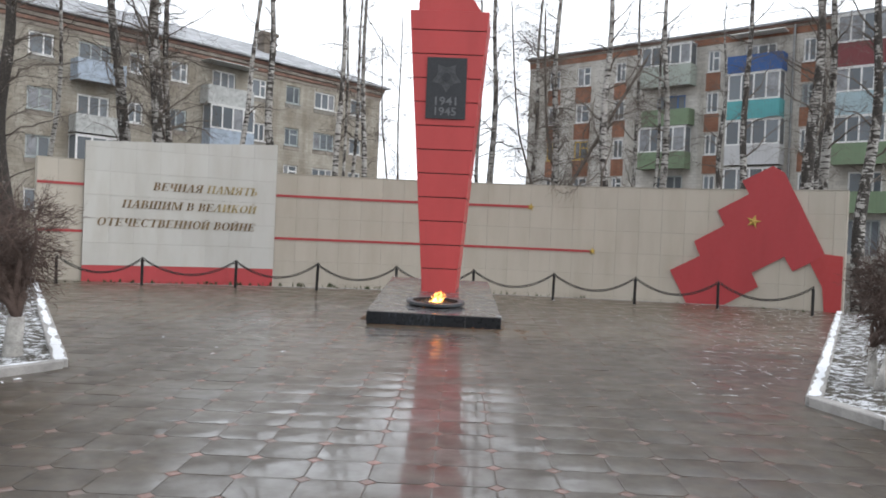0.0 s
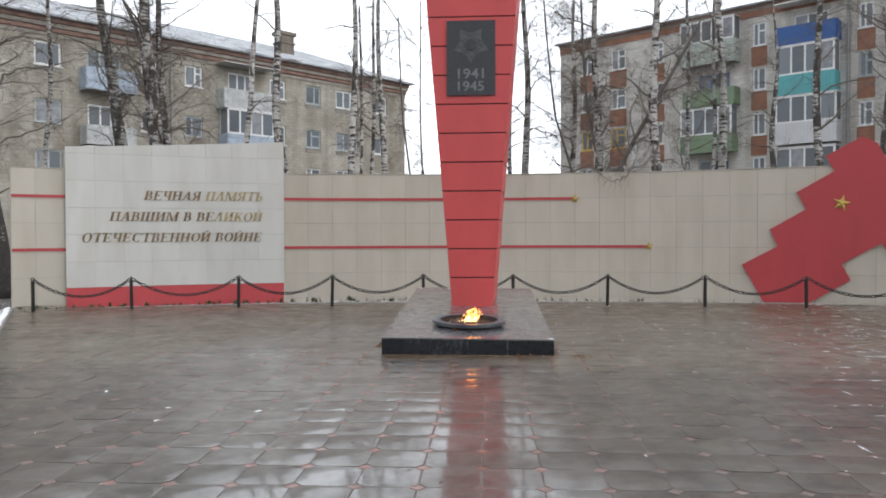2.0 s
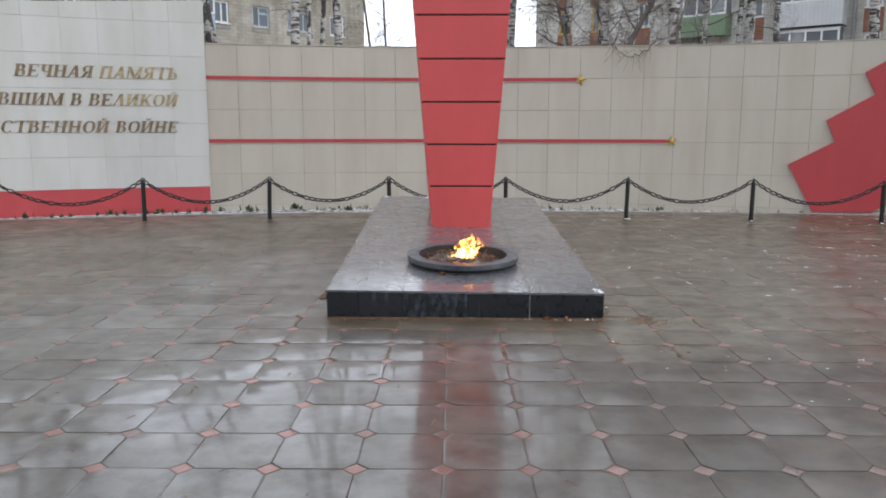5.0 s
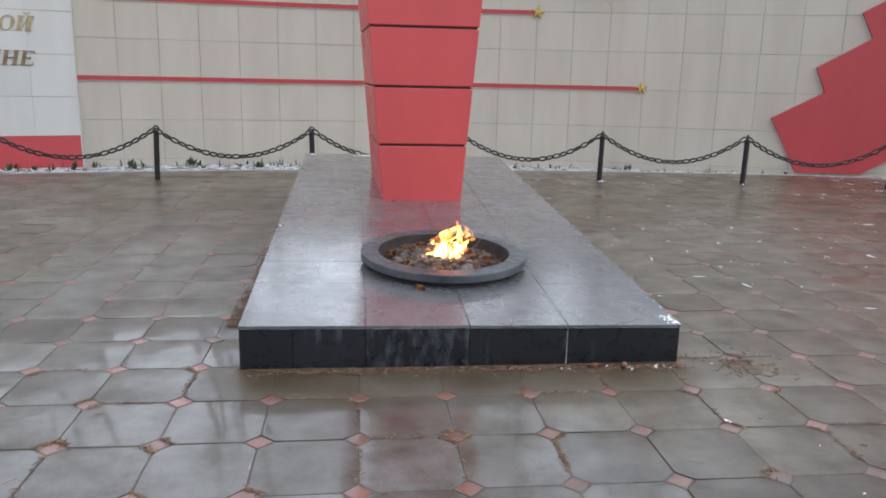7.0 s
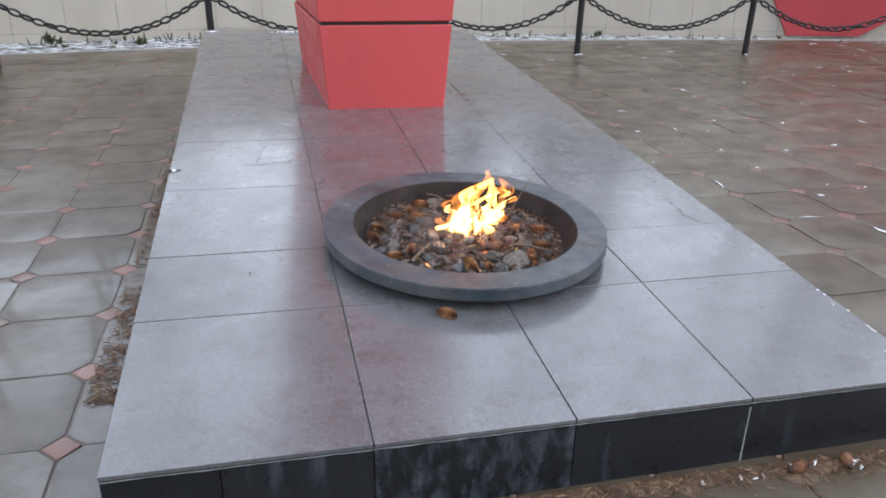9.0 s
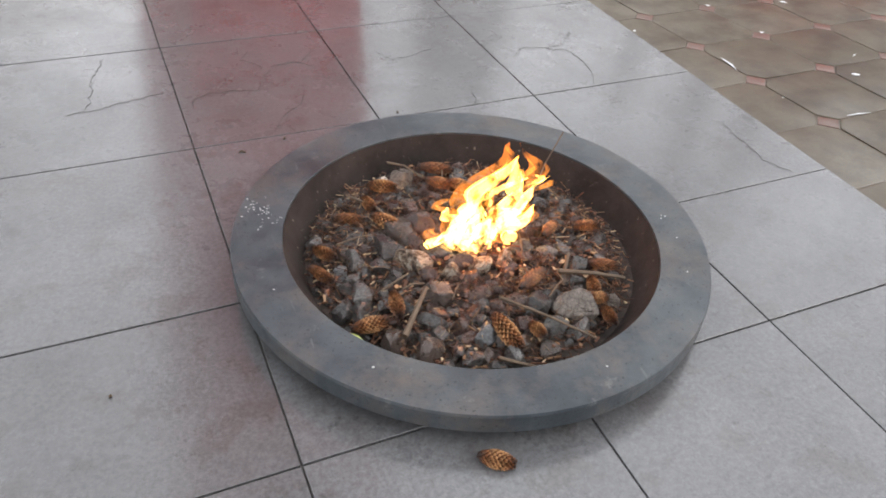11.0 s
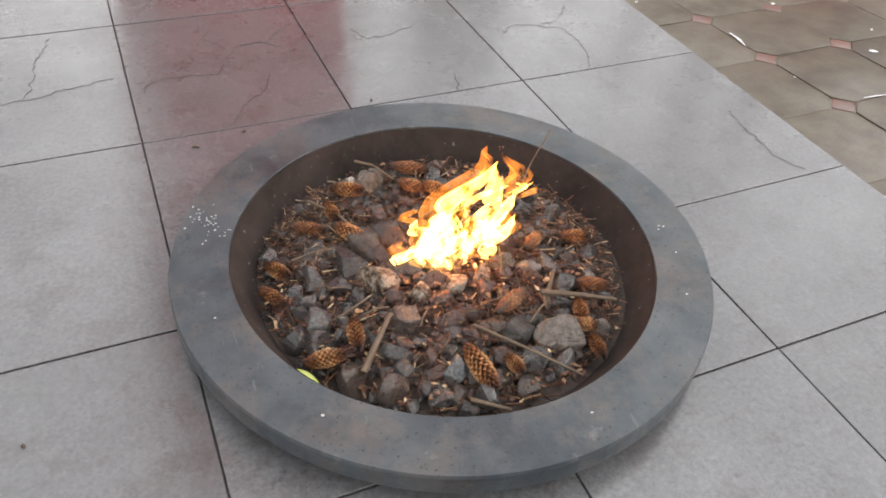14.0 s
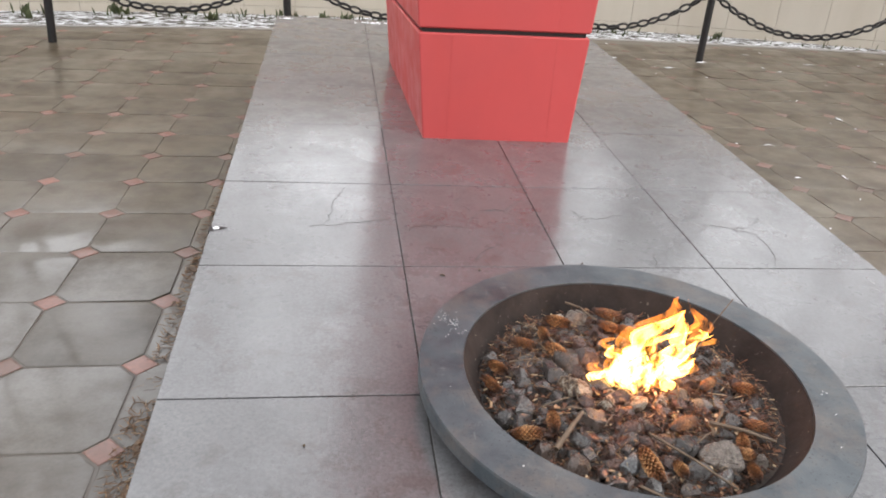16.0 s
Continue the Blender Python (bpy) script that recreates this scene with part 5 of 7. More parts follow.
for k in range(2600):
    # dry needles and fibres strewn over the stones, thickest at the back
    r, a = 0.34 * math.sqrt(rng.random()), rng.uniform(0, 2 * math.pi)
    x, y = r * math.cos(a), r * math.sin(a)
    if k % 3 == 0:
        x, y = rng.gauss(-0.22, 0.05), rng.gauss(0.17, 0.06)
    if math.hypot(x, y) > 0.345 or math.hypot(x, y) < 0.1:
        continue
    p = Vector((x, y, bed_height(x, y) + rng.uniform(0.01, 0.04)))
    rot = Euler((0, rng.gauss(0, 0.35), rng.uniform(0, 6.3))).to_matrix()
    L, w = rng.uniform(0.008, 0.03), rng.uniform(0.0004, 0.0011)
    b = len(lit_v)
    lit_v += [tuple(p + rot @ Vector(q)) for q in ((-L / 2, -w, 0), (-L / 2, w, 0), (-L / 2, 0, w * 1.6), (L / 2, 0, 0))]
    lit_f += [(b, b + 2, b + 1), (b, b + 3, b + 2), (b + 1, b + 2, b + 3), (b, b + 1, b + 3)]
ob = tagged(shared("litter", raw("litter", lit_v, lit_f), litter.m), "charred needles, bark and crumbs covering the bowl floor", "litter", kind="stuff")
ob.matrix_basis = FIRE @ pose(0, 0, -0.018)
bm = bmesh.new()
grid = 28
vs = {}
for i in range(grid + 1):
    for j in range(grid + 1):
        u, v = 2 * i / grid - 1, 2 * j / grid - 1
        x, y = u * math.sqrt(1 - v * v / 2) * 0.357, v * math.sqrt(1 - u * u / 2) * 0.357
        vs[i, j] = bm.verts.new((x, y, bed_height(x, y)))
for i in range(grid):
    for j in range(grid):
        bm.faces.new((vs[i, j], vs[i + 1, j], vs[i + 1, j + 1], vs[i, j + 1]))
ash = part("ash_bed", bm, plain("ash_and_soot", (0.05, 0.035, 0.028), 0.8, var=0.5, scale=25, bump=0.6), bowl, "dark ash and grit", smooth=True)
ash.matrix_basis = pose(0, 0, -0.018)


def stone_mesh(seed):
    rr = random.Random(seed)
    bm = bmesh.new()
    bmesh.ops.create_icosphere(bm, subdivisions=3, radius=1.0)
    planes = [Vector((rr.gauss(0, 1), rr.gauss(0, 1), rr.gauss(0, 1))).normalized() for _ in range(19)]
    depths = [rr.uniform(0.52, 0.76) for _ in planes]
    sx, sy, sz = rr.uniform(0.95, 1.5), rr.uniform(0.75, 1.05), rr.uniform(0.6, 0.9)
    for v in bm.verts:
        for p, q in zip(planes, depths):
            d = v.co.dot(p) - q
            if d > 0:
                v.co -= p * d
        v.co += v.co.normalized() * 0.06 * noise.noise(v.co * 2.2 + Vector((seed * 3.1, 0, 0)))
        v.co = Vector((v.co.x * sx, v.co.y * sy, v.co.z * sz))
    me = bpy.data.meshes.new("stone")
    bm.to_mesh(me)
    bm.free()
    me.shade_smooth()
    me.set_sharp_from_angle(angle=radians(24))
    return me


stone_meshes = {tone: [stone_mesh(k) for k in range(9)] for tone in STONES}
for tone, meshes in stone_meshes.items():
    for me in meshes:
        me.materials.append(STONES[tone])
placed = []


def add_stone(x, y, r, k, tone, label=""):
    m = HEAP @ pose(x, y, bed_height(x, y) + r * 0.34, rng.uniform(-25, 25), rng.uniform(-25, 25), rng.uniform(0, 360)) @ Matrix.Diagonal((r, r, r, 1))
    s = shared("stone", stone_meshes[tone][k % 9], at=m)
    placed.append((x, y, r))
    return tagged(s, label or tone + " wet stone lying in the fire bowl", "stone", "stones in the bowl")


large = {
    "grey": ((-0.271, -0.067, 0.027), (0.057, -0.276, 0.026), (-0.056, -0.317, 0.024), (-0.126, -0.292, 0.022), (-0.248, 0.033, 0.021), (0.195, -0.071, 0.019), (0.248, -0.143, 0.021), (-0.17, -0.186, 0.024), (-0.139, -0.198, 0.013), (-0.275, -0.015, 0.016)),
    "dark": ((-0.313, -0.094, 0.024), (0.047, -0.221, 0.034), (-0.094, -0.332, 0.018), (-0.205, 0.002, 0.022), (-0.171, 0.039, 0.031), (-0.232, 0.107, 0.026), (0.288, -0.068, 0.024), (-0.268, -0.13, 0.016), (0.234, -0.035, 0.015)),
    "brown": ((-0.256, -0.207, 0.026), (-0.131, -0.125, 0.034), (-0.196, -0.248, 0.028), (0.017, -0.319, 0.022), (-0.13, 0.09, 0.036)),
    "light grey": ((-0.082, -0.249, 0.024), (-0.288, 0.022, 0.017)),
    "pale brown": ((0.125, -0.246, 0.036), (-0.045, 0.298, 0.032), (0.205, -0.243, 0.018)),
    "reddish": ((-0.081, 0.094, 0.034), (-0.077, 0.165, 0.022), (-0.017, 0.193, 0.025), (0.241, -0.07, 0.016), (0.125, 0.002, 0.03), (-0.082, -0.19, 0.017), (0.043, -0.096, 0.02), (-0.015, -0.138, 0.02), (-0.07, -0.136, 0.015), (-0.109, 0.051, 0.023), (0.095, -0.07, 0.019)),
}
for tone, places in large.items():
    for k, (x, y, r) in enumerate(places):
        add_stone(x, y, r * 1.32, k, tone)
PALE = burnt_stone()
WHITE_STONE = plain("white_stone", (0.58, 0.52, 0.45), 0.6, var=0.3, scale=2, bump=0.5, fine=9)
for x, y, r, k in ((-0.133, -0.015, 0.034, 4), (-0.073, -0.068, 0.022, 2), (-0.013, -0.07, 0.027, 5), (0.051, -0.063, 0.025, 7), (-0.086, 0.319, 0.016, 1), (0.26, 0.022, 0.009, 3)):
    w = add_stone(x, y, r * 1.2, k, "brown", "pale heat-whitened stone lying near the flame")
    w.data = w.data.copy()
    w.data.materials.clear()
    w.data.materials.append(WHITE_STONE if r == 0.016 else PALE)
add_stone(-0.074, -0.004, 0.036, 6, "dark")
add_stone(-0.055, -0.036, 0.02, 2, "pale brown")
tries = 0
while len(placed) < 400 and tries < 30000:
    tries += 1
    rad, a = 0.36 * math.sqrt(rng.random()), rng.uniform(0, 6.283)
    x, y, r = rad * math.cos(a), rad * math.sin(a), rng.choice((0.01, 0.013, 0.016, 0.02, 0.024, 0.027))
    if math.hypot(x + 0.018, y + 0.004) + r * 0.8 > 0.345 or any((x - px) ** 2 + (y - py) ** 2 < (0.52 * (r + pr)) ** 2 for px, py, pr in placed):
        continue
    # reddish stones crowd round the flame, their colour adding to its glow
    add_stone(x, y, r * 1.08, rng.randrange(9), "reddish" if math.hypot(x, y + 0.02) < 0.14 and rng.random() < 0.7 else rng.choice(("grey", "dark", "dark", "dark", "brown", "reddish", "reddish")))


def cone_mesh(seed, opened):
    """A spruce cone: a spindle core with rows of overlapping scales."""
    rr = random.Random(seed)
    v, f = [], []
    L, R = 0.085, 0.0145
    rows = 15
    for i in range(rows):
        t = (i + 0.5) / rows
        rad = R * math.sin(math.pi * (0.12 + 0.8 * t)) ** 0.7
        for k in range(9):
            a = 2 * math.pi * (k + 0.5 * (i % 2)) / 9 + rr.uniform(-0.05, 0.05)
            c, s = math.cos(a), math.sin(a)
            o = rad * (1.05 + 0.6 * opened)
            wdt = rad * 0.3 + 0.0012
            x = -L / 2 + L * t
            b = len(v)
            v += [(x - 0.004, rad * 0.55 * c + wdt * s, rad * 0.55 * s - wdt * c), (x - 0.004, rad * 0.55 * c - wdt * s, rad * 0.55 * s + wdt * c), (x + 0.006, o * c - wdt * 0.8 * s, o * s + wdt * 0.8 * c), (x + 0.0095, (o + 0.001) * c, (o + 0.001) * s), (x + 0.006, o * c + wdt * 0.8 * s, o * s - wdt * 0.8 * c), (x + 0.0075, rad * 0.4 * c, rad * 0.4 * s)]
            f += [(b, b + 1, b + 2, b + 3, b + 4), (b + 5, b + 3, b + 2), (b + 5, b + 4, b + 3), (b + 1, b + 5, b + 2), (b, b + 4, b + 5)]
    n = 10
    for i in range(9):
        t = i / 8
        rad = R * 0.5 * math.sin(math.pi * (0.04 + 0.92 * t)) ** 0.7
        for k in range(n):
            v.append((-L / 2 + L * t, rad * math.cos(2 * math.pi * k / n), rad * math.sin(2 * math.pi * k / n)))
    b = len(v) - 9 * n
    for i in range(8):
        for k in range(n):
            f.append((b + i * n + k, b + i * n + (k + 1) % n, b + (i + 1) * n + (k + 1) % n, b + (i + 1) * n + k))
    me = raw("spruce_cone", v, f)
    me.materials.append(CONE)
    return me


cone_meshes = [cone_mesh(1, 0.5), cone_mesh(2, 0.95), cone_mesh(3, 0.7)]
cone_at = [(0.037, 0.289, -18, 0.92), (-0.114, 0.259, -36, 0.76), (0.017, 0.221, -26, 0.71), (-0.226, 0.163, -27, 0.73), (-0.154, 0.116, -48, 0.82), (-0.31, 0.067, -63, 0.73), (-0.335, 0.008, -55, 0.66), (-0.291, -0.168, -8, 0.75), (-0.224, -0.134, -101, 0.84), (0.059, -0.163, 28, 0.92), (-0.052, -0.27, -84, 1.05), (0.177, -0.216, -111, 0.72), (0.165, -0.294, -102, 0.68)]
cone_at += [(0.165, -0.247, -20, 0.5), (0.18, -0.025, 31, 0.6), (0.231, -0.167, -32, 0.68), (0.005, -0.287, -81, 0.48), (0.271, -0.032, -25, 0.66), (0.154, 0.055, -32, 0.66), (0.06, 0.197, -41, 0.64), (-0.167, 0.194, -85, 0.7)]
for k, (x, y, a, sc) in enumerate(cone_at):
    ob = shared("spruce_cone", cone_meshes[k % 3], at=HEAP @ pose(x, y, bed_height(x, y) + 0.036, rng.uniform(0, 360), rng.uniform(-12, 12), a) @ Matrix.Diagonal((1.08 * sc, 0.36 + 0.42 * sc, 0.36 + 0.42 * sc, 1)))
    tagged(ob, "brown spruce cone lying among the bowl's stones", "pine cone", "cones in the bowl")
ob = shared("spruce_cone", cone_meshes[1], at=HEAP @ pose(-0.187, -0.503, 0.03, 0, 4, -35) @ Matrix.Diagonal((0.72, 0.7, 0.7, 1)))
tagged(ob, "broken spruce cone lying on the grey slab", "pine cone")


def stick(points, r, label="thin dry twig lying across the stones"):
    t = Tubes()
    pts = [Vector(p) + Vector((rng.uniform(-0.003, 0.003), rng.uniform(-0.003, 0.003), 0)) for p in points]
    t.add(pts, [r * (1 - 0.5 * i / len(pts)) for i in range(len(pts))], 6)
    ob = shared("twig", t.mesh("twig"), STICK)
    ob.matrix_basis = HEAP
    tagged(ob, label, "twig", "twigs in the bowl")


stick([(0.16, 0.06, 0.045), (0.205, 0.095, 0.09), (0.245, 0.125, 0.14), (0.296, 0.15, 0.2)], 0.0024, "dry twig leaning out over the bowl's rim")
stick([(-0.026, -0.193, 0.075), (0.035, -0.279, 0.08), (0.103, -0.349, 0.062)], 0.0032)
stick([(-0.237, -0.216, 0.062), (-0.195, -0.168, 0.076), (-0.153, -0.119, 0.078)], 0.0062)
stick([(0.125, -0.161, 0.072), (0.19, -0.19, 0.075), (0.256, -0.218, 0.064)], 0.0052)
stick([(0.141, -0.159, 0.066), (0.174, -0.116, 0.07)], 0.005)
stick([(-0.068, 0.342, 0.068), (-0.04, 0.3, 0.078), (-0.007, 0.253, 0.07)], 0.0032)
stick([(-0.279, 0.079, 0.064), (-0.235, 0.084, 0.072), (-0.195, 0.083, 0.066)], 0.0022)
stick([(-0.238, -0.093, 0.07), (-0.179, -0.073, 0.078)], 0.0028)
stick([(-0.2, 0.24, 0.066), (-0.165, 0.18, 0.076), (-0.141, 0.126, 0.07)], 0.0035)
stick([(-0.095, -0.329, 0.06), (-0.037, -0.364, 0.056)], 0.004)
for k in range(14):
    a, r, b = rng.uniform(0, 6.3), rng.uniform(0.08, 0.29), rng.uniform(0, 6.3)
    L = rng.uniform(0.03, 0.09)
    x, y = r * math.cos(a), r * math.sin(a)
    z = bed_height(x, y) + 0.025
    stick([(x, y, z), (x + L * 0.5 * math.cos(b), y + L * 0.5 * math.sin(b), z + 0.006), (x + L * math.cos(b), y + L * math.sin(b), z)], rng.uniform(0.0015, 0.003))

# one fresh leaf at the basin's edge
lv, lf = [], []
for i in range(7):
    t = i / 6
    wd = 0.0038 * math.sin(math.pi * (0.08 + 0.86 * t))
    for s in (-1, 0, 1):
        lv.append((0.045 * t, s * wd, 0.004 * math.sin(3 * t) + 0.002 * abs(s)))
for i in range(6):
    for s in (0, 1):
        b = 3 * i + s
        lf.append((b, b + 1, b + 4, b + 3))
ob = shared("leaf", raw("leaf", lv, lf), plain("yellow_green_leaf", (0.5, 0.55, 0.16), 0.5), at=HEAP @ pose(-0.337, -0.175, 0.064, 0, 6, -55))
tagged(ob, "small yellow-green leaf lying at the basin's edge", "leaf")

# the flame: wavering tongues leaning with the wind
fire = group_at("flame", HEAP @ pose(-0.012, -0.03, 0), "bright yellow-orange gas flame rising from the stones", "flame")


def tongue(x, y, h, r, lean, seed, mat, z0=0.04, name="flame_tongue"):
    rr = random.Random(seed)
    n, m = 26, 14
    ph, ph2, ph3 = rr.uniform(0, 6), rr.uniform(0, 6), rr.uniform(0, 6)
    bm = bmesh.new()
    rings = []
    for i in range(n + 1):
        t = i / n
        rad = r * (0.5 + 1.05 * t) * (1 - t) ** 0.8 * 1.5 + 0.0008
        rad *= 1 + 0.42 * math.sin(11 * t + ph2) * (0.3 + t)
        cx = x + 0.62 * lean * t ** 1.3 + 0.045 * math.sin(6.2 * t + ph) * t ** 0.8 + 0.012 * math.sin(17 * t + ph3) * t
        cy = y + 0.02 * math.cos(5.6 * t + ph2) * t
        ring = []
        for k in range(m):
            a = 2 * math.pi * k / m
            q = rad * (1 + 0.42 * math.sin(3 * a + 7 * t + ph3) * (0.35 + t))
            ring.append(bm.verts.new((cx + q * math.cos(a), cy + 0.6 * q * math.sin(a), z0 + h * t + 0.2 * q * math.sin(2 * a + ph))))
        rings.append(ring)
    for a, b in zip(rings, rings[1:]):
        for k in range(m):
            bm.faces.new((a[k], a[(k + 1) % m], b[(k + 1) % m], b[k]))
    part(name, bm, mat, fire, smooth=True)


for x, y, h, r, lean, seed in ((-0.008, 0.04, 0.23, 0.022, 0.12, 1), (0.085, 0.045, 0.22, 0.017, 0.11, 2), (0.03, 0.05, 0.17, 0.022, 0.09, 3), (0.115, 0.04, 0.14, 0.014, 0.07, 4), (0.045, 0.015, 0.13, 0.02, 0.05, 5), (-0.05, 0.045, 0.13, 0.016, 0.06, 6), (0.0, 0.015, 0.09, 0.018, 0.05, 7), (0.09, 0.015, 0.1, 0.016, 0.05, 8), (-0.025, 0.03, 0.17, 0.018, 0.09, 10), (0.06, 0.03, 0.19, 0.014, 0.1, 11), (-0.06, 0.03, 0.08, 0.014, 0.04, 12)):
    tongue(x, y, h * 0.95, r, lean, seed, FLAME_CORE)
    tongue(x - 0.004, y + 0.008, h * 1.04, r * 1.25, lean * 1.08, seed + 40, FLAME_VEIL, 0.038, "flame_veil")
tongue(0.04, 0.05, 0.24, 0.014, 0.05, 9, FLAME_VEIL)

# crumbs of bark blown onto the slabs
for x, y, L, a in ((-0.374, 0.572, 0.017, -20), (-0.256, 0.604, 0.009, 25), (0.08, 0.649, 0.007, 60), (-0.755, -0.14, 0.005, 0)):
    t = Tubes()
    t.add([Vector((-L / 2, 0, 0.002)), Vector((0, L * 0.12, 0.0035)), Vector((L / 2, 0, 0.002))], [0.0022, 0.003, 0.0016], 6)
    ob = shared("bark_crumb", t.mesh("bark_crumb"), STICK, at=FIRE @ pose(x, y, 0.0, 0, 0, a))
    tagged(ob, "small dark crumb of bark on the wet slabs", "bark crumb")

# white paint drips on the rim, scraps on the slabs
dot_v, dot_f = [], []


def dot(x, y, r, z=0.0986):
    b = len(dot_v)
    dot_v.extend((x + r * math.cos(k * 1.0472), y + r * 0.8 * math.sin(k * 1.0472), z) for k in range(6))
    dot_v.append((x, y, z + 0.0008))
    dot_f.extend((b + k, b + (k + 1) % 6, b + 6) for k in range(6))


for k in range(40):
    dot(-0.402 + rng.gauss(0, 0.022), 0.2 + rng.gauss(0, 0.03), rng.uniform(0.001, 0.0026))
for x, y in ((0.426, -0.095), (0.433, -0.1), (0.418, -0.104), (0.36, -0.276), (0.057, -0.44), (-0.33, -0.3), (0.41, -0.174), (-0.44, -0.05)):
    dot(x, y, rng.uniform(0.0015, 0.003))
ob = tagged(shared("paint_specks", raw("paint_specks", dot_v, dot_f), plain("faded_white_paint", (0.5, 0.5, 0.5), 0.6)), "spattered white paint specks on the iron rim", "paint specks", kind="stuff")
ob.matrix_basis = HEAP

# brown needles along the plinth's foot and scattered on the paving
nee_v, nee_f = [], []


def needle(x, y, z, L, w):
    a, t = rng.uniform(0, 6.3), rng.uniform(-0.04, 0.1)
    d = Vector((math.cos(a) * L / 2, math.sin(a) * L / 2, t * L / 2))
    s = Vector((-math.sin(a) * w, math.cos(a) * w, 0))
    c = Vector((x, y, z + abs(t) * L / 2 + 0.002))
    b = len(nee_v)
    up = Vector((0, 0, w * 1.2))
    nee_v.extend(tuple(p) for p in (c - d - s, c - d + s, c + d + s * 0.4, c + d - s * 0.4, c - d * 0.2 + up, c + d * 0.6 + up))
    nee_f.extend(((b, b + 3, b + 5, b + 4), (b + 1, b + 4, b + 5, b + 2), (b, b + 4, b + 1), (b + 3, b + 2, b + 5)))


def mould(points, seed):
    """A thin irregular skin of rotted needles: (x, y, half-width) along a line."""
    v, f = [], []
    for i, (x, y, nx, ny, w) in enumerate(points):
        w *= max(0.12, 0.55 + 1.1 * noise.noise((x * 5 + seed, y * 5, 1)) + 0.5 * noise.noise((x * 21, y * 21, seed)))
        v += [(x, y, 0.0022), (x + nx * w * 0.6, y + ny * w * 0.6, 0.0045), (x + nx * w, y + ny * w, 0.0006)]
        if i:
            b = 3 * i
            f += [(b - 3, b, b + 1, b - 2), (b - 2, b + 1, b + 2, b - 1)]
    tagged(shared("needle_mould", raw("needle_mould", v, f), MUD), "thin dark skin of rotted needles on the paving", "litter", kind="stuff")


mould([(-1.74 + 2.17 * i / 160, 12.262, 0.0, -1.0, 0.075) for i in range(161)], 2)
mould([(-1.77 - 0.057 * i / 240, 12.3 + 5 * i / 240, -1.0, 0.0, 0.11) for i in range(30, 241)], 9)
for k in range(2600):
    u = rng.random() ** 0.8
    needle(-1.75 + 2.2 * u, 12.255 - abs(rng.gauss(0, 0.04)), rng.uniform(0, 0.004), rng.uniform(0.008, 0.032), rng.uniform(0.0005, 0.0014))
for k in range(3600):
    t = 0.03 + 0.97 * rng.random() ** 1.4
    if noise.noise((t * 11, 5, 0)) < -0.25 and rng.random() < 0.7:
        continue
    needle(-1.795 - 0.12 * rng.random() ** 1.5 - 0.0113 * 5 * t, 12.75 + 4.5 * t, rng.uniform(0, 0.006), rng.uniform(0.012, 0.045), rng.uniform(0.0006, 0.002))
# strands washed along the edges of a few pavers
for i in range(-1, 9):
    for j in range(-1, 2):
        cx, cy = paver_xy(i + 0.5, j + 0.5)
        for e in range(8):
            if rng.random() > 0.2:
                continue
            (ax, ay), (bx, by) = octagon[e], octagon[(e + 1) % 8]
            for q in range(rng.randrange(14, 40)):
                t = rng.random()
                needle(cx + ax + (bx - ax) * t + rng.gauss(0, 0.008), cy + ay + (by - ay) * t + rng.gauss(0, 0.008), 0, rng.uniform(0.01, 0.04), rng.uniform(0.0008, 0.002))
for x, a in ((-0.02, 12), (0.13, 70)):
    ob = shared("spruce_cone", cone_meshes[0], at=pose(x, 12.215, 0.016, 40, 0, a) @ Matrix.Diagonal((0.75, 0.7, 0.7, 1)))
    tagged(ob, "wet spruce cone lying at the plinth's foot", "pine cone", "cones at the plinth's foot")
for k in range(500):
    t = rng.random()
    needle(0.44 + abs(rng.gauss(0, 0.05)) - 0.0155 * 5 * t, 12.3 + 5 * t, 0, rng.uniform(0.015, 0.05), rng.uniform(0.001, 0.004))
for k in range(160):
    needle(0.74 + rng.gauss(0, 0.1), 12.25 + rng.gauss(0, 0.1), 0, rng.uniform(0.02, 0.06), rng.uniform(0.001, 0.0025))
for k in range(120):
    needle(rng.uniform(-4, 3), rng.uniform(7, 12), 0, rng.uniform(0.02, 0.08), rng.uniform(0.001, 0.003))
tagged(shared("needles", raw("needles", nee_v, nee_f), NEEDLE), "brown fallen needles along the plinth's foot", "needles", kind="stuff")


# ---- apartment houses ----
def facade(L, z0, z1, holes, reveal=0.16):
    """A wall face in the x-z plane with openings through it and their reveals."""
    xs = sorted({0.0, L} | {h[0] for h in holes} | {h[1] for h in holes})
    zs = sorted({z0, z1} | {h[2] for h in holes} | {h[3] for h in holes})
    v, f = [], []

    def quad(*p):
        b = len(v)
        v.extend(p)
        f.append((b, b + 1, b + 2, b + 3))

    for x0, x1 in zip(xs, xs[1:]):
        for a, b in zip(zs, zs[1:]):
            if any(h[0] <= x0 and x1 <= h[1] and h[2] <= a and b <= h[3] for h in holes):
                continue
            quad((x0, 0, a), (x1, 0, a), (x1, 0, b), (x0, 0, b))
    for x0, x1, a, b in holes:
        quad((x0, 0, a), (x0, reveal, a), (x1, reveal, a), (x1, 0, a))
        quad((x0, 0, b), (x1, 0, b), (x1, reveal, b), (x0, reveal, b))
        quad((x0, 0, a), (x0, 0, b), (x0, reveal, b), (x0, reveal, a))
        quad((x1, 0, a), (x1, reveal, a), (x1, reveal, b), (x1, 0, b))
    return v, f


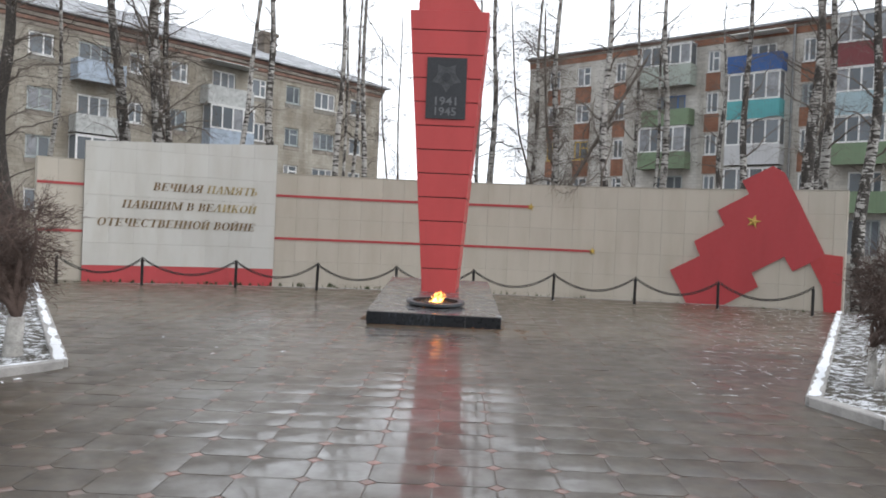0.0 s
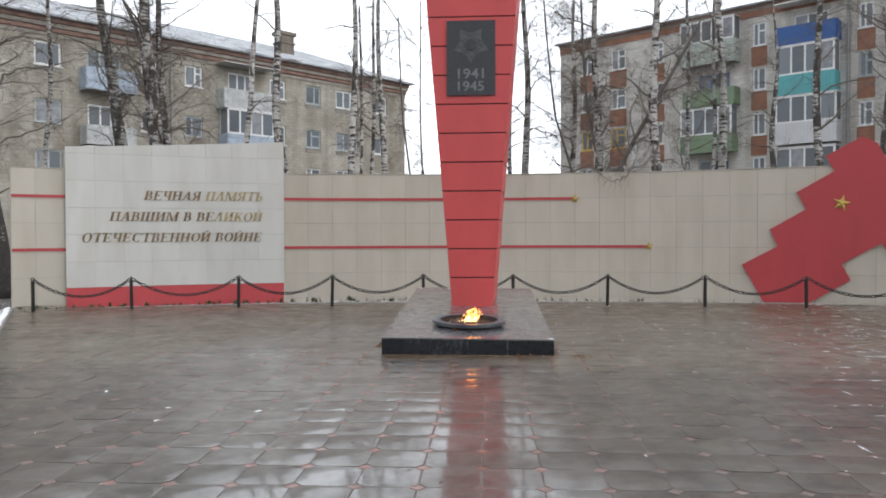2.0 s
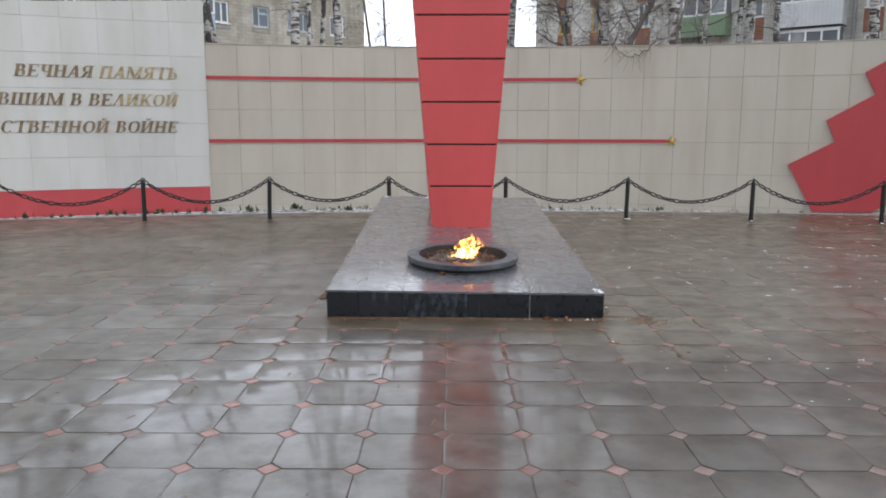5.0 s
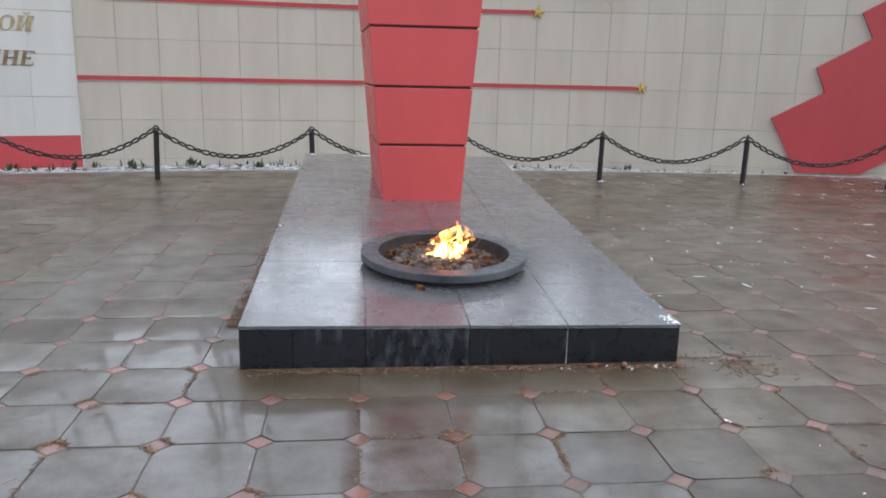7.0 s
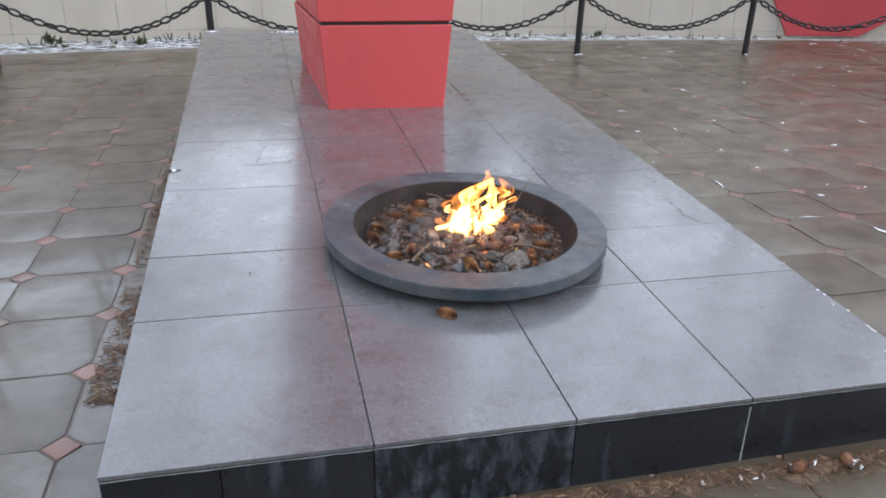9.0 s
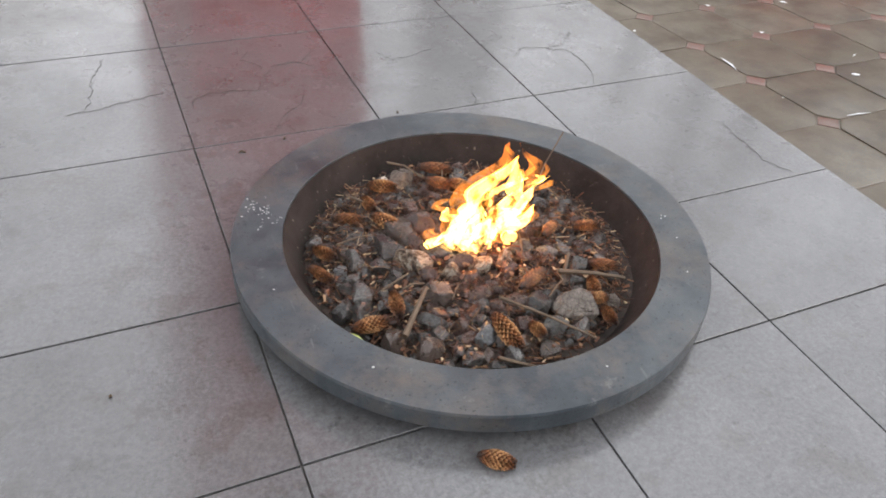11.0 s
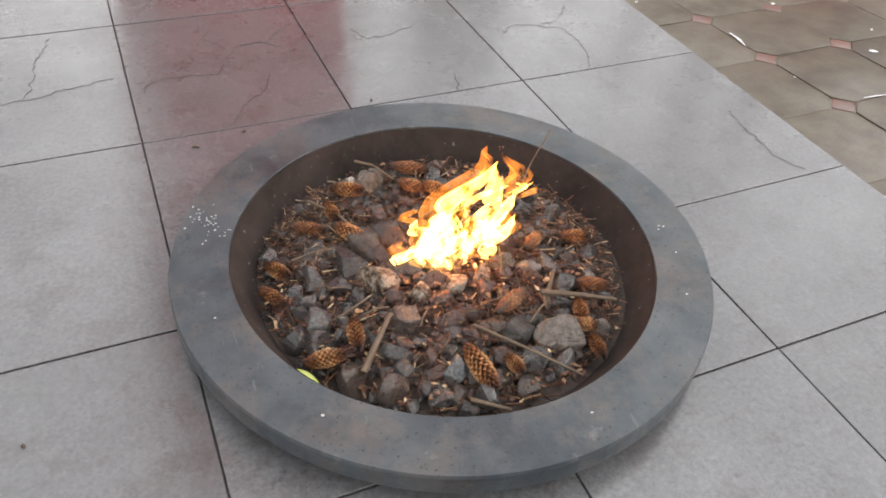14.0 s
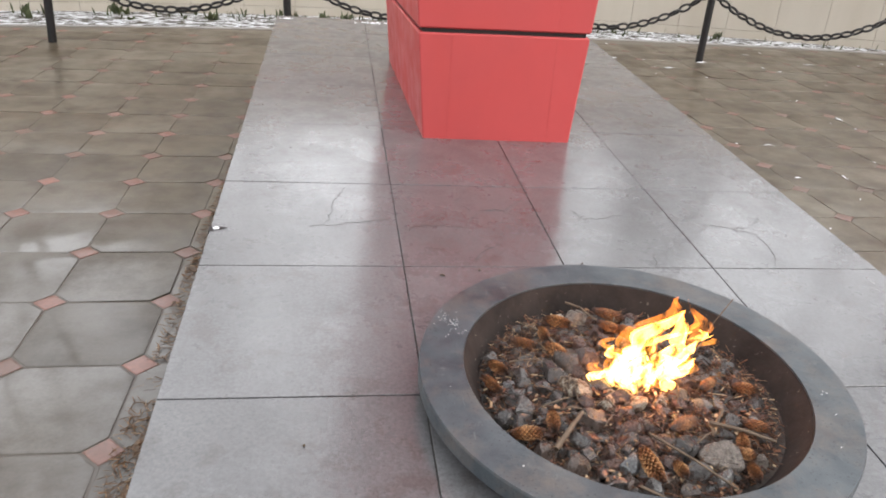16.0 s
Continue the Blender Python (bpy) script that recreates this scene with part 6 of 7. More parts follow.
def picture_frame(x0, x1, z0, z1, bar, y0, y1):
    """A rectangular frame in one piece."""
    vs = []
    for y in (y0, y1):
        for q in (0, bar):
            vs += [(x0 + q, y, z0 + q), (x1 - q, y, z0 + q), (x1 - q, y, z1 - q), (x0 + q, y, z1 - q)]
    fs = []
    for k in range(4):
        m = (k + 1) % 4
        fs += [(k, m, 4 + m, 4 + k), (8 + k, 12 + k, 12 + m, 8 + m), (k, 8 + k, 8 + m, m), (4 + k, 4 + m, 12 + m, 12 + k)]
    return solid(vs, fs)


def sash(house, x0, x1, z0, z1, frame_mat, split=(0.5,), transom=None, y=0.1, pane_mat=None, bar=0.1, name="window", sill=True):
    """A window: frame with bars, a pane for each light, and a sill."""
    win = part(name, picture_frame(x0, x1, z0, z1, bar, y - 0.03, y + 0.03), frame_mat, house)
    cuts = [x0 + bar / 2] + [x0 + (x1 - x0) * s for s in split] + [x1 - bar / 2]
    for c in cuts[1:-1]:
        part("mullion", box(c - bar / 2, c + bar / 2, y - 0.028, y + 0.028, z0 + bar, z1 - bar), frame_mat, win)
    if transom:
        part("transom", box(cuts[-2] + bar / 2, x1 - bar, y - 0.026, y + 0.026, z0 + (z1 - z0) * transom, z0 + (z1 - z0) * transom + bar), frame_mat, win)
    for a, b in zip(cuts, cuts[1:]):
        mat = pane_mat or (CURTAIN if rng.random() < 0.15 else GLASS)
        part("pane", box(a + bar / 2 - 0.01, b - bar / 2 + 0.01, y, y + 0.012, z0 + bar - 0.01, z1 - bar + 0.01), mat, win)
    if sill:
        part("sill", box(x0 - 0.06, x1 + 0.06, -0.07, y - 0.035, z0 - 0.05, z0 - 0.002), frame_mat, win)
    return win


def balcony(house, x0, x1, z, colour, glazed, top=None, deep=0.9, rail=1.05, open_mat=None, side=True):
    """A balcony: slab, parapet in its own colour, and glazing above it where there is any."""
    bal = part("balcony", box(x0, x1, -deep, -0.002, z - 0.14, z, 0.01), SLABC, house)
    zt = z + rail
    pm = box(x0, x1, -deep - 0.03, -deep + 0.02, z - 0.16, zt)
    box(x0 - 0.02, x0 + 0.03, -deep + 0.02, -0.004, z - 0.16, zt, bm=pm)
    box(x1 - 0.03, x1 + 0.02, -deep + 0.02, -0.004, z - 0.16, zt, bm=pm)
    part("parapet", pm, colour, bal)
    if glazed:
        zz = top or z + 2.45
        n = max(2, round((x1 - x0) / 0.75))
        gl = part("glazing", picture_frame(x0, x1, zt + 0.002, zz, 0.1, -deep - 0.035, -deep + 0.025), glazed, bal)
        for k in range(n):
            a, b = x0 + 0.07 + (x1 - x0 - 0.14) * k / n, x0 + 0.07 + (x1 - x0 - 0.14) * (k + 1) / n
            if k:
                part("mullion", box(a - 0.05, a + 0.05, -deep - 0.03, -deep + 0.02, zt + 0.1, zz - 0.1), glazed, gl)
            part("pane", box(a, b, -deep - 0.004, -deep + 0.006, zt + 0.05, zz - 0.05), CURTAIN if rng.random() < 0.2 else GLASS, gl)
        for c in (x0 + 0.03, x1 - 0.03):
            part("corner_post", box(c - 0.03, c + 0.03, -0.08, -0.02, zt, zz), glazed, bal)
        for c in (x0 + 0.03, x1 - 0.03):
            part("glass_side", box(c - 0.005, c + 0.005, -deep + 0.03, -0.08, zt + 0.02, zz - 0.05), GLASS, bal)
        part("lid", box(x0 - 0.04, x1 + 0.04, -deep - 0.06, -0.004, zz + 0.002, zz + 0.04), UPVC, bal)
    return bal


def house_shell(house, L, depth, z_eave, wall_mat, holes, back=True):
    v, f = facade(L, 0.0, z_eave, holes)
    b = len(v)
    v += [(0, 0, 0), (0, depth, 0), (L, depth, 0), (L, 0, 0), (0, 0, z_eave), (0, depth, z_eave), (L, depth, z_eave), (L, 0, z_eave)]
    f += [(b, b + 4, b + 5, b + 1), (b + 1, b + 5, b + 6, b + 2), (b + 2, b + 6, b + 7, b + 3), (b + 4, b + 7, b + 6, b + 5)]
    shared("wall", raw("wall", v, f), wall_mat, house)
    part("plinth_course", box(-0.05, L + 0.05, -0.06, -0.001, -0.3, 0.9), SLABC, house)


def cornice_and_roof(house, L, depth, z_eave, over, ridge, band, steps):
    for k in range(steps):
        z0 = z_eave - band + band * k / steps
        o = 0.05 + over * 0.5 * k / steps
        part("cornice", box(-o, L + o, -o, -0.003, z0, z_eave - band + band * (k + 1) / steps - 0.03, 0.01), (PALE_BAND, CORNICE)[k % 2], house)
        part("cornice", box(L + 0.003, L + o, 0.0, depth, z0, z_eave - band + band * (k + 1) / steps - 0.03, 0.01), CORNICE, house)
        part("cornice", box(-o, -0.003, 0.0, depth, z0, z_eave - band + band * (k + 1) / steps - 0.03, 0.01), CORNICE, house)
    t = 0.1
    x0, x1, y0, y1, ym = -over, L + over, -over, depth + over, depth / 2
    hip = min(ym, 5.0) if ridge > 1.2 else 0.5
    low = [(x0, y0), (x1, y0), (x1, y1), (x0, y1)]
    vs = [(x, y, z_eave) for x, y in low] + [(x, y, z_eave + t) for x, y in low] + [(x0 + hip, ym, z_eave + t + ridge), (x1 - hip, ym, z_eave + t + ridge)]
    part("roof", solid(vs, [(3, 2, 1, 0), (0, 1, 5, 4), (1, 2, 6, 5), (2, 3, 7, 6), (3, 0, 4, 7), (4, 5, 9, 8), (6, 7, 8, 9), (5, 6, 9), (7, 4, 8)]), ROOF, house, "slate roof under thin snow")


rng = random.Random(21)
# four-storey house: its local x runs towards the far corner, which is at x = L
LA = 46.0
left_house = group_at("apartment_house", Matrix.Translation((-7.434 - 0.6364 * LA, 59.35 - 0.7713 * LA, 0)) @ Matrix.Rotation(math.atan2(0.7713, 0.6364), 4, "Z"), "four-storey yellowish brick house with a snowy roof", "apartment house")
rows_l = [(10.2, 11.4), (7.3, 8.5), (4.75, 5.95), (1.9, 3.1)]
spans = [(1.8, 3.0), (4.5, 6.4), (7.7, 8.9), (10.5, 11.65), (16.3, 17.4), (19.1, 20.0), (24.2, 25.5), (27.6, 28.8), (36.2, 37.4), (39.2, 40.4), (42.4, 43.6)]
doors_l = [(12.9, 14.6), (21.1, 22.9), (31.4, 33.2)]
holes = []
for s0, s1 in spans:
    for z0, z1 in rows_l:
        holes.append((LA - s1, LA - s0, z0, z1))
for s0, s1 in doors_l:
    for z0, z1 in rows_l:
        holes.append((LA - s1, LA - s0, z0 - 0.75, z1))
house_shell(left_house, LA, 13.0, 12.62, LEFT_WALL, holes)
cornice_and_roof(left_house, LA, 13.0, 12.62, 0.55, 2.7, 0.95, 4)
for k, (s0, s1) in enumerate(spans):
    for j, (z0, z1) in enumerate(rows_l):
        old = rng.random() < 0.15 or (k in (1, 2) and j == 1)
        split = (0.36, 0.68) if s1 - s0 > 1.6 else (rng.choice((0.5, 0.4, 0.6)),)
        sash(left_house, LA - s1, LA - s0, z0, z1, OLD_FRAME if old else UPVC, split, 0.62 if rng.random() < 0.4 else None)
        part("spandrel", box(LA - s1 - 0.05, LA - s0 + 0.05, -0.03, -0.002, z0 - 0.32, z0 - 0.06, 0.005), PALE_BAND if rng.random() < 0.6 else SLABC, left_house)
for s0, s1 in doors_l:
    for z0, z1 in rows_l:
        sash(left_house, LA - s1, LA - s0, z0 - 0.75, z1, rng.choice((UPVC, OLD_FRAME)), (0.38, 0.7), None, name="balcony_door", sill=False)
PALE_BLUE = plain("pale_blue_sheet", (0.4, 0.47, 0.56), 0.6, var=0.18, scale=3)
GREY_WHITE = plain("grey_white_sheet", (0.5, 0.51, 0.5), 0.6, var=0.25, scale=4)
balcony(left_house, LA - 15.4, LA - 12.1, 9.25, GREY_WHITE, None, rail=1.0)
part("awning", box(LA - 15.5, LA - 12.0, -1.15, -0.01, 11.72, 11.78, 0.01), GREY_WHITE, left_house, "snow-edged sheet awning")
balcony(left_house, LA - 15.2, LA - 12.0, 6.6, PALE_BLUE, UPVC, top=9.08, rail=0.98)
balcony(left_house, LA - 15.2, LA - 12.0, 3.9, GREY_WHITE, None)
balcony(left_house, LA - 23.3, LA - 20.6, 9.3, PALE_BLUE, None, rail=1.0)
balcony(left_house, LA - 23.3, LA - 20.7, 6.45, GREY_WHITE, None, rail=0.85)
balcony(left_house, LA - 23.3, LA - 20.7, 3.7, GREY_WHITE, UPVC, rail=0.95)
for z in (9.3, 6.5, 3.8):
    balcony(left_house, LA - 33.8, LA - 30.8, z, rng.choice((PALE_BLUE, GREY_WHITE)), None)
pm = lathe([(0.06, 0.0), (0.06, 12.5)], 10)
ob = part("drainpipe", pm, STEEL, left_house)
ob.matrix_basis = pose(LA - 18.3, -0.12, 0)
ch = box(LA - 9.0, LA - 7.95, 2.6, 3.5, 12.7, 15.2, 0.02)
box(LA - 9.15, LA - 7.8, 2.5, 3.6, 15.2, 15.45, 0.02, bm=ch)
box(LA - 9.1, LA - 7.85, 2.55, 3.55, 14.6, 14.75, 0.02, bm=ch)
part("chimney", ch, masonry("sooty_brick", (0.36, 0.32, 0.28), (0.28, 0.25, 0.22), (0.5, 0.46, 0.42)), left_house)

# five-storey house: its local x starts at the far corner
LB = 48.0
right_house = group_at("apartment_house", Matrix.Translation((4.04, 59.4, 0)) @ Matrix.Rotation(math.atan2(-0.6334, 0.7738), 4, "Z"), "five-storey grey brick house with coloured balconies", "apartment house")
rows_r = [(12.8, 14.2), (10.15, 11.5), (7.45, 8.8), (4.85, 6.15), (2.1, 3.4)]
spans = [(1.8, 2.75), (4.2, 5.35), (7.35, 8.15), (14.0, 14.8), (19.85, 20.6), (26.4, 27.3), (34.0, 35.0), (37.0, 38.0), (40.5, 41.5)]
doors_r = [(10.6, 12.6), (16.4, 18.3), (22.6, 24.4), (29.6, 31.6), (43.6, 45.4)]
holes = [(s0, s1, z0, z1) for s0, s1 in spans for z0, z1 in rows_r] + [(s0, s1, z0 - 0.75, z1) for s0, s1 in doors_r for z0, z1 in rows_r]
house_shell(right_house, LB, 12.0, 15.2, RIGHT_WALL, holes)
part("brick_frieze", box(-0.04, LB + 0.04, -0.04, -0.002, 14.55, 14.95, 0.005), RED_BRICK, right_house, "band of orange-brown brick")
part("brick_frieze", box(-0.04, -0.002, 0.0, 12.0, 14.55, 14.95, 0.005), RED_BRICK, right_house)
cornice_and_roof(right_house, LB, 12.0, 15.25, 0.35, 0.6, 0.28, 2)
YELLOW = plain("yellow_frame", (0.6, 0.4, 0.1), 0.6)
for k, (s0, s1) in enumerate(spans):
    for j, (z0, z1) in enumerate(rows_r):
        fm = YELLOW if (k < 2 and j == 2) else (OLD_FRAME if rng.random() < 0.2 else UPVC)
        sash(right_house, s0, s1, z0, z1, fm, (rng.choice((0.5, 0.42)),), 0.6 if rng.random() < 0.4 else None, y=0.09)
        part("spandrel", box(s0 - 0.08, s1 + 0.08, -0.02, -0.001, z0 - 1.22, z0 - 0.06, 0.004), RED_BRICK, right_house, "orange brick below a window")
for s0, s1 in doors_r:
    for j, (z0, z1) in enumerate(rows_r):
        blue = s0 == 10.6 and j == 1
        sash(right_house, s0, s1, z0 - 0.75, z1, plain("blue_door_paint", (0.06, 0.14, 0.33), 0.5) if blue else rng.choice((UPVC, OLD_FRAME)), (0.4, 0.72), None, name="balcony_door", sill=False)


def sheet(name, c):
    """Ribbed, slightly faded cladding of a balcony."""
    k = Mat(name, 0.5)
    base = k.ramp(k.noise(1.2, 5), (0.3, tuple(v * 0.85 for v in c)), (0.7, c))
    rib = k.n.new("ShaderNodeTexWave")
    rib.inputs["Scale"].default_value = 1.6
    k.l.new(k.co, rib.inputs["Vector"])
    k.colour(k.mix(0.5, base, k.ramp(rib.outputs["Fac"], (0.0, 0.88), (0.5, 1.0)), "MULTIPLY"))
    return k.m


BLUE, TURQ, WHITE_S = sheet("blue_sheet", (0.03, 0.105, 0.32)), sheet("turquoise_sheet", (0.11, 0.4, 0.42)), sheet("white_sheet", (0.62, 0.62, 0.63))
GREEN, PALE_G, LIGHT_B, WINE = sheet("green_sheet", (0.2, 0.28, 0.17)), sheet("pale_green_sheet", (0.42, 0.47, 0.42)), sheet("light_blue_sheet", (0.42, 0.55, 0.6)), sheet("wine_sheet", (0.2, 0.045, 0.05))
B = lambda s0, s1, z, c, g=None, top=None, rail=1.05: balcony(right_house, s0, s1, z, c, g, top, rail=rail)
B(9.75, 13.25, 12.15, PALE_G, UPVC, 14.7, 1.2)
B(9.95, 13.25, 9.55, GREEN, None, rail=0.9)
B(9.8, 13.1, 6.7, GREEN, UPVC, 9.3, 0.95)
B(9.8, 13.1, 3.9, SLABC, None)
B(15.65, 18.95, 12.5, BLUE, None, rail=0.9)
part("awning", box(15.6, 19.0, -1.0, -0.01, 14.72, 14.78, 0.01), UPVC, right_house)
B(15.75, 18.9, 9.62, TURQ, UPVC, 12.28, 0.98)
B(15.7, 19.0, 6.8, WHITE_S, UPVC, 9.4, 1.05)
B(15.7, 18.95, 3.9, PALE_G, UPVC, 6.45, 1.05)
B(21.9, 25.3, 12.2, WINE, UPVC, 15.0, 1.2)
B(21.9, 25.3, 9.45, LIGHT_B, UPVC, 12.0, 1.15)
B(21.9, 25.3, 6.65, GREEN, UPVC, 9.25, 1.05)
B(21.9, 25.3, 3.9, GREEN, None)
for z, c, g in ((12.2, PALE_G, UPVC), (9.4, GREEN, UPVC), (6.7, LIGHT_B, None), (3.9, GREY_WHITE, None)):
    B(29.2, 32.4, z, c, g)
    B(43.2, 46.2, z, c, g)
rail = part("roof_rail", box(-0.2, LB + 0.2, -0.28, -0.25, 15.98, 16.01), STEEL, right_house)
for k in range(33):
    part("baluster", box(1.5 * k - 0.015, 1.5 * k + 0.015, -0.28, -0.25, 15.3, 15.978), STEEL, rail)
ob = part("drainpipe", lathe([(0.07, 0.0), (0.07, 15.1)], 10), STEEL, right_house)
ob.matrix_basis = pose(19.35, -0.14, 0)


# ---- trees ----
def tree(x, y, lean, r, h, seed, bark, label, branches=26, low=3.2, spread=1.0, twigs=7, droop=0.35, bend=0.0, straight=5.0):
    """A bare tree: tapered trunk, limbs, and a crown of fine twigs with gaps."""
    rr = random.Random(seed)
    t = group_at("tree", Matrix.Translation((x, y, 0)), label, "tree", "birches behind the wall")
    n = 34

    def axis(z):
        k = min(z, straight) + max(0.0, z - straight) * 0.35
        return Vector((lean * k + 0.1 * r * 5 * math.sin(z * 0.9 + seed) + bend * math.sin(z * 0.5), 0.08 * math.sin(z * 0.7 + seed * 2), z))

    def rad(z):
        return r * (1.12 - 0.1 * min(1, z / 1.5)) * max(0.06, 1 - 0.055 * z - 0.0006 * z * z) if z < h else r * 0.05

    tr = Tubes()
    zs = [-0.35 + (h + 0.35) * (i / n) ** 1.05 for i in range(n + 1)]
    tr.add([axis(z) for z in zs], [rad(z) * (1 + 0.05 * noise.noise((z * 1.9, seed, 0))) for z in zs], 12)
    shared("trunk", tr.mesh("trunk"), bark, t, smooth=True)
    fine = Tubes()
    for k in range(branches):
        z0 = low + (h * 0.9 - low) * (k + rr.random()) / branches
        a = rr.uniform(0, 2 * math.pi)
        L = spread * rr.uniform(0.9, 2.3) * (1.0 - 0.35 * z0 / h)
        d = Vector((math.cos(a), math.sin(a) * 0.8, rr.uniform(0.35, 1.1))).normalized()
        p = axis(z0)
        b0 = max(0.006, min(rad(z0) * 0.3, 0.03))
        pts, rs = [p.copy()], [b0]
        m = 7
        for i in range(1, m + 1):
            d = (d + Vector((rr.gauss(0, 0.24), rr.gauss(0, 0.24), rr.gauss(0.02, 0.2) - droop * 0.25 * (i / m)))).normalized()
            p = p + d * (L / m)
            pts.append(p.copy())
            rs.append(b0 * (1 - 0.8 * i / m))
        limb = Tubes()
        limb.add(pts, rs, 6)
        shared("limb", limb.mesh("limb"), TWIG, t, smooth=True)
        for q in range(twigs + 3):
            i = rr.randrange(1, m + 1)
            e = (pts[i] - pts[i - 1]).normalized()
            s = pts[i - 1] + (pts[i] - pts[i - 1]) * rr.random()
            e = (e + Vector((rr.gauss(0, 0.6), rr.gauss(0, 0.6), rr.gauss(0.1, 0.45)))).normalized()
            tl = spread * rr.uniform(0.35, 1.1)
            tp, tw = [s.copy()], [max(0.0035, rs[i] * 0.42)]
            for u in range(1, 5):
                e = (e + Vector((rr.gauss(0, 0.16), rr.gauss(0, 0.16), -droop * 0.22 * u + rr.gauss(0, 0.1)))).normalized()
                s = s + e * tl / 4
                tp.append(s.copy())
                tw.append(tw[0] * (1 - 0.19 * u))
            fine.add(tp, tw, 3)
            for w in range(3):
                g = tp[rr.randrange(1, 4)]
                e2 = Vector((rr.gauss(0, 1), rr.gauss(0, 1), rr.gauss(-0.2, 0.6))).normalized()
                fl = rr.uniform(0.15, 0.5) * spread
                fine.add([g, g + e2 * fl * 0.5, g + e2 * fl + Vector((0, 0, -droop * fl * 0.5))], [0.0035, 0.003, 0.002], 3)
    tagged(shared("crown", fine.mesh("crown"), TWIG, t), kind="stuff")
    return t


WB = "slender white birch with black bark scars, bare"
DB = "dark rough-barked birch, leafless, behind the wall"
TB = "thin leafless birch stem behind the wall"
tree(-14.61, 23.5, -0.036, 0.27, 16, 1, ROUGH_BARK, DB, 34, 2.2, 1.7, 10)
tree(-14.36, 25.0, 0.079, 0.1, 13, 2, BARK, TB, 16, 4.5)
tree(-10.5, 24.2, -0.195, 0.235, 16, 3, MOTTLED_BARK, DB, 22, 3.6, 1.1)
tree(-9.6, 23.15, -0.05, 0.26, 15, 4, MOTTLED_BARK, "thick dark forked birch with many twigs", 44, 3.3, 1.5, 13)
tree(-9.3, 23.35, -0.06, 0.14, 12, 5, MOTTLED_BARK, DB, 26, 3.6, 1.3, 10)
tree(-7.6, 22.3, 0.18, 0.098, 12, 6, BARK, TB, 9, 4.2, 0.7, 4)
tree(-6.1, 24.7, -0.12, 0.16, 15, 7, MOTTLED_BARK, "grey-barked birch, leafless, behind the wall", 9, 6.2, 0.7, 4)
tree(-4.2, 23.0, 0.005, 0.108, 16, 8, BARK, WB, 16, 4.6, 0.8, 5)
tree(-4.14, 24.0, -0.004, 0.058, 8, 9, BARK, TB, 12, 3.6, 0.7, 5)
tree(-4.02, 24.2, 0.037, 0.07, 10, 10, BARK, TB, 12, 4.0, 0.7, 5)
tree(-3.50, 24.5, -0.035, 0.106, 15, 11, BARK, WB, 14, 4.0, 0.9, 5)
tree(-2.57, 25.0, -0.107, 0.036, 8, 12, TWIG, "slim dark sapling with sparse twigs", 14, 2.8, 0.7, 7)
tree(-2.53, 26.0, -0.028, 0.037, 9, 13, TWIG, "slim dark sapling with sparse twigs", 22, 3.0, 0.8, 7)
tree(0.16, 28.0, -0.022, 0.09, 14, 14, BARK, TB, 24, 3.4, 0.9, 9)
tree(0.61, 27.0, -0.016, 0.146, 17, 15, BARK, WB, 20, 4.2, 0.95, 6)
tree(1.87, 28.0, 0.045, 0.11, 14, 16, BARK, WB, 30, 3.0, 1.0, 10)
tree(2.45, 25.0, 0.008, 0.144, 16, 17, BARK, WB, 20, 4.0, 0.9, 6)
tree(3.26, 25.0, -0.2, 0.06, 9, 18, TWIG, "dark many-branched tree leaning aside, leafless", 40, 2.6, 1.1, 11)
tree(2.76, 25.6, -0.28, 0.045, 10, 30, TWIG, "dark many-branched tree leaning aside, leafless", 34, 2.6, 1.0, 11)
tree(4.05, 24.0, -0.021, 0.155, 17, 19, BARK, WB, 20, 4.0, 1.1, 6)
tree(1.29, 24.4, 0.532, 0.07, 7.5, 20, TWIG, "dark leaning tree with crooked branches", 28, 2.6, 1.0, 10, straight=9)
tree(5.64, 27.0, -0.025, 0.085, 13, 21, BARK, TB, 26, 3.2, 1.0, 9)
tree(6.41, 26.0, -0.035, 0.149, 16, 22, BARK, WB, 18, 4.4, 1.0, 6)
tree(5.90, 26.2, 0.038, 0.075, 9, 23, BARK, TB, 12, 4.0, 0.8)
tree(13.25, 42.0, 0.001, 0.2, 22, 24, DARK_BARK, "dark rough-barked birch standing near the house", 26, 4.5, 1.5, 7)
tree(17.6, 40.0, 0.0, 0.2, 21, 31, DARK_BARK, "dark rough-barked birch standing near the house", 26, 4.5, 1.5, 7)
tree(8.25, 23.7, -0.026, 0.128, 16, 25, DARK_BARK, DB, 18, 4.0, 1.0, 6)
tree(9.87, 23.5, 0.04, 0.22, 17, 26, DARK_BARK, DB, 24, 3.6, 1.3, 7)
tree(10.72, 24.0, 0.007, 0.172, 17, 27, BARK, WB, 20, 4.2, 1.2, 6)
tree(11.36, 23.0, 0.04, 0.198, 17, 28, DARK_BARK, DB, 24, 3.4, 1.3, 7)
tree(13.76, 25.0, 0.02, 0.16, 16, 29, BARK, WB, 20, 3.4, 1.2)


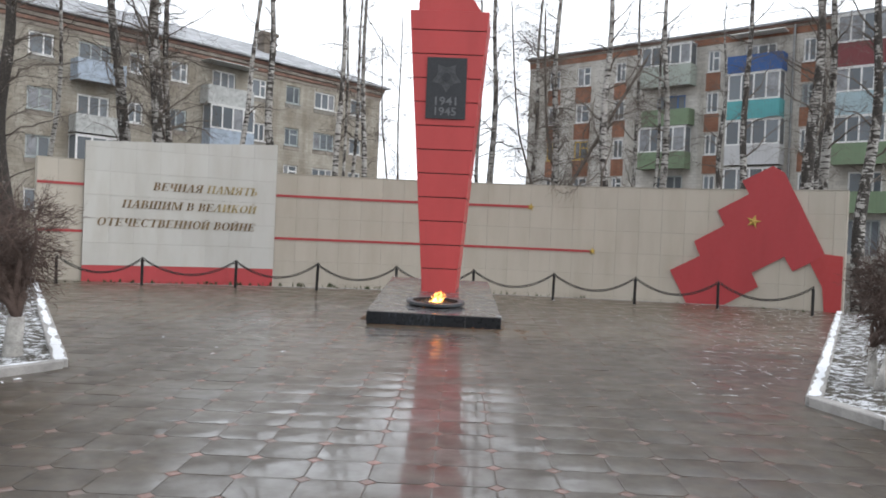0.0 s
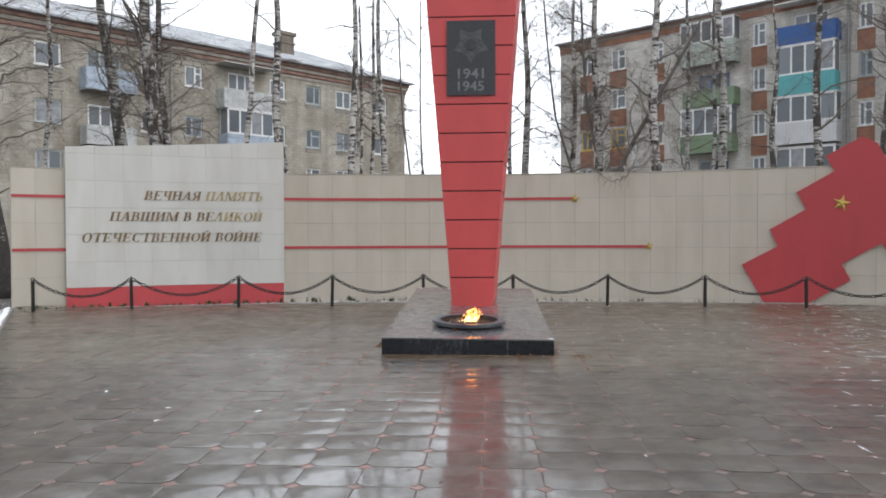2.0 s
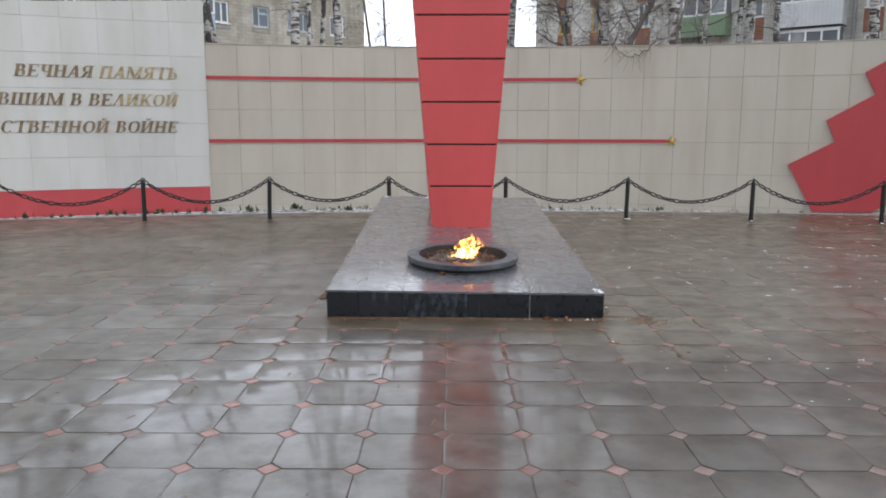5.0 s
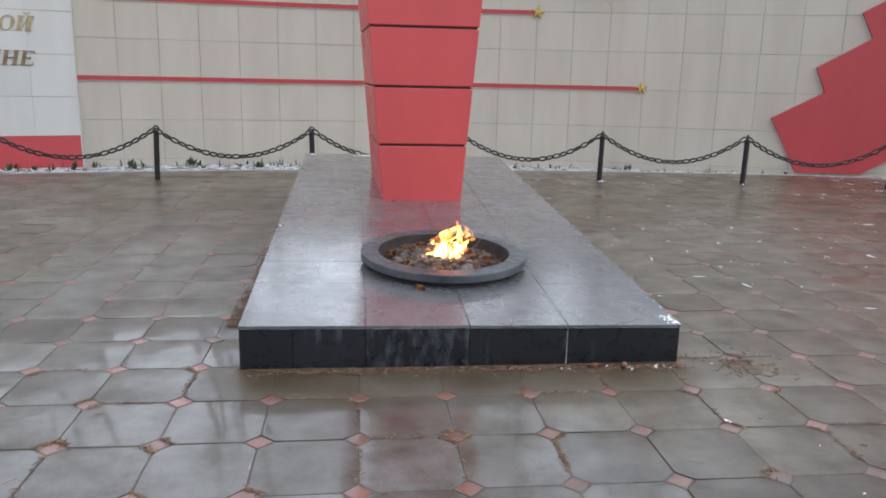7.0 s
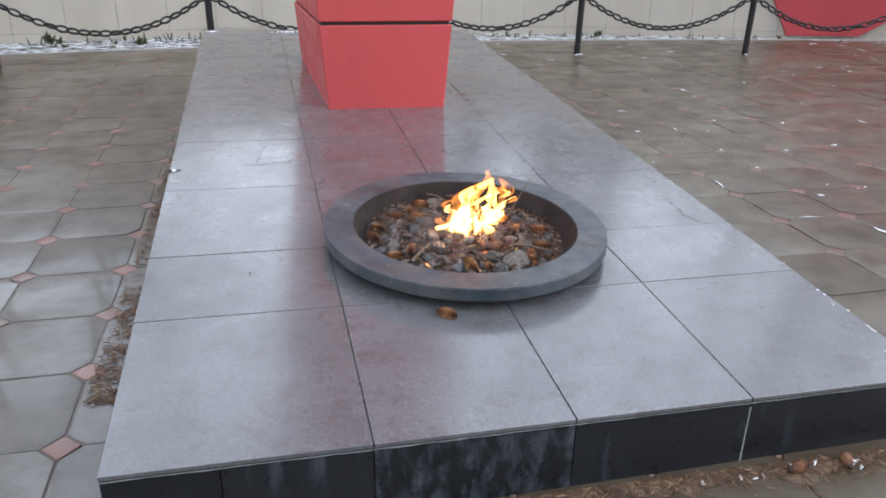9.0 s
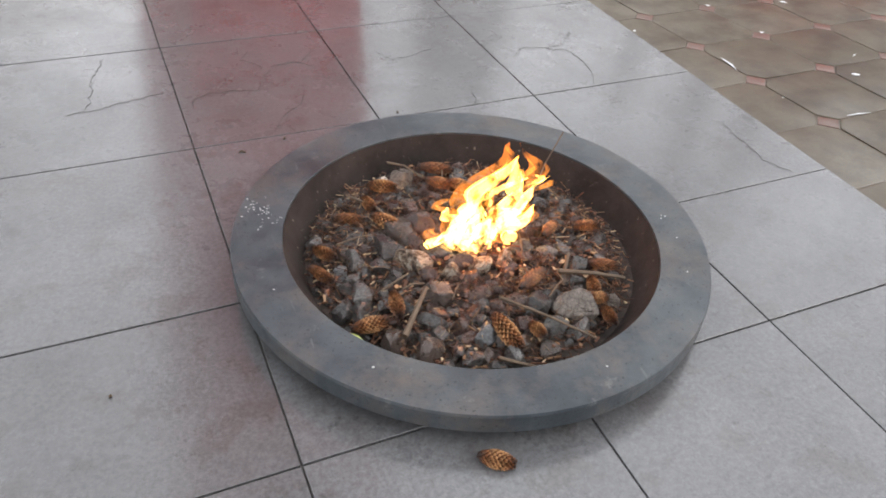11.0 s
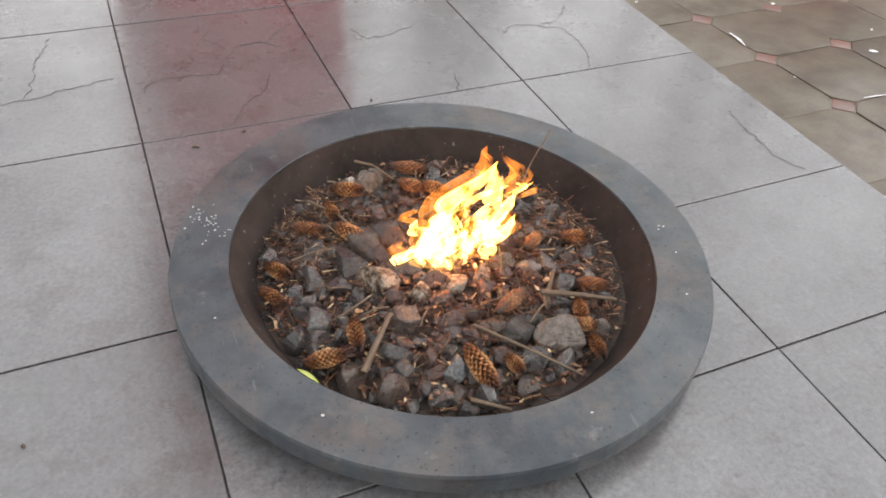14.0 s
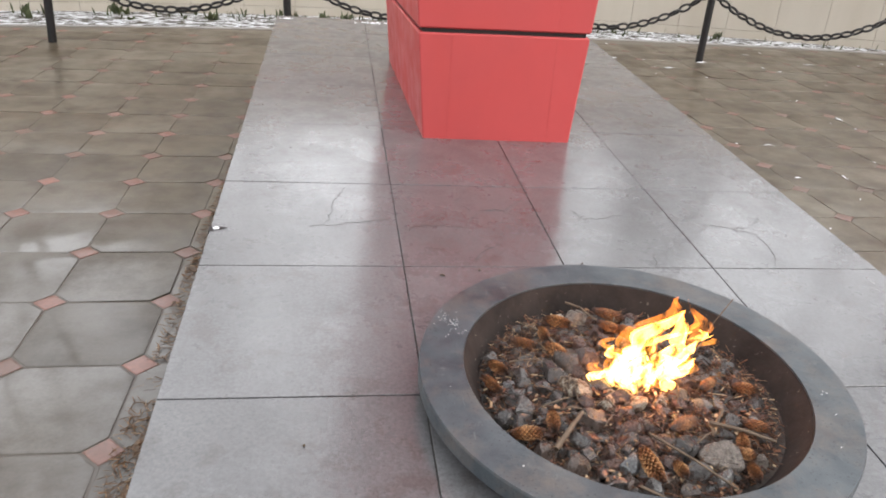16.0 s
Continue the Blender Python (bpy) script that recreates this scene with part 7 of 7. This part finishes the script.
# a drooping branch of a dark tree that hangs over the wall's top, and a bare one against the sky
def long_branch(parent, base, pts, r):
    t = Tubes()
    ctl = [Vector(p) - base for p in pts]
    wob = random.Random(round(ctl[0].x * 100))
    q = [ctl[0]]
    for a, b in zip(ctl, ctl[1:]):
        for k in (1, 2, 3):
            q.append(a + (b - a) * k / 3 + Vector((wob.gauss(0, 0.03), wob.gauss(0, 0.03), wob.gauss(0, 0.035))) * (k < 3))
    t.add(q, [r * (1 - 0.75 * i / len(q)) for i in range(len(q))], 6)
    shared("limb", t.mesh("limb"), TWIG, parent, smooth=True)
    rr, f = random.Random(len(pts)), Tubes()
    for a, b in zip(q, q[1:]):
        for k in range(3):
            s = a + (b - a) * rr.random()
            e = Vector((rr.gauss(0, 0.5), rr.gauss(0, 0.25), -0.3 + rr.gauss(0, 0.6))).normalized() * rr.uniform(0.12, 0.42)
            f.add([s, s + e * 0.5 + Vector((rr.gauss(0, 0.02), 0, 0)), s + e], [0.004, 0.003, 0.002], 3)
    tagged(shared("crown", f.mesh("crown"), TWIG, parent), kind="stuff")


hung = group_at("tree", Matrix.Translation((3.6, 23.2, 0)), "low crooked sapling with a branch drooping over the wall", "tree", "birches behind the wall")
bole = Tubes()
bole.add([Vector(p) for p in ((0.3, 0, -0.3), (0.25, 0, 1.2), (0.14, -0.1, 2.6), (0.1, -0.4, 3.5), (0.3, -0.3, 4.1), (0.5, 0.0, 4.9))], [0.05, 0.045, 0.038, 0.03, 0.018, 0.006], 8)
shared("trunk", bole.mesh("trunk"), TWIG, hung, smooth=True)
BASE = Vector((3.6, 23.2, 0))
long_branch(hung, BASE, [(3.7, 22.75, 3.55), (3.55, 22.0, 3.42), (3.12, 21.3, 3.15), (2.86, 21.18, 3.04), (2.64, 21.15, 2.88), (2.45, 21.15, 2.77), (2.18, 21.15, 2.88), (2.05, 21.2, 3.0)], 0.02)
long_branch(hung, BASE, [(3.72, 22.8, 3.5), (3.58, 22.3, 3.8), (3.45, 22.2, 3.72), (3.3, 22.2, 3.45)], 0.016)
long_branch(hung, BASE, [(3.75, 22.8, 3.4), (4.0, 22.0, 3.35), (4.05, 21.3, 3.1), (4.12, 21.2, 2.9)], 0.014)
old = bpy.data.objects["tree"]
OLD = Vector((-14.61, 23.5, 0))
long_branch(old, OLD, [(-14.85, 23.5, 5.3), (-14.3, 23.45, 6.1), (-13.6, 23.4, 6.27), (-12.95, 23.4, 6.25), (-12.1, 23.4, 6.5)], 0.032)
long_branch(old, OLD, [(-14.8, 23.5, 4.0), (-13.8, 23.4, 4.33), (-13.0, 23.4, 4.64), (-12.2, 23.4, 4.95)], 0.03)
forked = bpy.data.objects["tree.003"]
FORKED = Vector((-9.48, 23.15, 0))
long_branch(forked, FORKED, [(-9.82, 23.3, 6.4), (-10.2, 23.3, 7.3), (-10.5, 23.3, 7.9), (-10.9, 23.3, 9.0)], 0.06)
long_branch(forked, FORKED, [(-9.75, 23.3, 7.0), (-9.0, 23.3, 7.53), (-8.24, 23.3, 8.03), (-7.6, 23.3, 8.3)], 0.022)
long_branch(forked, FORKED, [(-9.85, 23.3, 5.7), (-10.37, 23.3, 6.3), (-10.78, 23.3, 6.8), (-11.2, 23.3, 7.05)], 0.026)
sway = bpy.data.objects["tree.010"]
long_branch(sway, Vector((-3.5, 24.5, 0)), [(-3.85, 24.45, 9.3), (-3.7, 23.6, 8.6), (-3.38, 23.1, 7.78), (-3.11, 23.0, 7.4), (-2.83, 23.0, 6.95), (-2.49, 23.0, 6.55), (-2.14, 23.0, 6.14)], 0.022)


# ---- shrubs in the beds ----
def shrub(x, y, seed, stems, crown_c, crown_r, count, label, white=0.5, stem_r=0.07):
    """A clipped shrub: whitewashed stems that fork again and again into a dense ball of twigs."""
    rr = random.Random(seed)
    s = group_at("shrub", Matrix.Translation((x, y, 0.02)), label, "shrub", "shrubs beside the paving")
    c = Vector(crown_c)
    fine = Tubes()
    ends = []
    for k in range(stems):
        a = 2 * math.pi * k / stems + rr.uniform(-0.3, 0.3)
        foot = Vector((0.1 * math.cos(a) * (stems > 1), 0.1 * math.sin(a) * (stems > 1), -0.06))
        fork = foot + Vector((0.1 * math.cos(a), 0.1 * math.sin(a), white))
        fork.x += c.x * 0.3
        tb = Tubes()
        tb.add([foot, foot * 0.4 + fork * 0.6 + Vector((rr.gauss(0, 0.015), 0, -0.05)), fork], [stem_r * 1.15, stem_r * 0.95, stem_r * 0.85], 10)
        shared("stem", tb.mesh("stem"), WHITEWASH, s, "whitewashed stem", True)
        for q in range(9 // stems + 2):
            u = Vector((rr.gauss(0, 1), rr.gauss(0, 1), rr.gauss(0.2, 0.7))).normalized()
            tip = c + u * crown_r * 0.55
            pts = [fork + (tip - fork) * (i / 5) + Vector((rr.gauss(0, 0.03), rr.gauss(0, 0.03), rr.gauss(0.02, 0.02))) * (i > 0) for i in range(6)]
            lim = Tubes()
            lim.add(pts, [stem_r * 0.5 * (1 - 0.16 * i) for i in range(6)], 6)
            shared("limb", lim.mesh("limb"), BUSH, s, smooth=True)
            ends += pts[2:]
    second = []
    for k in range(150):
        p = rr.choice(ends).copy()
        e = ((p - c) / crown_r + Vector((rr.gauss(0, 0.8), rr.gauss(0, 0.8), rr.gauss(0.1, 0.6)))).normalized()
        pts = [p + e * (crown_r * 0.5 * i / 3) + Vector((rr.gauss(0, 0.02), rr.gauss(0, 0.02), rr.gauss(0, 0.02))) * (i > 0) for i in range(4)]
        fine.add(pts, [0.009, 0.0075, 0.006, 0.0045], 4)
        second += pts[1:]
    for k in range(count):
        p = rr.choice(second) + Vector((rr.gauss(0, 0.05), rr.gauss(0, 0.05), rr.gauss(0, 0.05)))
        e = ((p - c) / crown_r * 0.8 + Vector((rr.gauss(0, 0.6), rr.gauss(0, 0.6), rr.gauss(0.15, 0.5)))).normalized()
        room = max(0.16, 1.15 - (p - c).length / crown_r)
        L = crown_r * min(0.5, room) * rr.uniform(0.5, 1.1)
        pts = [p.copy()]
        for i in range(4):
            e = (e + Vector((rr.gauss(0, 0.24), rr.gauss(0, 0.24), rr.gauss(0.02, 0.2)))).normalized()
            p = p + e * L / 4
            pts.append(p.copy())
        w = rr.uniform(0.002, 0.0045)
        fine.add(pts, [w, w * 0.85, w * 0.7, w * 0.5, w * 0.35], 3)
    tagged(shared("crown", fine.mesh("crown"), BUSH, s), kind="stuff")


shrub(-4.85, 7.7, 3, 2, (-0.2, 0.0, 1.3), 0.74, 5200, "dense leafless brown shrub with a whitewashed stem", 0.5, 0.095)
shrub(4.2, 8.2, 5, 3, (0.42, 0.1, 1.2), 0.64, 4200, "dense leafless brown shrub with whitewashed stems", 0.5, 0.05)
shrub(-8.6, 11.5, 7, 2, (0.0, 0.0, 1.2), 0.6, 900, "leafless brown shrub standing in the snowy bed", 0.4, 0.07)
shrub(6.6, 11.8, 9, 3, (0.2, 0.0, 1.1), 0.6, 900, "leafless brown shrub standing in the snowy bed", 0.45, 0.05)
